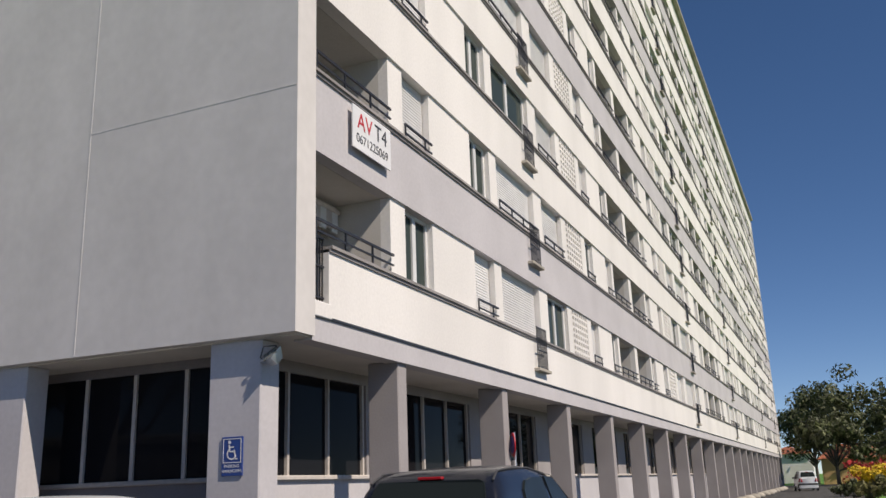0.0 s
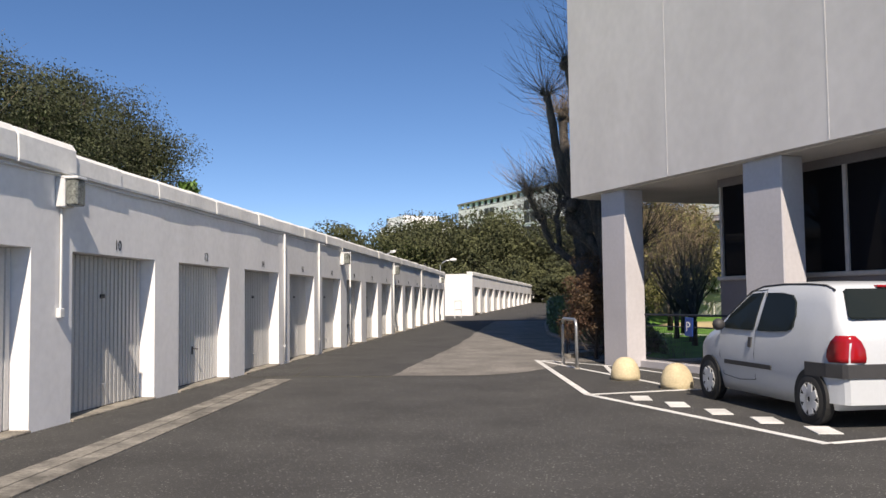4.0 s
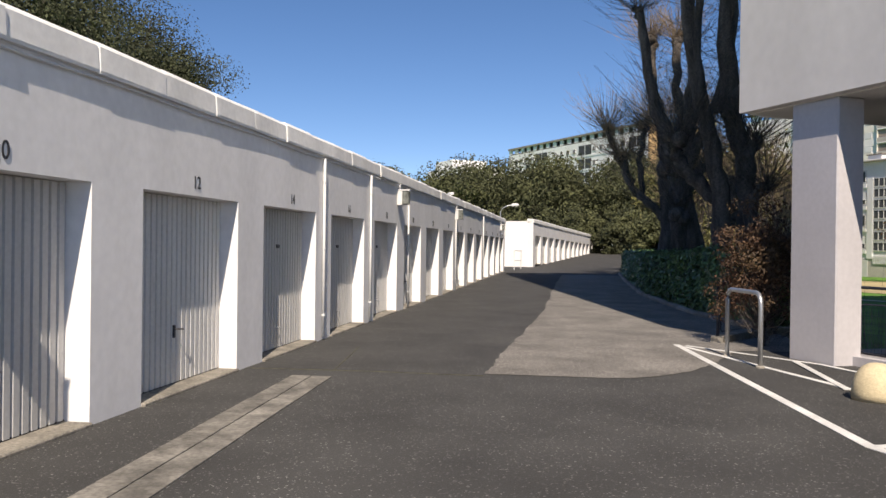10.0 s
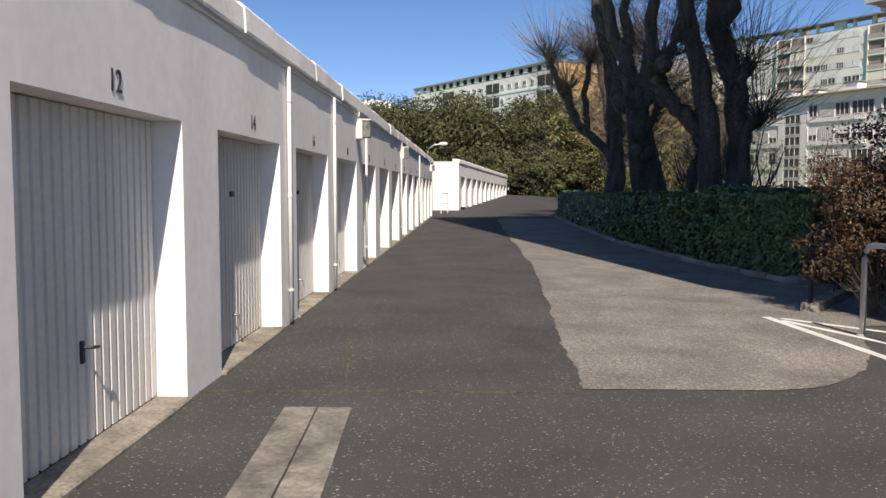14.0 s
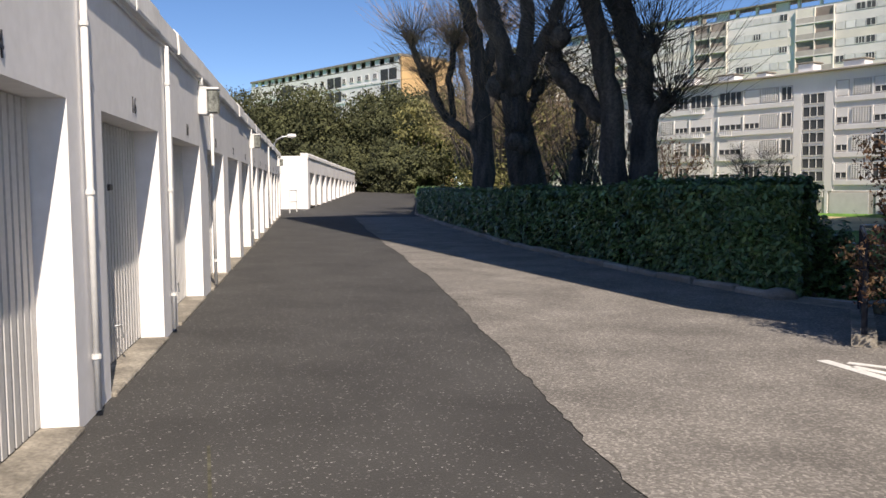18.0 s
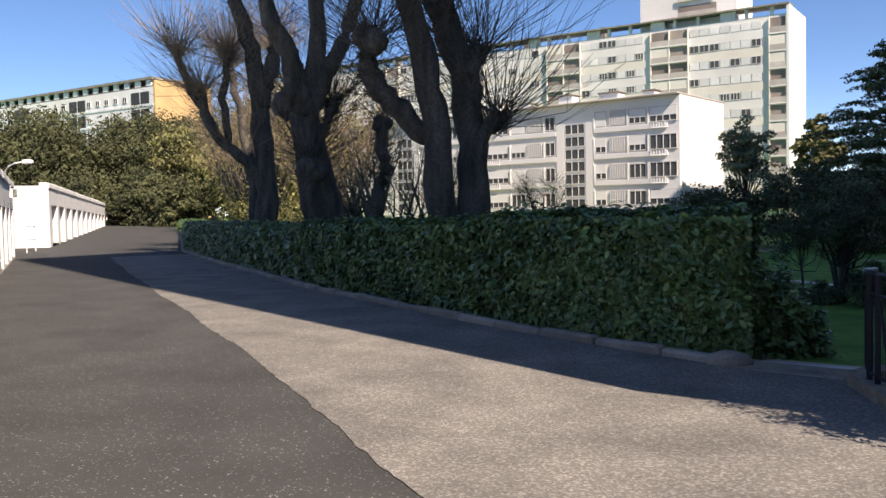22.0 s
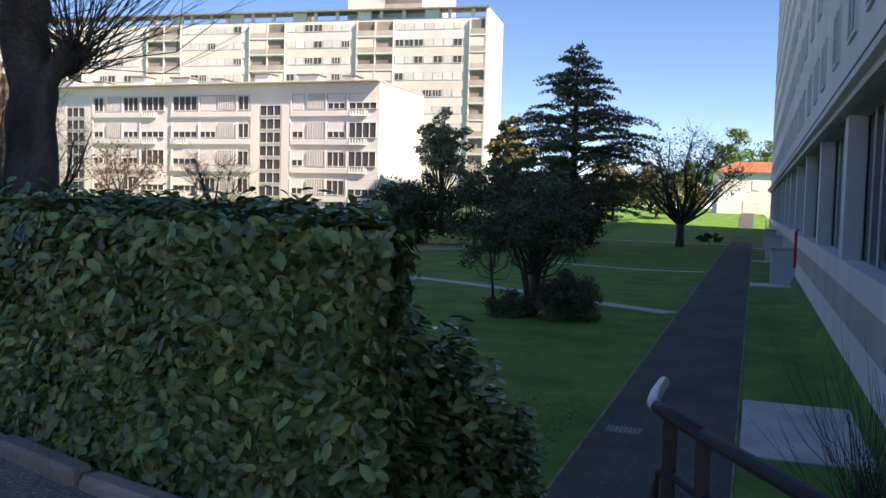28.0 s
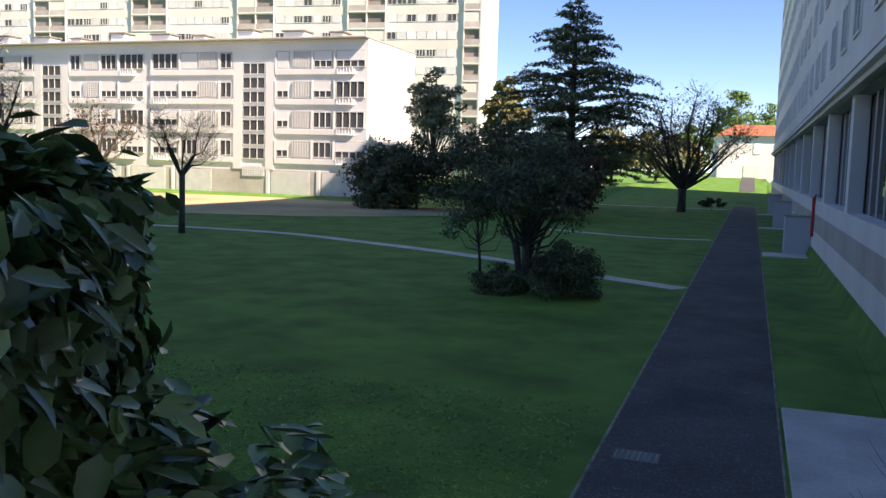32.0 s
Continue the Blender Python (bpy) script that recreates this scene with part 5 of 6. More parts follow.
def knob(k, rng, at, r):
    """A swollen pollard head."""
    at = Vector(at)
    for _ in range(5):
        o = at + Vector(rng.normal(0, r * 0.4, 3).tolist())
        q = r * rng.uniform(0.5, 0.85)
        k.lathe([(0.02, -q), (q * 0.75, -q * 0.6), (q, 0), (q * 0.7, q * 0.65), (0.02, q)], 8, "z", o)


def pollard(name, loc, right, limbs, label, seed, tw=40, tl=2.2, twig="bark"):
    """A pollarded tree: limbs as (sideways, up) runs seen across a direction, with jitter in depth, knobs and long shoots."""
    rng = np.random.default_rng(seed)
    t = thing(name, pose(*loc), label, "tree")
    wood, shoot = Kit(), Kit()
    rx = Vector((*right, 0)).normalized()
    dp = Vector((-rx.y, rx.x, 0))
    for limb, r0, r1, depth in limbs:
        pts = []
        for i, (u, z) in enumerate(limb):
            pts.append(rx * u + dp * depth * i / max(1, len(limb) - 1) + Vector((0, 0, z - loc[2])))
        # densify and roughen
        fine, radii = [], []
        for i in range(len(pts) - 1):
            for j in range(4):
                f = (i + j / 4) / (len(pts) - 1)
                fine.append(pts[i].lerp(pts[i + 1], j / 4) + Vector(rng.normal(0, 0.035, 3).tolist()))
                radii.append((r0 + (r1 - r0) * f) * rng.uniform(0.92, 1.1))
        fine.append(pts[-1])
        radii.append(r1 * 1.1)
        wood.tube(fine, radii, 14)
        knob(wood, rng, pts[-1], r1 * 1.5)
        twigs(shoot, rng, pts[-1], int(tw * 1.3), tl, 0.6)
        for q in fine[len(fine) * 2 // 5 :]:
            twigs(shoot, rng, q, 10, tl * 0.8, 0.9, 0.6, 0.009)
    part("trunk", wood, M["bark"], t, "dark fissured trunk and cut limbs", True)
    tagged(part("bare_crown", shoot, M[twig], t, "bare thin shoots"), kind="stuff")
    return t


VIEW = (0.80, 0.60)
pollard("pollarded_tree", (-22.9, 8.35, -1.5), VIEW, [
    ([(-0.30, -1.5), (-0.33, 1.4), (-0.41, 3.0), (-0.63, 4.5), (-0.99, 6.0), (-1.35, 8.2), (-1.6, 10.6)], 0.34, 0.20, -0.7),
    ([(0.28, -1.5), (0.27, 1.4), (0.29, 3.0), (0.08, 4.5), (-0.36, 6.0), (-0.55, 8.8), (-0.3, 11.8)], 0.36, 0.26, 0.5),
    ([(-0.41, 2.9), (-1.05, 3.5), (-1.62, 4.1), (-1.83, 4.7), (-1.67, 5.1)], 0.23, 0.22, -0.5),
    ([(0.35, 3.05), (0.62, 3.35), (0.84, 3.5)], 0.20, 0.13, 0.2),
    ([(0.15, 4.3), (0.36, 4.7), (0.44, 4.95)], 0.2, 0.14, 0.4),
    ([(-0.3, 5.8), (0.35, 7.4), (0.8, 9.4), (0.8, 11.6)], 0.24, 0.14, 0.9),
], "tall dark pollarded tree with bare shoots behind the hedge", 11, 60, 3.0)
pollard("pollarded_tree", (-31.0, 12.2, -1.5), VIEW, [
    ([(0.45, -1.5), (0.05, 1.3), (-0.32, 3.2), (-0.70, 4.85)], 0.66, 0.40, 0.2),
    ([(0.0, -1.5), (-0.2, 1.4), (-0.4, 3.2)], 0.5, 0.36, -0.3),
    ([(-0.72, 4.8), (-0.89, 6.4), (-1.40, 7.2), (-1.8, 9.6), (-2.1, 11.6)], 0.36, 0.16, -0.6),
    ([(-0.6, 4.6), (-0.09, 6.5), (-0.12, 8.0), (0.1, 10.2), (0.2, 12.2)], 0.32, 0.16, 0.3),
    ([(-0.45, 4.6), (-0.1, 5.5), (0.49, 6.4), (1.04, 8.0), (1.45, 10.4), (1.5, 12.2)], 0.3, 0.16, 0.7),
    ([(-0.3, 3.7), (0.1, 4.3), (0.27, 4.95)], 0.19, 0.17, 0.4),
], "broad dark pollarded tree with knobbly limbs behind the hedge", 12, 60, 3.0)
pollard("pollarded_tree", (-37.2, 15.3, -1.5), VIEW, [
    ([(-0.05, -1.5), (-0.15, 1.4), (-0.17, 3.7), (-0.37, 6.0), (-0.59, 7.8), (-1.13, 9.6), (-1.3, 12.0)], 0.46, 0.24, 0.3),
    ([(-0.2, 5.6), (0.15, 7.2), (0.42, 8.1), (0.05, 9.6), (0.1, 12.0)], 0.3, 0.2, 0.5),
    ([(-0.3, 3.0), (-0.63, 3.4), (-1.52, 4.2), (-2.22, 5.1), (-2.37, 6.1)], 0.22, 0.15, -0.4),
    ([(-2.0, 4.8), (-2.9, 6.6), (-3.1, 7.6)], 0.15, 0.13, -0.6),
    ([(-1.5, 4.2), (-1.7, 6.0), (-1.5, 7.6)], 0.15, 0.13, 0.3),
], "dark pollarded tree with pale brown shoots", 13, 120, 2.6, "twig")
pollard("thin_leaning_tree", (-29.3, 12.9, -1.5), VIEW, [
    ([(-0.5, -1.5), (-0.27, 1.45), (-0.05, 2.5), (0.14, 3.0), (0.0, 3.6), (0.02, 4.3)], 0.22, 0.17, 0.3),
], "thin leaning tree stem behind the hedge", 14, 26, 1.6)
pollard("pollarded_tree", (-43.5, 19.5, -1.0), VIEW, [
    ([(0.0, -1.0), (0.1, 3.0), (-0.4, 6.0), (-0.9, 8.5)], 0.3, 0.14, 0.3),
    ([(0.1, 3.4), (0.9, 6.0), (1.2, 9.0)], 0.25, 0.18, 0.3),
], "slender pollarded tree with pale brown shoots", 15, 170, 3.2, "twig")


def leafy(name, loc, rx, ry, h, label, mat, seed, n=5000, size=0.2, trunk=0.25, base=0.0, clumps=40, lean=0.0, gap=0.55, category="tree"):
    """A broadleaf crown of many leaf clumps on a limbed trunk."""
    rng = np.random.default_rng(seed)
    t = thing(name, pose(*loc), label, category)
    wood, lv = Kit(), Kit()
    cz = base + (h - base) / 2
    hz = (h - base) / 2
    pts, nrm = [], []
    wood.tube([(0, 0, -0.3), (lean * 0.3, 0, max(base, 0.4) * 0.9), (lean, 0, cz)], [trunk, trunk * 0.8, trunk * 0.45], 9)
    for i in range(clumps):
        d = rng.normal(size=3)
        d /= np.linalg.norm(d)
        if d[2] < -0.55:
            d[2] *= -0.5
        f = rng.uniform(gap, 1.0)
        squash = 1.0 if d[2] > 0 else 0.9
        c = np.array([lean + d[0] * rx * f, d[1] * ry * f, cz + d[2] * hz * f * squash])
        cr = rng.uniform(0.18, 0.34) * min(rx, ry, hz * 1.2)
        m = n // clumps
        q = rng.normal(size=(m, 3))
        q /= np.linalg.norm(q, axis=1, keepdims=True)
        rad = cr * rng.uniform(0.55, 1.08, (m, 1))
        pts.append(c + q * rad * np.array([1.15, 1.15, 0.8]))
        nrm.append(q)
        if i % 2 == 0 and trunk > 0.03:
            wood.tube([(lean * 0.6, 0, max(base, 0.3) + (c[2] - max(base, 0.3)) * 0.25), tuple(c * 0.55 + np.array([0, 0, c[2] * 0.1])), tuple(c)], [trunk * 0.35, trunk * 0.2, trunk * 0.06], 5, False)
    lv.leaves(np.concatenate(pts), size, rng, 0.0, 1.0, np.concatenate(nrm), name == "laurel_bush")
    part("trunk", wood, M["bark"], t, "", True)
    tagged(part("crown", lv, mat, t), kind="stuff")
    return t


def spreading(name, loc, h, r, label, seed, n=16, leaf=None, shoots="bark", per=7, fork_at=0.2):
    """A low forked tree with many rising limbs and fine shoots."""
    rng = np.random.default_rng(seed)
    t = thing(name, pose(*loc), label, "tree")
    wood, shoot = Kit(), Kit()
    fork = h * fork_at
    wood.tube([(0, 0, -0.2), (0.03, 0, fork * 0.5), (0, 0.02, fork)], [r * 0.075, r * 0.06, r * 0.065], 9)
    ends = []
    for i in range(n):
        a = 2 * math.pi * i / n + rng.normal(0, 0.15)
        out = r * rng.uniform(0.35, 1.0)
        top = h * (1.0 - 0.45 * (out / r) ** 2) * rng.uniform(0.8, 1.02)
        p1 = Vector((math.cos(a) * out * 0.4, math.sin(a) * out * 0.4, fork + (top - fork) * 0.35))
        p2 = Vector((math.cos(a) * out, math.sin(a) * out, top))
        bend = [Vector((rng.normal(0, 0.05 * r), rng.normal(0, 0.05 * r), rng.normal(0, 0.03 * h))) for _ in range(2)]
        wood.tube([(0, 0, fork * 0.9), p1 + bend[0], p1.lerp(p2, 0.5) + bend[1], p2], [r * 0.03, r * 0.02, r * 0.013, r * 0.006], 6, False)
        for u in (0.35, 0.55, 0.75, 0.95, 1.0):
            q = p1.lerp(p2, u)
            twigs(shoot, rng, q, per, h * 0.17, 0.9, 0.7, 0.008 * max(1, r / 3))
            ends.append(tuple(q))
    part("trunk", wood, M["bark"], t, "", True)
    tagged(part("bare_crown", shoot, M[shoots], t, "bare fine shoots"), kind="stuff")
    if leaf:
        pts = np.repeat(np.array(ends), 8, 0) + rng.normal(0, h * 0.055, (len(ends) * 8, 3))
        tagged(part("young_leaves", Kit().leaves(pts, 0.16, rng), leaf, t), kind="stuff")
    return t


# evergreens behind the garages
leafy("evergreen_oak", (-36.5, -14.5, 0), 5.5, 5, 12.6, "tall dark evergreen oak behind the garages", M["leaf_oak"], 21, 90000, 0.075, 0.4, 2.0, 230)
leafy("evergreen_oak", (-44, -10.5, 0), 5.5, 5, 13.2, "tall dark evergreen oak behind the garages", M["leaf_oak"], 22, 90000, 0.075, 0.4, 2.0, 230)
leafy("evergreen_oak", (-38.5, -20.5, 0), 3.2, 3.0, 11.2, "smaller dark evergreen behind the garages", M["leaf_oak"], 23, 26000, 0.09, 0.3, 2.0, 110)
leafy("young_tree", (-36.5, -6.9, 0), 1.5, 1.4, 7.2, "young tree with fresh light leaves", M["leaf_light"], 24, 2500, 0.2, 0.15, 2.0, 30)
for x, y, h, r, sd in ((-31.5, -19.5, 14.5, 5.5, 25), (-27.5, -23.0, 15.0, 5.5, 26), (-39.5, -25.5, 17.0, 6.0, 27)):
    spreading("bare_tree", (x, y, 0), h, r, "tall bare tree with pale branches behind the garages", sd, 16, None, "twig", 12, 0.3)
# wooded rise at the end of the drive
rng = np.random.default_rng(31)
for i, (x, y, h, r) in enumerate([(-128, 24, 12.5, 7), (-122, 35, 13.5, 8), (-118, 46, 14.5, 8), (-112, 57, 14.5, 7), (-106, 62, 14, 6), (-136, 44, 15, 8), (-140, 58, 15, 8), (-100, 57.5, 11, 5), (-126, 66, 15.5, 8), (-98, 66, 14, 6)]):
    leafy("evergreen_tree", (x, y, 0.8), r, r, h, "rounded dark evergreen tree at the end of the drive", M["leaf_olive_dark"], 40 + i, 20000, 0.25, 0.3, -2.0, 190, 0, 0.6)
for i, (x, y, h, r) in enumerate([(-92, 62, 15, 5), (-84, 57, 13.5, 5), (-97, 53, 13, 4.5), (-78, 49, 9, 4.5), (-70, 43, 7.5, 4), (-88, 70, 13, 5)]):
    leafy("willow", (x, y, 0), r, r, h, "pale olive spring tree at the end of the drive", M["leaf_olive"], 60 + i, 4500, 0.26, 0.25, 0.5, 60, 0, 0.3)
for i, (x, y, h, r) in enumerate([(-60, 33, 4.0, 3), (-52, 28, 3.6, 2.6), (-66, 38, 5, 3)]):
    leafy("thicket_shrub", (x, y, -1.2), r, r, h + 1.2, "dense mixed shrub behind the hedge", M["leaf_olive"], 70 + i, 2200, 0.12, 0.1, 0.2, 40, 0, 0.4, "shrub")

for i, (u, w, r, h) in enumerate([(97, -2.5, 2.6, 5.5), (99, 1.5, 2.8, 6), (98, 5.5, 2.8, 6.5), (95, 9.5, 2.6, 6), (90, 12.5, 2.4, 5), (102, -6, 2.6, 5), (93, 13.5, 3.2, 5.5), (101, 10.5, 3.4, 6)]):
    leafy("evergreen_shrub", (*row_xy(u, w), 0.3), r, r, h, "dense dark evergreen closing the end of the drive", M["leaf_olive_dark"], 140 + i, 6000, 0.2, 0.1, -2.5, 90, 0, 0.6, "shrub")
# garden trees
def cedar(name, loc, h, r, label, seed, mat):
    """A conifer with flat tiers of needles."""
    rng = np.random.default_rng(seed)
    t = thing(name, pose(*loc), label, "tree")
    wood, lv = Kit(), Kit()
    wood.tube([(0, 0, -0.3), (0, 0, h * 0.5), (0.08, 0, h * 0.9), (0.35, 0, h)], [0.42, 0.26, 0.07, 0.02], 9)
    pts, way = [], []
    z = h * 0.13
    while z < h * 0.97:
        f = 1 - z / h
        for b in range(4):
            a, zb = rng.uniform(0, 2 * math.pi), z + rng.uniform(-0.2, 0.2)
            L = r * float(np.interp(f, [0, 0.1, 0.25, 0.5, 0.7, 0.87], [0.04, 0.22, 0.52, 0.9, 1.0, 0.85])) * rng.choice([0.45, 0.75, 1.0, 1.15]) * rng.uniform(0.85, 1.08) + 0.15
            d = np.array([math.cos(a), math.sin(a), 0.0])
            e = np.array([-d[1], d[0], 0.0])
            lift = L * rng.uniform(-0.04, 0.34)
            arc = lambda u: d * L * u + np.array([0, 0, zb + lift * math.sin(u * 2.2) - 0.06 * L * u * u])
            wood.tube([tuple(arc(u)) for u in (0.0, 0.35, 0.7, 1.0)], [0.075 * f + 0.02, 0.05 * f + 0.015, 0.025 * f + 0.01, 0.006], 4, False)
            for u in np.arange(0.22, 1.04, max(0.03, 0.16 / L)):
                c = arc(u)
                half = 0.26 * L * (1.12 - u) * (0.35 + min(1.0, u * 1.4)) + 0.12
                for side in (-1, 1):
                    m = int(2 + half * 5.5)
                    g = rng.random((m, 1))
                    q = c + (e * side + d * 0.55) * half * g + rng.normal(0, 0.08, (m, 3)) * np.array([1, 1, 0.9])
                    q[:, 2] -= 0.10 * half * g[:, 0] ** 2
                    pts.append(q)
        z += h * (0.012 + 0.010 * f) * rng.uniform(0.8, 1.3)
    lv.leaves(np.concatenate(pts), 0.13, rng, 0.3, 1.2)
    part("trunk", wood, M["bark"], t, "", True)
    tagged(part("needles", lv, mat, t), kind="stuff")
    return t


cedar("cedar", (-27.6, 70.5, -1.6), 16.6, 6.2, "tall dark cedar with flat tiers standing on the lawn", 81, M["leaf_cedar"])
leafy("pine", (-38.9, 70.0, -1.2), 2.3, 2.2, 11.6, "open grey green pine beside the white building", M["leaf_pine"], 82, 7000, 0.17, 0.22, 1.2, 70, 0, 0.15)


spreading("spreading_tree", (-19.2, 74.0, -1.64), 9.6, 5.2, "spreading pruned tree with rising limbs beside the path", 84, 26, M["leaf_cedar"], "bark", 11)
spreading("small_bare_tree", (-36.7, 33.3, -1.6), 5.6, 2.0, "small bare crooked tree on the lawn", 85, 9, None, "bark", 12, 0.46)
cam_bush = leafy("camellia_bush", (-19.5, 24.4, -1.65), 1.7, 1.6, 4.15, "large dark garden bush with several stems", M["leaf_bush"], 86, 11000, 0.06, 0.14, 0.75, 75, 0, 0.1, "bush")
leafy("camellia_bush", (-20.6, 24.1, -1.65), 1.15, 1.1, 3.3, "loose dark bush with thin arching stems", M["leaf_bush"], 186, 2600, 0.06, 0.05, 0.8, 40, -0.2, 0.2, "bush")
for i in range(5):
    a = 1.2566 * i
    part("stem", Kit().tube([(0.1 * math.cos(a), 0.1 * math.sin(a), -0.05), (0.35 * math.cos(a), 0.35 * math.sin(a), 1.25), (0.9 * math.cos(a), 0.9 * math.sin(a), 2.55)], [0.06, 0.05, 0.03], 6), M["bark"], cam_bush)
leafy("round_bush", (-18.35, 23.7, -1.65), 0.95, 0.9, 1.35, "low rounded dark bush on the lawn", M["leaf_bush"], 87, 11000, 0.045, 0.04, -0.5, 120, 0, 0.6, "bush")
leafy("low_bush", (-20.0, 23.7, -1.65), 0.75, 0.7, 0.75, "low dark bush under the camellia", M["leaf_bush"], 88, 6000, 0.045, 0.03, -0.5, 70, 0, 0.5, "bush")
for i, (x, y, r, h, mt) in enumerate([(-39.2, 60.5, 2.6, 4.6, "leaf_dark"), (-36.4, 60, 2.8, 5.4, "leaf_dark"), (-33, 61, 3.0, 6.0, "leaf_bush"), (-29.2, 58, 3.4, 6.2, "leaf_dark"), (-24.6, 56, 2.3, 4.4, "leaf_red"), (-26.4, 57, 2.4, 5.0, "leaf_dark"), (-38.0, 58.6, 1.8, 3.2, "leaf_bush")]):
    leafy("garden_shrub", (x, y, -1.4), r, r, h, "large dense shrub at the edge of the lawn", M[mt], 90 + i, 7000, 0.14, 0.1, -1.6, 90, 0, 0.55, "shrub")
leafy("low_bush", (-17.0, 78, -1.6), 1.2, 1.0, 1.1, "low dark bush beside the path", M["leaf_dark"], 97, 900, 0.12, 0.03, 0, 20, 0, 0.5, "bush")
rb = leafy("russet_bush", (-11.98, 0.62, -0.1), 0.85, 0.8, 2.6, "russet leaved shrub at the corner of the block", M["leaf_red"], 98, 15000, 0.028, 0.05, -0.1, 130, 0, 0.35, "shrub")
kk = Kit()
twigs(kk, np.random.default_rng(98), (0, 0, 0.3), 90, 1.2, 0.5, 0.8, 0.0045)
tagged(part("bare_crown", kk, M["bark"], rb), kind="stuff")
rng = np.random.default_rng(99)
lb = thing("laurel_bush", pose(-15.0, 3.58, -0.2), "glossy laurel bush falling over the garden stairs", "bush")
lp, ln, lc = [], [], Kit()
for cx, cy, cz, rx, ry, rz, n in ((-0.34, 0.10, 0.22, 0.40, 0.48, 1.05, 3400), (-0.10, 0.38, 0.02, 0.42, 0.48, 1.02, 3600), (0.10, 0.62, -0.24, 0.36, 0.42, 1.02, 3000), (-0.12, -0.08, -0.10, 0.34, 0.34, 0.75, 2400)):
    q = rng.normal(size=(n, 3))
    q /= np.linalg.norm(q, axis=1, keepdims=True)
    q = q[q[:, 2] > -0.5]
    lump = 1 + 0.12 * np.sin(q[:, :1] * 7 + q[:, 1:2] * 5 + cx * 9) + rng.normal(0, 0.06, (len(q), 1)) - (rng.random((len(q), 1)) < 0.35) * 0.14
    lp.append(q * lump * np.array([rx, ry, rz]) + np.array([cx, cy, cz]))
    ln.append(q * 0.5 + np.array([0, 0, 0.9]))
    lc.lathe([(0.05, -rz * 0.9), (rx * 0.6, -rz * 0.6), (rx * 0.75, 0.0), (rx * 0.55, rz * 0.55), (0.05, rz * 0.85)], 10, "z", (cx, cy, cz))
tagged(part("foliage", Kit().leaves(np.concatenate(lp), 0.048, rng, 0, 1.0, np.concatenate(ln), True), M["leaf"], lb, "glossy pointed laurel leaves", True), kind="stuff")
# lumps in the painted inner shade colour behind the bush's leaves
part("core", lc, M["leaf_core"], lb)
for x, y, n, h, sd in ((-12.0, 2.9, 90, 2.3, 77), (-12.05, 5.4, 80, 1.9, 78), (-12.1, 7.4, 80, 1.8, 79), (-12.1, 9.6, 70, 1.7, 80)):
    bs = thing("bare_shrub", pose(x, y, -1.75), "bare arching shrub against the garden wall", "shrub", "bare shrubs along the wall")
    kk = Kit()
    twigs(kk, np.random.default_rng(sd), (0, 0, 0.1), n, h, 0.26, 1.0, 0.005)
    twigs(kk, np.random.default_rng(sd + 40), (0, 0, 0.1), 6, h * 1.1, 0.2, 1.0, 0.006)
    tagged(part("bare_crown", kk, M["bark"], bs), kind="stuff")
spreading("red_budding_tree", (-66, 62, -1.0), 7.5, 4.0, "small tree with reddish young leaves before the white building", 100, 14, M["leaf_red"])
for i, (x, y, h, r) in enumerate([(-46, 28.5, 10.5, 3.0), (-51, 31, 12.5, 3.2), (-56, 31.5, 13.5, 3.4), (-62, 34, 14, 3.6), (-68, 38, 14, 4.0), (-40, 23.5, 7.5, 2.4), (-75, 44, 13, 4.0), (-33, 19.5, 5.5, 2.2), (-36.5, 22, 6.5, 2.4), (-43, 27, 8.5, 2.8)]):
    spreading("budding_tree", (x, y, -1.0), h, r, "bare twiggy tree with pale olive buds behind the hedge", 200 + i, 20 if x < -44 else 11, M["leaf_olive"] if x < -44 else None, "twig", 8 if x < -44 else 5)
# trees beyond the garden and behind the camera's far right
for i, (x, y, h, r, mt) in enumerate([(-18.5, 195, 21, 5.5, "leaf_light"), (-12, 200, 18, 6, "leaf_light"), (-26, 190, 13, 5, "leaf_light"), (-30, 150, 9, 5, "leaf_olive"), (-45, 112, 15, 2.6, "leaf_olive"), (-42, 108, 12, 2.4, "leaf_olive"), (-33, 128, 8.5, 4.5, "leaf_olive"), (-27.5, 135, 7, 3.5, "leaf_pine"), (-39, 122, 8, 4, "leaf_pine"), (-24.5, 150, 7.5, 3.5, "leaf_olive"), (9, 130, 16, 7, "leaf_dark"), (6.5, 112, 9, 4.5, "leaf_dark"), (3.5, 142, 14, 5, "leaf_dark"), (16, 118, 13, 6, "leaf_dark"), (22, 108, 12, 6, "leaf_dark"), (15, 95, 8, 4, "leaf_dark"), (5, 150, 16, 8, "leaf_dark"), (30, 104, 13, 7, "leaf_dark")]):
    leafy("far_tree", (x, y, -1.0 if x < 0 else 0), r, r, h, "leafy tree beyond the garden" if x < 0 else "dark leafy tree at the end of the forecourt", M[mt], 110 + i, 3600, 0.36, 0.3, 1.0, 40)
M["flower_yellow"] = material("yellow_blossom", (0.62, 0.42, 0.02), 0.7, 0.2, 0.4, 0.0, 20, island=0.3)
M["flower_red"] = material("red_blossom", (0.40, 0.03, 0.03), 0.7, 0.2, 0.4, 0.0, 20, island=0.3)
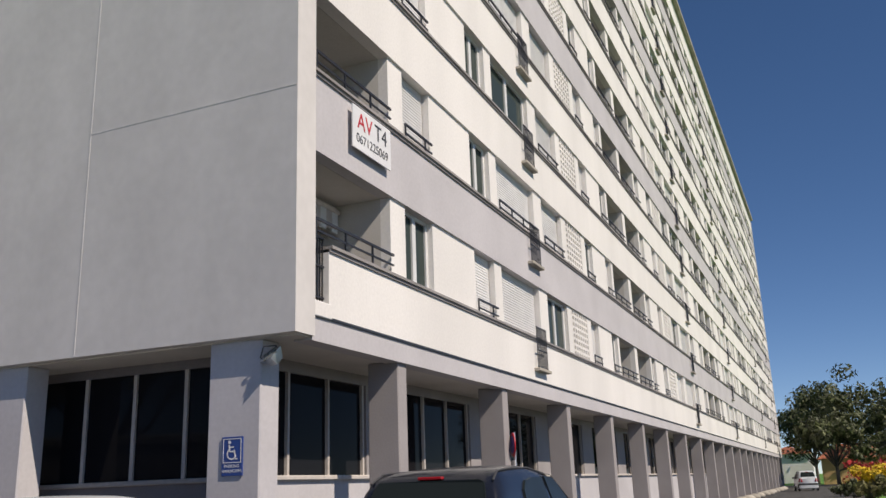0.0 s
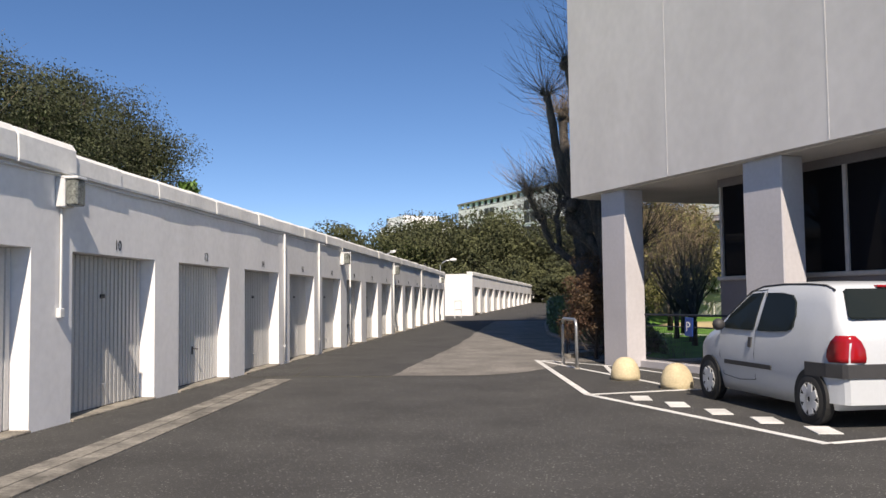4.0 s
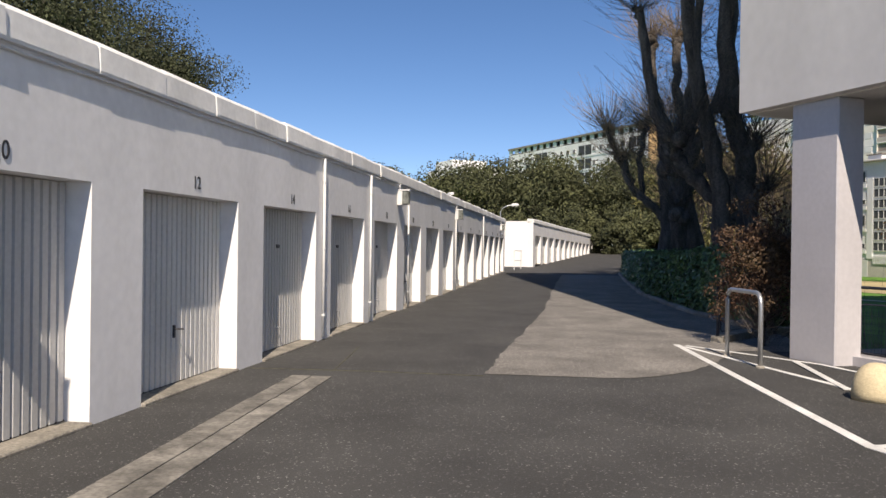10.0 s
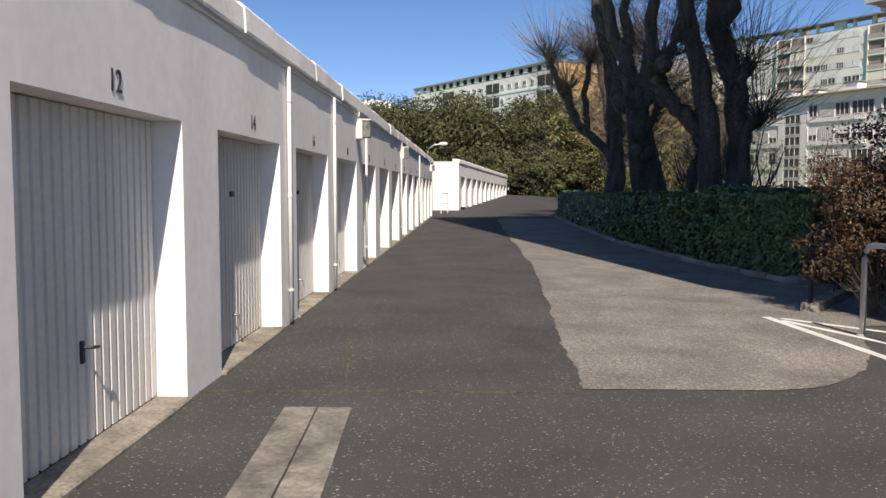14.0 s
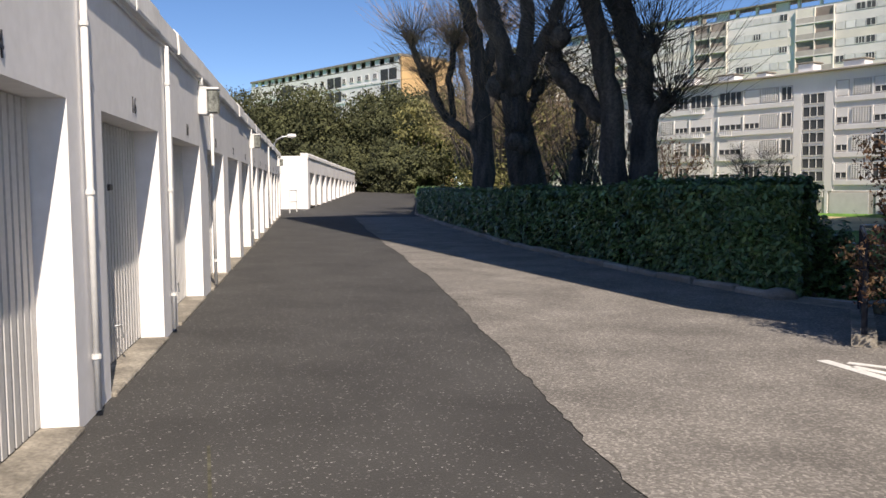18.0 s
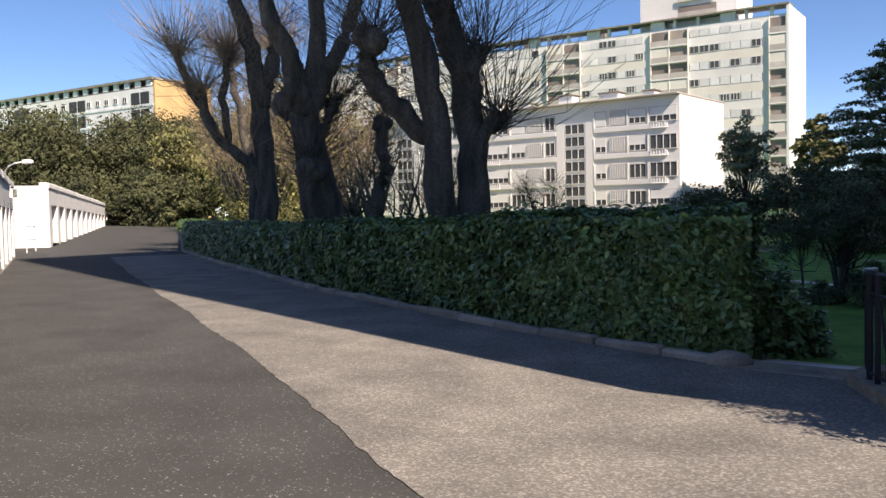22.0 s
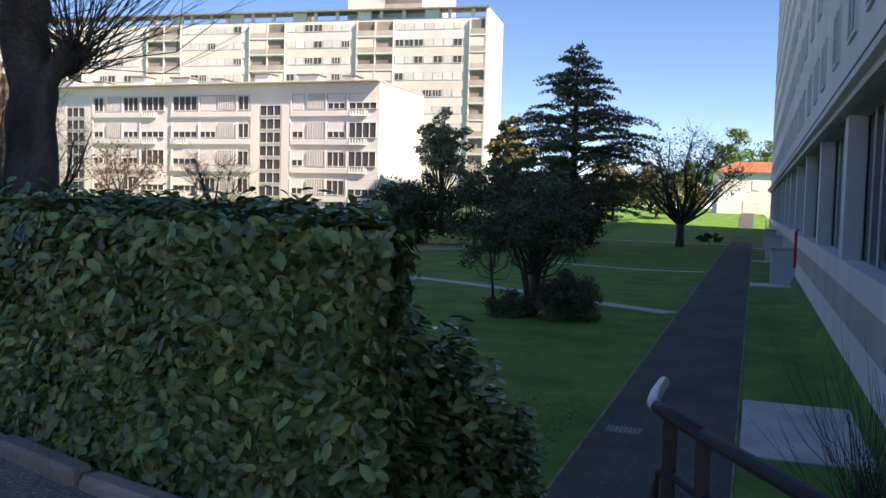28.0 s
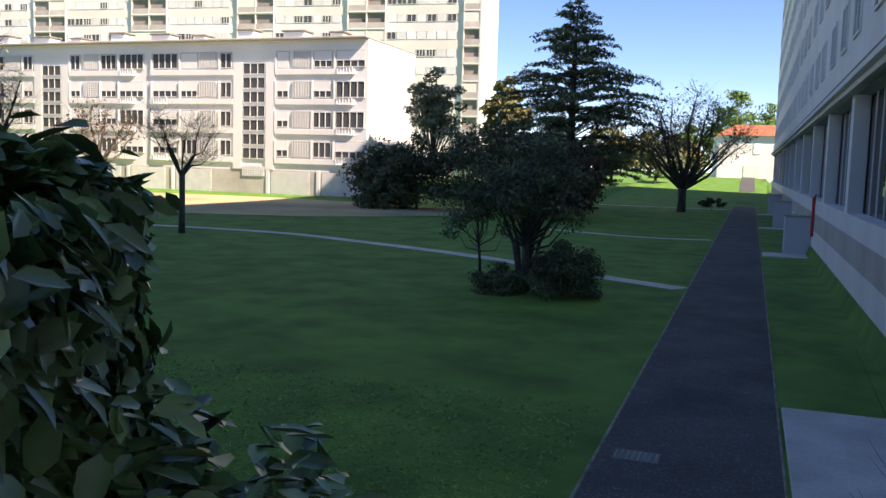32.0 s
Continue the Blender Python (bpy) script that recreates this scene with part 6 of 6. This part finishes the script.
for i, (x, y, r, h, mt) in enumerate([(8.5, 46, 1.6, 2.0, "flower_yellow"), (11.5, 44, 2.0, 2.1, "flower_yellow"), (8.5, 56, 1.8, 2.4, "flower_red"), (12, 58, 2.2, 2.6, "leaf_olive"), (7.2, 40, 1.4, 1.2, "leaf_dark"), (9, 38, 1.8, 1.4, "leaf_olive"), (14, 50, 2, 2.4, "leaf_dark")]):
    leafy("border_shrub", (x, y, 0), r, r, h, "flowering shrub in the border beside the forecourt", M[mt], 130 + i, 1500, 0.14, 0.05, 0.0, 30, 0, 0.4, "shrub")
rock = Kit().lathe([(0.1, -0.1), (0.5, 0.0), (0.55, 0.18), (0.35, 0.36), (0.1, 0.42)], 9).mesh("boulder", M["concrete"], True)
for i in range(14):
    b = new("boulder", rock)
    b.matrix_basis = pose(1.0, 34 + i * 4.6, 0, 0, 0, i * 47) @ Matrix.Diagonal((0.9, 0.7, 0.8, 1))
    tagged(b, "pale boulder edging the forecourt", "boulder", "forecourt boulders")

# ---- garden paths ----
k = Kit().prism([(-15.5, 5.9), (-13.53, 5.9), (-13.53, 97), (-15.5, 97)][::-1], LOW - 0.06, LOW + 0.012)
structure("path_main", k, M["path"], "dark asphalt garden path along the block")
k = Kit().soft(-15.54, 5.5, LOW - 0.05, -15.5, 97, LOW + 0.02, 0.008).soft(-13.53, 5.5, LOW - 0.05, -13.5, 97, LOW + 0.016, 0.008)
structure("path_edging", k, M["concrete_dirty"], "thin concrete edging along the path")


def garden_path(name, pts, width, mat="concrete_pale", label="narrow pale concrete garden path"):
    kk = Kit()
    for i in range(len(pts)):
        a, b = Vector(pts[max(i - 1, 0)]), Vector(pts[min(i + 1, len(pts) - 1)])
        d = (b - a).normalized()
        n = Vector((-d.y, d.x)) * width / 2
        p = Vector(pts[i])
        for q in (p + n, p - n):
            kk.v.append((q.x, q.y, ground_z(q.x, q.y) + 0.015))
        if i:
            kk.f.append((2 * i - 2, 2 * i - 1, 2 * i + 1, 2 * i))
    structure(name, kk, M[mat], label)


def curve_pts(pts, step=0.8):
    out = []
    for i in range(len(pts) - 1):
        p0, p1, p2, p3 = (Vector(pts[min(max(i + j, 0), len(pts) - 1)]) for j in (-1, 0, 1, 2))
        n = max(2, int((p2 - p1).length / step))
        for j in range(n):
            u = j / n
            out.append((0.5 * (2 * p1 + (p2 - p0) * u + (2 * p0 - 5 * p1 + 4 * p2 - p3) * u * u + (3 * p1 - p0 - 3 * p2 + p3) * u ** 3))[:])
    return out + [pts[-1]]


garden_path("path_cross_1", curve_pts([(-15.7, 26.9), (-18.2, 28.4), (-23.0, 31.6), (-28.5, 34.2), (-34.4, 36.1), (-44, 35.5), (-58, 33)]), 0.75)
garden_path("path_cross_2", curve_pts([(-15.7, 45.5), (-19, 45.0), (-24, 47)]), 0.6)
garden_path("path_end", [(-14.515, 97 + 3 * j) for j in range(23)], 1.97, "path", "dark asphalt path climbing to the house")
garden_path("path_cross_3", [(-15.7, 82), (-20, 82), (-27, 82)], 0.7)
# trodden sandy field before the white building
k = Kit()
out = []
for i in range(36):
    a = 2 * math.pi * i / 36
    out.append((-56 + 24 * math.cos(a) * (1 + 0.07 * math.sin(3 * a)), 54.0 + 12.2 * math.sin(a) * (1 + 0.1 * math.sin(2 * a + 1))))
cx, cy = -56, 54.0
k.v = [(cx, cy, ground_z(cx, cy) + 0.03)]
for f in (0.25, 0.5, 0.75, 1.0):
    k.v += [(cx + (x - cx) * f, cy + (y - cy) * f, ground_z(cx + (x - cx) * f, cy + (y - cy) * f) + 0.03) for x, y in out]
for i in range(36):
    j = (i + 1) % 36
    k.f.append((0, 1 + i, 1 + j))
    for r in range(3):
        a, b = 1 + 36 * r, 1 + 36 * (r + 1)
        k.f.append((a + i, b + i, b + j, a + j))
structure("field", k, M["dry_grass"], "trodden sandy play field before the building")
bench = thing("bench", pose(-44, 39.8, ground_z(-44, 39.8), 0, 0, 20), "dark wooden garden bench on the lawn", "bench")
part("seat", Kit().soft(-0.9, -0.25, 0.4, 0.9, 0.25, 0.47, 0.02), M["bark"], bench)
part("backrest", Kit().soft(-0.9, 0.22, 0.5, 0.9, 0.3, 0.95, 0.02), M["bark"], bench)
for x in (-0.75, 0.75):
    part("leg", Kit().soft(x - 0.06, -0.2, -0.05, x + 0.06, 0.2, 0.4, 0.02), M["concrete"], bench)
# slabs, drains and service boxes along the garden front
for y0, y1 in ((11.4, 14.97), (38.6, 40.3), (57, 58.2), (75, 76.2)):
    structure("slab_1" if y0 < 12 else "slab_2", Kit().soft(-13.46, y0, LOW - 0.1, -11.6, y1, LOW + 0.03, 0.015), M["concrete_pale"], "pale concrete slab between path and wall")
for y0 in (40.2, 58.5, 76.5):
    bxx = thing("service_box", pose(-12.15, y0 + 0.6, LOW), "lilac painted service box against the garden wall", "box", "service boxes")
    part("body", Kit().soft(-0.5, -0.6, 0, 0.52, 0.6, 1.55, 0.03), M["lilac"], bxx)
    part("lid", Kit().soft(-0.55, -0.65, 1.55, 0.52, 0.65, 1.62, 0.02), M["concrete"], bxx)
pipe = thing("red_pipe", pose(-11.75, 38.2, LOW), "red dry riser pipe on the garden wall", "pipe")
part("pipe", Kit().tube([(0, 0, 0.9), (0, 0, 2.4), (0.08, 0, 2.5)], 0.06, 8), M["red"], pipe)
grate = thing("drain_grate", pose(-15.08, 12.05, LOW + 0.012), "small slotted drain grate in the path", "grate")
part("frame", Kit().soft(-0.26, -0.19, -0.03, 0.26, 0.19, 0.004, 0.004), M["dark_frame"], grate)
for i in range(8):
    part("bar", Kit().soft(-0.24 + 0.065 * i, -0.15, 0.0, -0.215 + 0.065 * i, 0.15, 0.010, 0.004), M["kerb"], grate)

# grass blades near the stairs
rng = np.random.default_rng(5)
kk = Kit()
for _ in range(42000):
    y = 5.0 + 9 * rng.random() ** 1.3
    x = -15.8 - rng.random() * (6 + y * 0.9) if rng.random() < 0.86 else -13.4 + 1.7 * rng.random()
    if x > -13.4 and (y < 15.1 or y > 38):
        continue
    z = ground_z(x, y)
    if z > LOW + 0.3 and x < -13.4:
        continue
    h = rng.uniform(0.012, 0.036)
    a = rng.uniform(0, 6.28)
    w = 0.006 + 0.0006 * y
    dx, dy = math.cos(a) * w, math.sin(a) * w
    b = len(kk.v)
    kk.v += [(x - dx, y - dy, z), (x + dx, y + dy, z), (x + rng.normal(0, 0.06), y + rng.normal(0, 0.06), z + h)]
    kk.f.append((b, b + 1, b + 2))
M["blade"] = material("grass_blade", (0.16, 0.36, 0.04), 0.6, 0.2, 1.0, 0.0, 10, island=0.35)
tagged(part("grass_blades", kk, M["blade"]), "short mown grass blades on the lawn", "grass", "", "stuff")

# ---- white apartment building ----
def grid_kit(xs, zs, solid, y0, y1):
    """One connected plate with openings: cells of a grid that are solid, with thickness."""
    kk, at = Kit(), {}

    def vert(i, j, y):
        if (i, j, y) not in at:
            at[i, j, y] = len(kk.v)
            kk.v.append((xs[i], y, zs[j]))
        return at[i, j, y]

    nx, nz = len(xs) - 1, len(zs) - 1
    full = lambda i, j: 0 <= i < nx and 0 <= j < nz and solid(i, j)
    for i in range(nx):
        for j in range(nz):
            if not solid(i, j):
                continue
            kk.f.append((vert(i, j, y0), vert(i + 1, j, y0), vert(i + 1, j + 1, y0), vert(i, j + 1, y0)))
            kk.f.append((vert(i, j, y1), vert(i, j + 1, y1), vert(i + 1, j + 1, y1), vert(i + 1, j, y1)))
            for di, dj, a, b in ((-1, 0, (i, j + 1), (i, j)), (1, 0, (i + 1, j), (i + 1, j + 1)), (0, -1, (i, j), (i + 1, j)), (0, 1, (i + 1, j + 1), (i, j + 1))):
                if not full(i + di, j + dj):
                    kk.f.append((vert(*b, y0), vert(*a, y0), vert(*a, y1), vert(*b, y1)))
    return kk


def panes(w, h, n, bar=0.07):
    xs = []
    for i in range(n + 1):
        c = w * i / n
        xs += [max(0, c - bar / 2), min(w, c + bar / 2)]
    f = grid_kit(xs, [0, bar, h - bar, h], lambda i, j: i % 2 == 0 or j != 1, -0.08, 0.03)
    g = Kit().box(0.03, -0.03, 0.04, w - 0.03, 0.0, h - 0.04)
    return f.mesh("window", M["white_frame"]), g.mesh("pane", M["glass_far"])


def front_lattice(w, h, n=7, m=7, bar=0.09):
    xs, zs = [], []
    for i in range(n + 1):
        c = w * i / n
        xs += [max(0, c - bar / 2), min(w, c + bar / 2)]
    for i in range(m + 1):
        c = h * i / m
        zs += [max(0, c - bar / 2), min(h, c + bar / 2)]
    return grid_kit(xs, zs, lambda i, j: i % 2 == 0 or j % 2 == 0, -0.1, 0.0).mesh("lattice", M["white_block"])


wb = thing("white_apartment_building", pose(-44.62, 69.3, -0.98), "white four storey apartment building with garages below", "building")
part("wall", Kit().box(-66, 0, -1, 0, 10.6, 12.75), M["white_block"], wb)
part("plinth", Kit().box(-66, -0.04, -1.0, 0.0, 0.0, 1.63), M["parapet"], wb, "grey garage level")
part("roof_edge", Kit().soft(-66.3, -0.6, 12.75, 0.05, 10.7, 12.93, 0.04), M["parapet"], wb)
CELLS = [("A", 2.3, 3.4), ("L", 3.84, 5.6), ("B", 5.85, 7.55), ("C", 7.95, 10.6)]
wS, wL = panes(2.2, 1.0, 3), front_lattice(1.76, 1.35)
wLs = front_lattice(2.2, 0.9, 9, 5)
wins = {"A": panes(1.1, 1.35, 2), "B": panes(1.7, 1.35, 3), "C": panes(2.65, 1.4, 4), "D": panes(1.2, 1.9, 2)}
half = {k: panes(w, 0.62, n) for k, w, n in (("A", 1.1, 2), ("B", 1.7, 3), ("C", 2.65, 4))}
shm = {k: Kit().box(0, -0.05, 0, w, 0.0, 0.75).mesh("shutter", M["white_block"]) for k, w in (("A", 1.1), ("B", 1.7), ("C", 2.65))}
shf = {k: Kit().box(0, -0.05, 0, w, 0.0, 1.35).mesh("shutter", M["white_block"]) for k, w in (("A", 1.1), ("B", 1.7), ("C", 2.65))}
rev = {k: Kit().box(-0.05, -0.012, -0.05, w + 0.05, 0.0, 1.42).mesh("opening", M["parapet"]) for k, w in (("A", 1.1), ("B", 1.7), ("C", 2.65), ("L", 1.76))}
# dark sheet painted as the shade behind a lattice
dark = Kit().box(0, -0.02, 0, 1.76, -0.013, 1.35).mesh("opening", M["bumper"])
bal = grid_kit([0, 0.05, 0.28, 0.33, 0.56, 0.61, 0.84, 0.89, 1.12, 1.17, 1.4, 1.45], [0, 0.06, 0.5, 0.55], lambda i, j: i % 2 == 0 or j != 1, -0.2, -0.14).mesh("balcony_rail", M["white_frame"])
rng = np.random.default_rng(17)
for c in (-10.85, -33.1, -55.35):
    for i in range(7):
        o = piece("stair_window", wS[0], wb, pose(c - 1.1, -0.03, 9.87 - i * 1.222))
        piece("pane", wS[1], o, pose(0, 0, 0))
    part("stair_pier", Kit().box(c - 2.05, -0.12, 1.65, c - 1.2, 0.0, 10.95), M["white_block"], wb)
    part("stair_pier", Kit().box(c + 1.2, -0.12, 1.65, c + 2.05, 0.0, 10.9), M["white_block"], wb)
    piece("lattice", wLs, wb, pose(c - 1.1, -0.03, 1.05))
    for fl in range(4):
        z = 2.8 + fl * 2.54
        for side in (1, -1):
            part("balcony_band", Kit().soft(c + 2.1 if side > 0 else c - 10.9, -0.15, z - 0.6, c + 9.7 if side > 0 else c - 2.1, 0.0, z - 0.14, 0.02), M["white_block"], wb)
            for kind, a, b in CELLS:
                w = b - a
                x = c + a if side > 0 else c - b
                if x + w > 0.1 or x < -65.5:
                    continue
                o = piece("opening", rev[kind], wb, pose(x, 0, z))
                if kind == "L":
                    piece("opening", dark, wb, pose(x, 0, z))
                    piece("lattice", wL, wb, pose(x, -0.02, z))
                    continue
                r = rng.random()
                if r < 0.40:
                    o = piece("window", wins[kind][0], wb, pose(x, -0.02, z))
                    piece("pane", wins[kind][1], o, pose(0, 0, 0))
                elif r < 0.86:
                    o = piece("window", half[kind][0], wb, pose(x, -0.02, z))
                    piece("pane", half[kind][1], o, pose(0, 0, 0))
                    piece("shutter", shm[kind], o, pose(0, 0.012, 0.62))
                else:
                    piece("shutter", shf[kind], wb, pose(x, -0.02, z))
                if kind == "C" and rng.random() < 0.7:
                    g = piece("balcony_rail", bal, wb, pose(x + 0.1, 0, z - 0.5))
                    part("balcony_slab", Kit().soft(0, -0.24, -0.12, 1.5, 0.0, 0.0, 0.02), M["white_block"], g)
                part("fin", Kit().box(x - 0.22, -0.15, z - 0.14, x - 0.08, -0.002, z + 1.42), M["white_block"], wb)
bay = Kit().box(0, -0.07, -0.6, 3.75, -0.042, 1.5).mesh("garage_opening", M["shutter"])
for i in range(13):
    x = -63.5 + i * 4.95
    if min(abs(x + 1.9 - c) for c in (-10.85, -33.1, -55.35)) > 2.2:
        piece("garage_opening", bay, wb, pose(x, 0, 0))
        part("garage_pillar", Kit().box(x - 0.5, -0.12, -1.0, x - 0.2, -0.04, 1.63), M["white_block"], wb)
for i in range(13):
    x = -62 + i * 4.75
    w = 1.2 + 0.9 * ((i * 7) % 3) / 2
    ch = part("chimney", Kit().soft(x, 3, 12.9, x + w, 4.4, 13.75 + 0.2 * ((i * 5) % 3), 0.04), M["white_block"], wb)
    part("chimney_cap", Kit().soft(x - 0.15, 2.85, 13.75 + 0.2 * ((i * 5) % 3), x + w + 0.15, 4.55, 13.9 + 0.2 * ((i * 5) % 3), 0.04), M["concrete_dirty"], ch)

# ---- tower slab behind ----
tw = thing("tower_block", pose(-55.1, 135, -3.0, 0, 0, 5.4), "tall cream apartment slab with rows of windows", "building")
part("wall", Kit().box(-118, 0, 0, 0, 12, 34.4), M["tower"], tw)
part("end_wall", Kit().box(-0.3, -0.5, 0, 0.1, 12.1, 35.7), M["white_block"], tw, "plain white end wall")
ph = part("penthouse", Kit().box(-24.9, 2, 34.4, -8.5, 12, 44), M["tower"], tw)
LOGS = [(-2.95, -0.35), (-22.3, -15.9), (-41.9, -35.3), (-61.9, -55.2), (-81.6, -75.2), (-103.0, -96.5)]
tw1, tw2, tw3 = panes(1.45, 1.2, 2), panes(1.45, 1.2, 3, 0.1), panes(2.3, 1.2, 4)
tsh = Kit().soft(0, -0.06, 0, 1.5, 0.0, 1.2, 0.02).mesh("shutter", M["shutter"])
# flat brown sheet painted as the shaded inside of a loggia
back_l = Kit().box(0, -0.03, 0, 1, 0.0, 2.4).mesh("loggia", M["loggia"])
par_l = Kit().box(0, -0.45, 0, 1, -0.37, 0.92).mesh("parapet", M["parapet"])
flo_l = Kit().box(0, -0.5, -0.22, 1, -0.001, 0).mesh("loggia_floor", M["tower"])
cur_l = Kit().box(0, -0.3, 0, 1, -0.25, 1.6).mesh("awning", M["band_cream"])
rng = np.random.default_rng(19)
for fl in range(11):
    z = 31.55 - fl * 2.746
    part("band", Kit().box(-118, -0.10, z - 0.55, -0.3, -0.002, z + 0.82), M["band_cream" if fl % 2 else "tower"], tw)
    for a, b in LOGS:
        for x0, x1 in (((a, b),) if b - a < 4 else ((a, (a + b) / 2 - 0.08), ((a + b) / 2 + 0.08, b))):
            sc = Matrix.Diagonal((x1 - x0, 1, 1, 1))
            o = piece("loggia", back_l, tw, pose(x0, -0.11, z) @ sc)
            piece("parapet", par_l, tw, pose(x0, 0, z) @ sc)
            piece("loggia_floor", flo_l, tw, pose(x0, 0, z) @ sc)
            if rng.random() < 0.18:
                piece("awning", cur_l, tw, pose(x0, -0.1, z + 0.8) @ sc)
        for x in ((a, (a + b) / 2, b) if b - a > 4 else (a, b)):
            part("divider", Kit().box(x - 0.08, -0.47, z - 0.2, x + 0.08, -0.12, z + 2.52), M["band_cream"], tw)
    for (a, b), (c, d) in zip(LOGS, LOGS[1:]):
        x = d + 0.25
        while x < a - 1.6:
            r = rng.random()
            if r < 0.34 and fl < 8:
                q = tw1 if r < 0.2 else tw2
                o = piece("window", q[0], tw, pose(x, -0.09, z + 0.98))
                piece("pane", q[1], o, pose(0, 0, 0))
            else:
                piece("shutter", tsh, tw, pose(x, -0.05, z + 0.98))
            x += 1.66
part("roof_slab", Kit().box(-118, -0.6, 35.75, 0.1, 3.0, 36.0), M["concrete_dirty"], tw)
for i in range(30):
    x = -116 + i * 3.9
    part("roof_post", Kit().box(x, 0.1, 34.4, x + (0.5 if i % 3 else 2.4), 0.5, 35.75), M["tower"], tw)
for i in range(7):
    part("chimney", Kit().box(-110 + i * 15.3, 4, 34.4, -108.8 + i * 15.3, 5.2, 37.1), M["concrete_dirty"], tw)
for z in (36.3, 38.9, 41.5):
    # penthouse loggias use the same sheets in the recess shade colour
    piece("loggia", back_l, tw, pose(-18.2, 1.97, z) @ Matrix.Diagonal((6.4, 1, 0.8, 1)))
    part("parapet", Kit().box(-18.2, 1.6, z, -11.8, 1.7, z + 0.9), M["parapet"], tw)

# ---- far slab on the rise ----
fb = thing("far_apartment_slab", pose(-193.0, 72, -1.2, 0, 0, 5.2), "long white apartment slab on the rise", "building")
part("wall", Kit().box(0, 0, 0, 54, 12, 24.4), M["white_block"], fb)
part("end_wall", Kit().box(54, 0, 0, 54.4, 12, 25.4), M["ochre"], fb, "ochre painted end wall")
part("roof_screen", Kit().box(0, 0.4, 24.4, 54, 11, 24.8).box(0, -0.3, 25.6, 54, 11, 26.0), M["concrete_dirty"], fb)
for i in range(19):
    part("roof_post", Kit().box(i * 2.9, 0.0, 24.6, i * 2.9 + 1.3, 0.3, 25.6), M["white_block"], fb)
rng = np.random.default_rng(23)
for fl in range(5):
    z = 21.8 - fl * 2.8
    part("floor_band", Kit().box(0, -0.1, z - 0.5, 54, 0, z - 0.15), M["white_block"], fb)
    for j in range(21):
        x = 1 + j * 2.5
        if j % 7 in (5, 6):
            # flat dark sheet painted as the shade of a recessed balcony
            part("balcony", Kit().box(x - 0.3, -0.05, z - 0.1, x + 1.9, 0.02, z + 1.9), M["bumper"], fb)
        elif rng.random() < 0.75:
            o = piece("window", tw1[0], fb, pose(x, -0.04, z + 0.45) @ Matrix.Diagonal((0.75, 1, 0.8, 1)))
            piece("pane", tw1[1], o, pose(0, 0, 0))
fb2 = thing("far_white_building", pose(-226, 62, 0, 0, 0, 5), "lower white building beside the far slab", "building")
part("wall", Kit().soft(0, 0, 0, 22, 12, 21.5, 0.05).soft(3, 1, 21.5, 14, 11, 23.8, 0.05), M["white_block"], fb2)
part("window_row", Kit().box(12, -0.06, 17.8, 20, 0, 19.4), M["bumper"], fb2)
# low white houses seen over the garages
for i, (x, y, w, h) in enumerate([(-236, 48, 18, 15), (-250, 34, 14, 14.5), (-262, 52, 20, 16)]):
    fh = thing("far_white_house", pose(x, y, 0), "distant white house over the garages", "house")
    part("wall", Kit().soft(0, 0, 0, w, 10, h, 0.1), M["white_block"], fh)
    part("roof", Kit().soft(-0.5, -0.5, h, w + 0.5, 10.5, h + 0.7, 0.2), M["concrete"], fh)
# house with a tiled roof at the end of the path
hs = thing("tiled_house", pose(-20.0, 166, -0.25, 0, 0, 8), "cream house with a red tiled roof", "house")
part("wall", Kit().box(0, 0, 0, 15, 9, 8.6), M["white_block"], hs)
k = Kit()
v = [(-0.6, -0.6, 8.5), (15.6, -0.6, 8.5), (15.6, 9.6, 8.5), (-0.6, 9.6, 8.5), (3.5, 4.5, 10.6), (11.5, 4.5, 10.6)]
k.add(v, [(0, 1, 5, 4), (1, 2, 5), (2, 3, 4, 5), (3, 0, 4), (3, 2, 1, 0)])
part("roof", k, M["tile_roof"], hs)
for x, z, w, h in ((2.0, 5.2, 1.3, 1.8), (6.0, 5.2, 1.3, 1.8), (4.5, 0.4, 3.0, 2.8), (9.5, 5.2, 1.3, 1.8)):
    part("window", Kit().soft(x, -0.08, z, x + w, 0.02, z + h, 0.03), M["shutter"], hs)
hs2 = thing("tiled_annex", pose(-5.4, 162, 0.0), "low annex with a red tiled roof", "house")
part("wall", Kit().box(0, 0, 0, 8, 8, 5.2), M["tower"], hs2)
part("roof", Kit().add([(-0.5, -0.5, 5.1), (8.5, -0.5, 5.1), (8.5, 8.5, 5.1), (-0.5, 8.5, 5.1), (4, 4, 6.6)], [(0, 1, 4), (1, 2, 4), (2, 3, 4), (3, 0, 4), (3, 2, 1, 0)]), M["tile_roof"], hs2)
# dark panel painted as the shade inside the arch
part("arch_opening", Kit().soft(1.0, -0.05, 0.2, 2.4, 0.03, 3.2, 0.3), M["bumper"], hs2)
rh = thing("forecourt_house", pose(4.5, 128, 0), "low ochre house with a tiled roof", "house")
part("wall", Kit().box(0, 0, 0, 9, 8, 3.6), M["ochre"], rh)
part("roof", Kit().add([(-0.5, -0.5, 3.5), (9.5, -0.5, 3.5), (9.5, 8.5, 3.5), (-0.5, 8.5, 3.5), (2, 4, 5.6), (7, 4, 5.6)], [(0, 1, 5, 4), (1, 2, 5), (2, 3, 4, 5), (3, 0, 4), (3, 2, 1, 0)]), M["tile_roof"], rh)
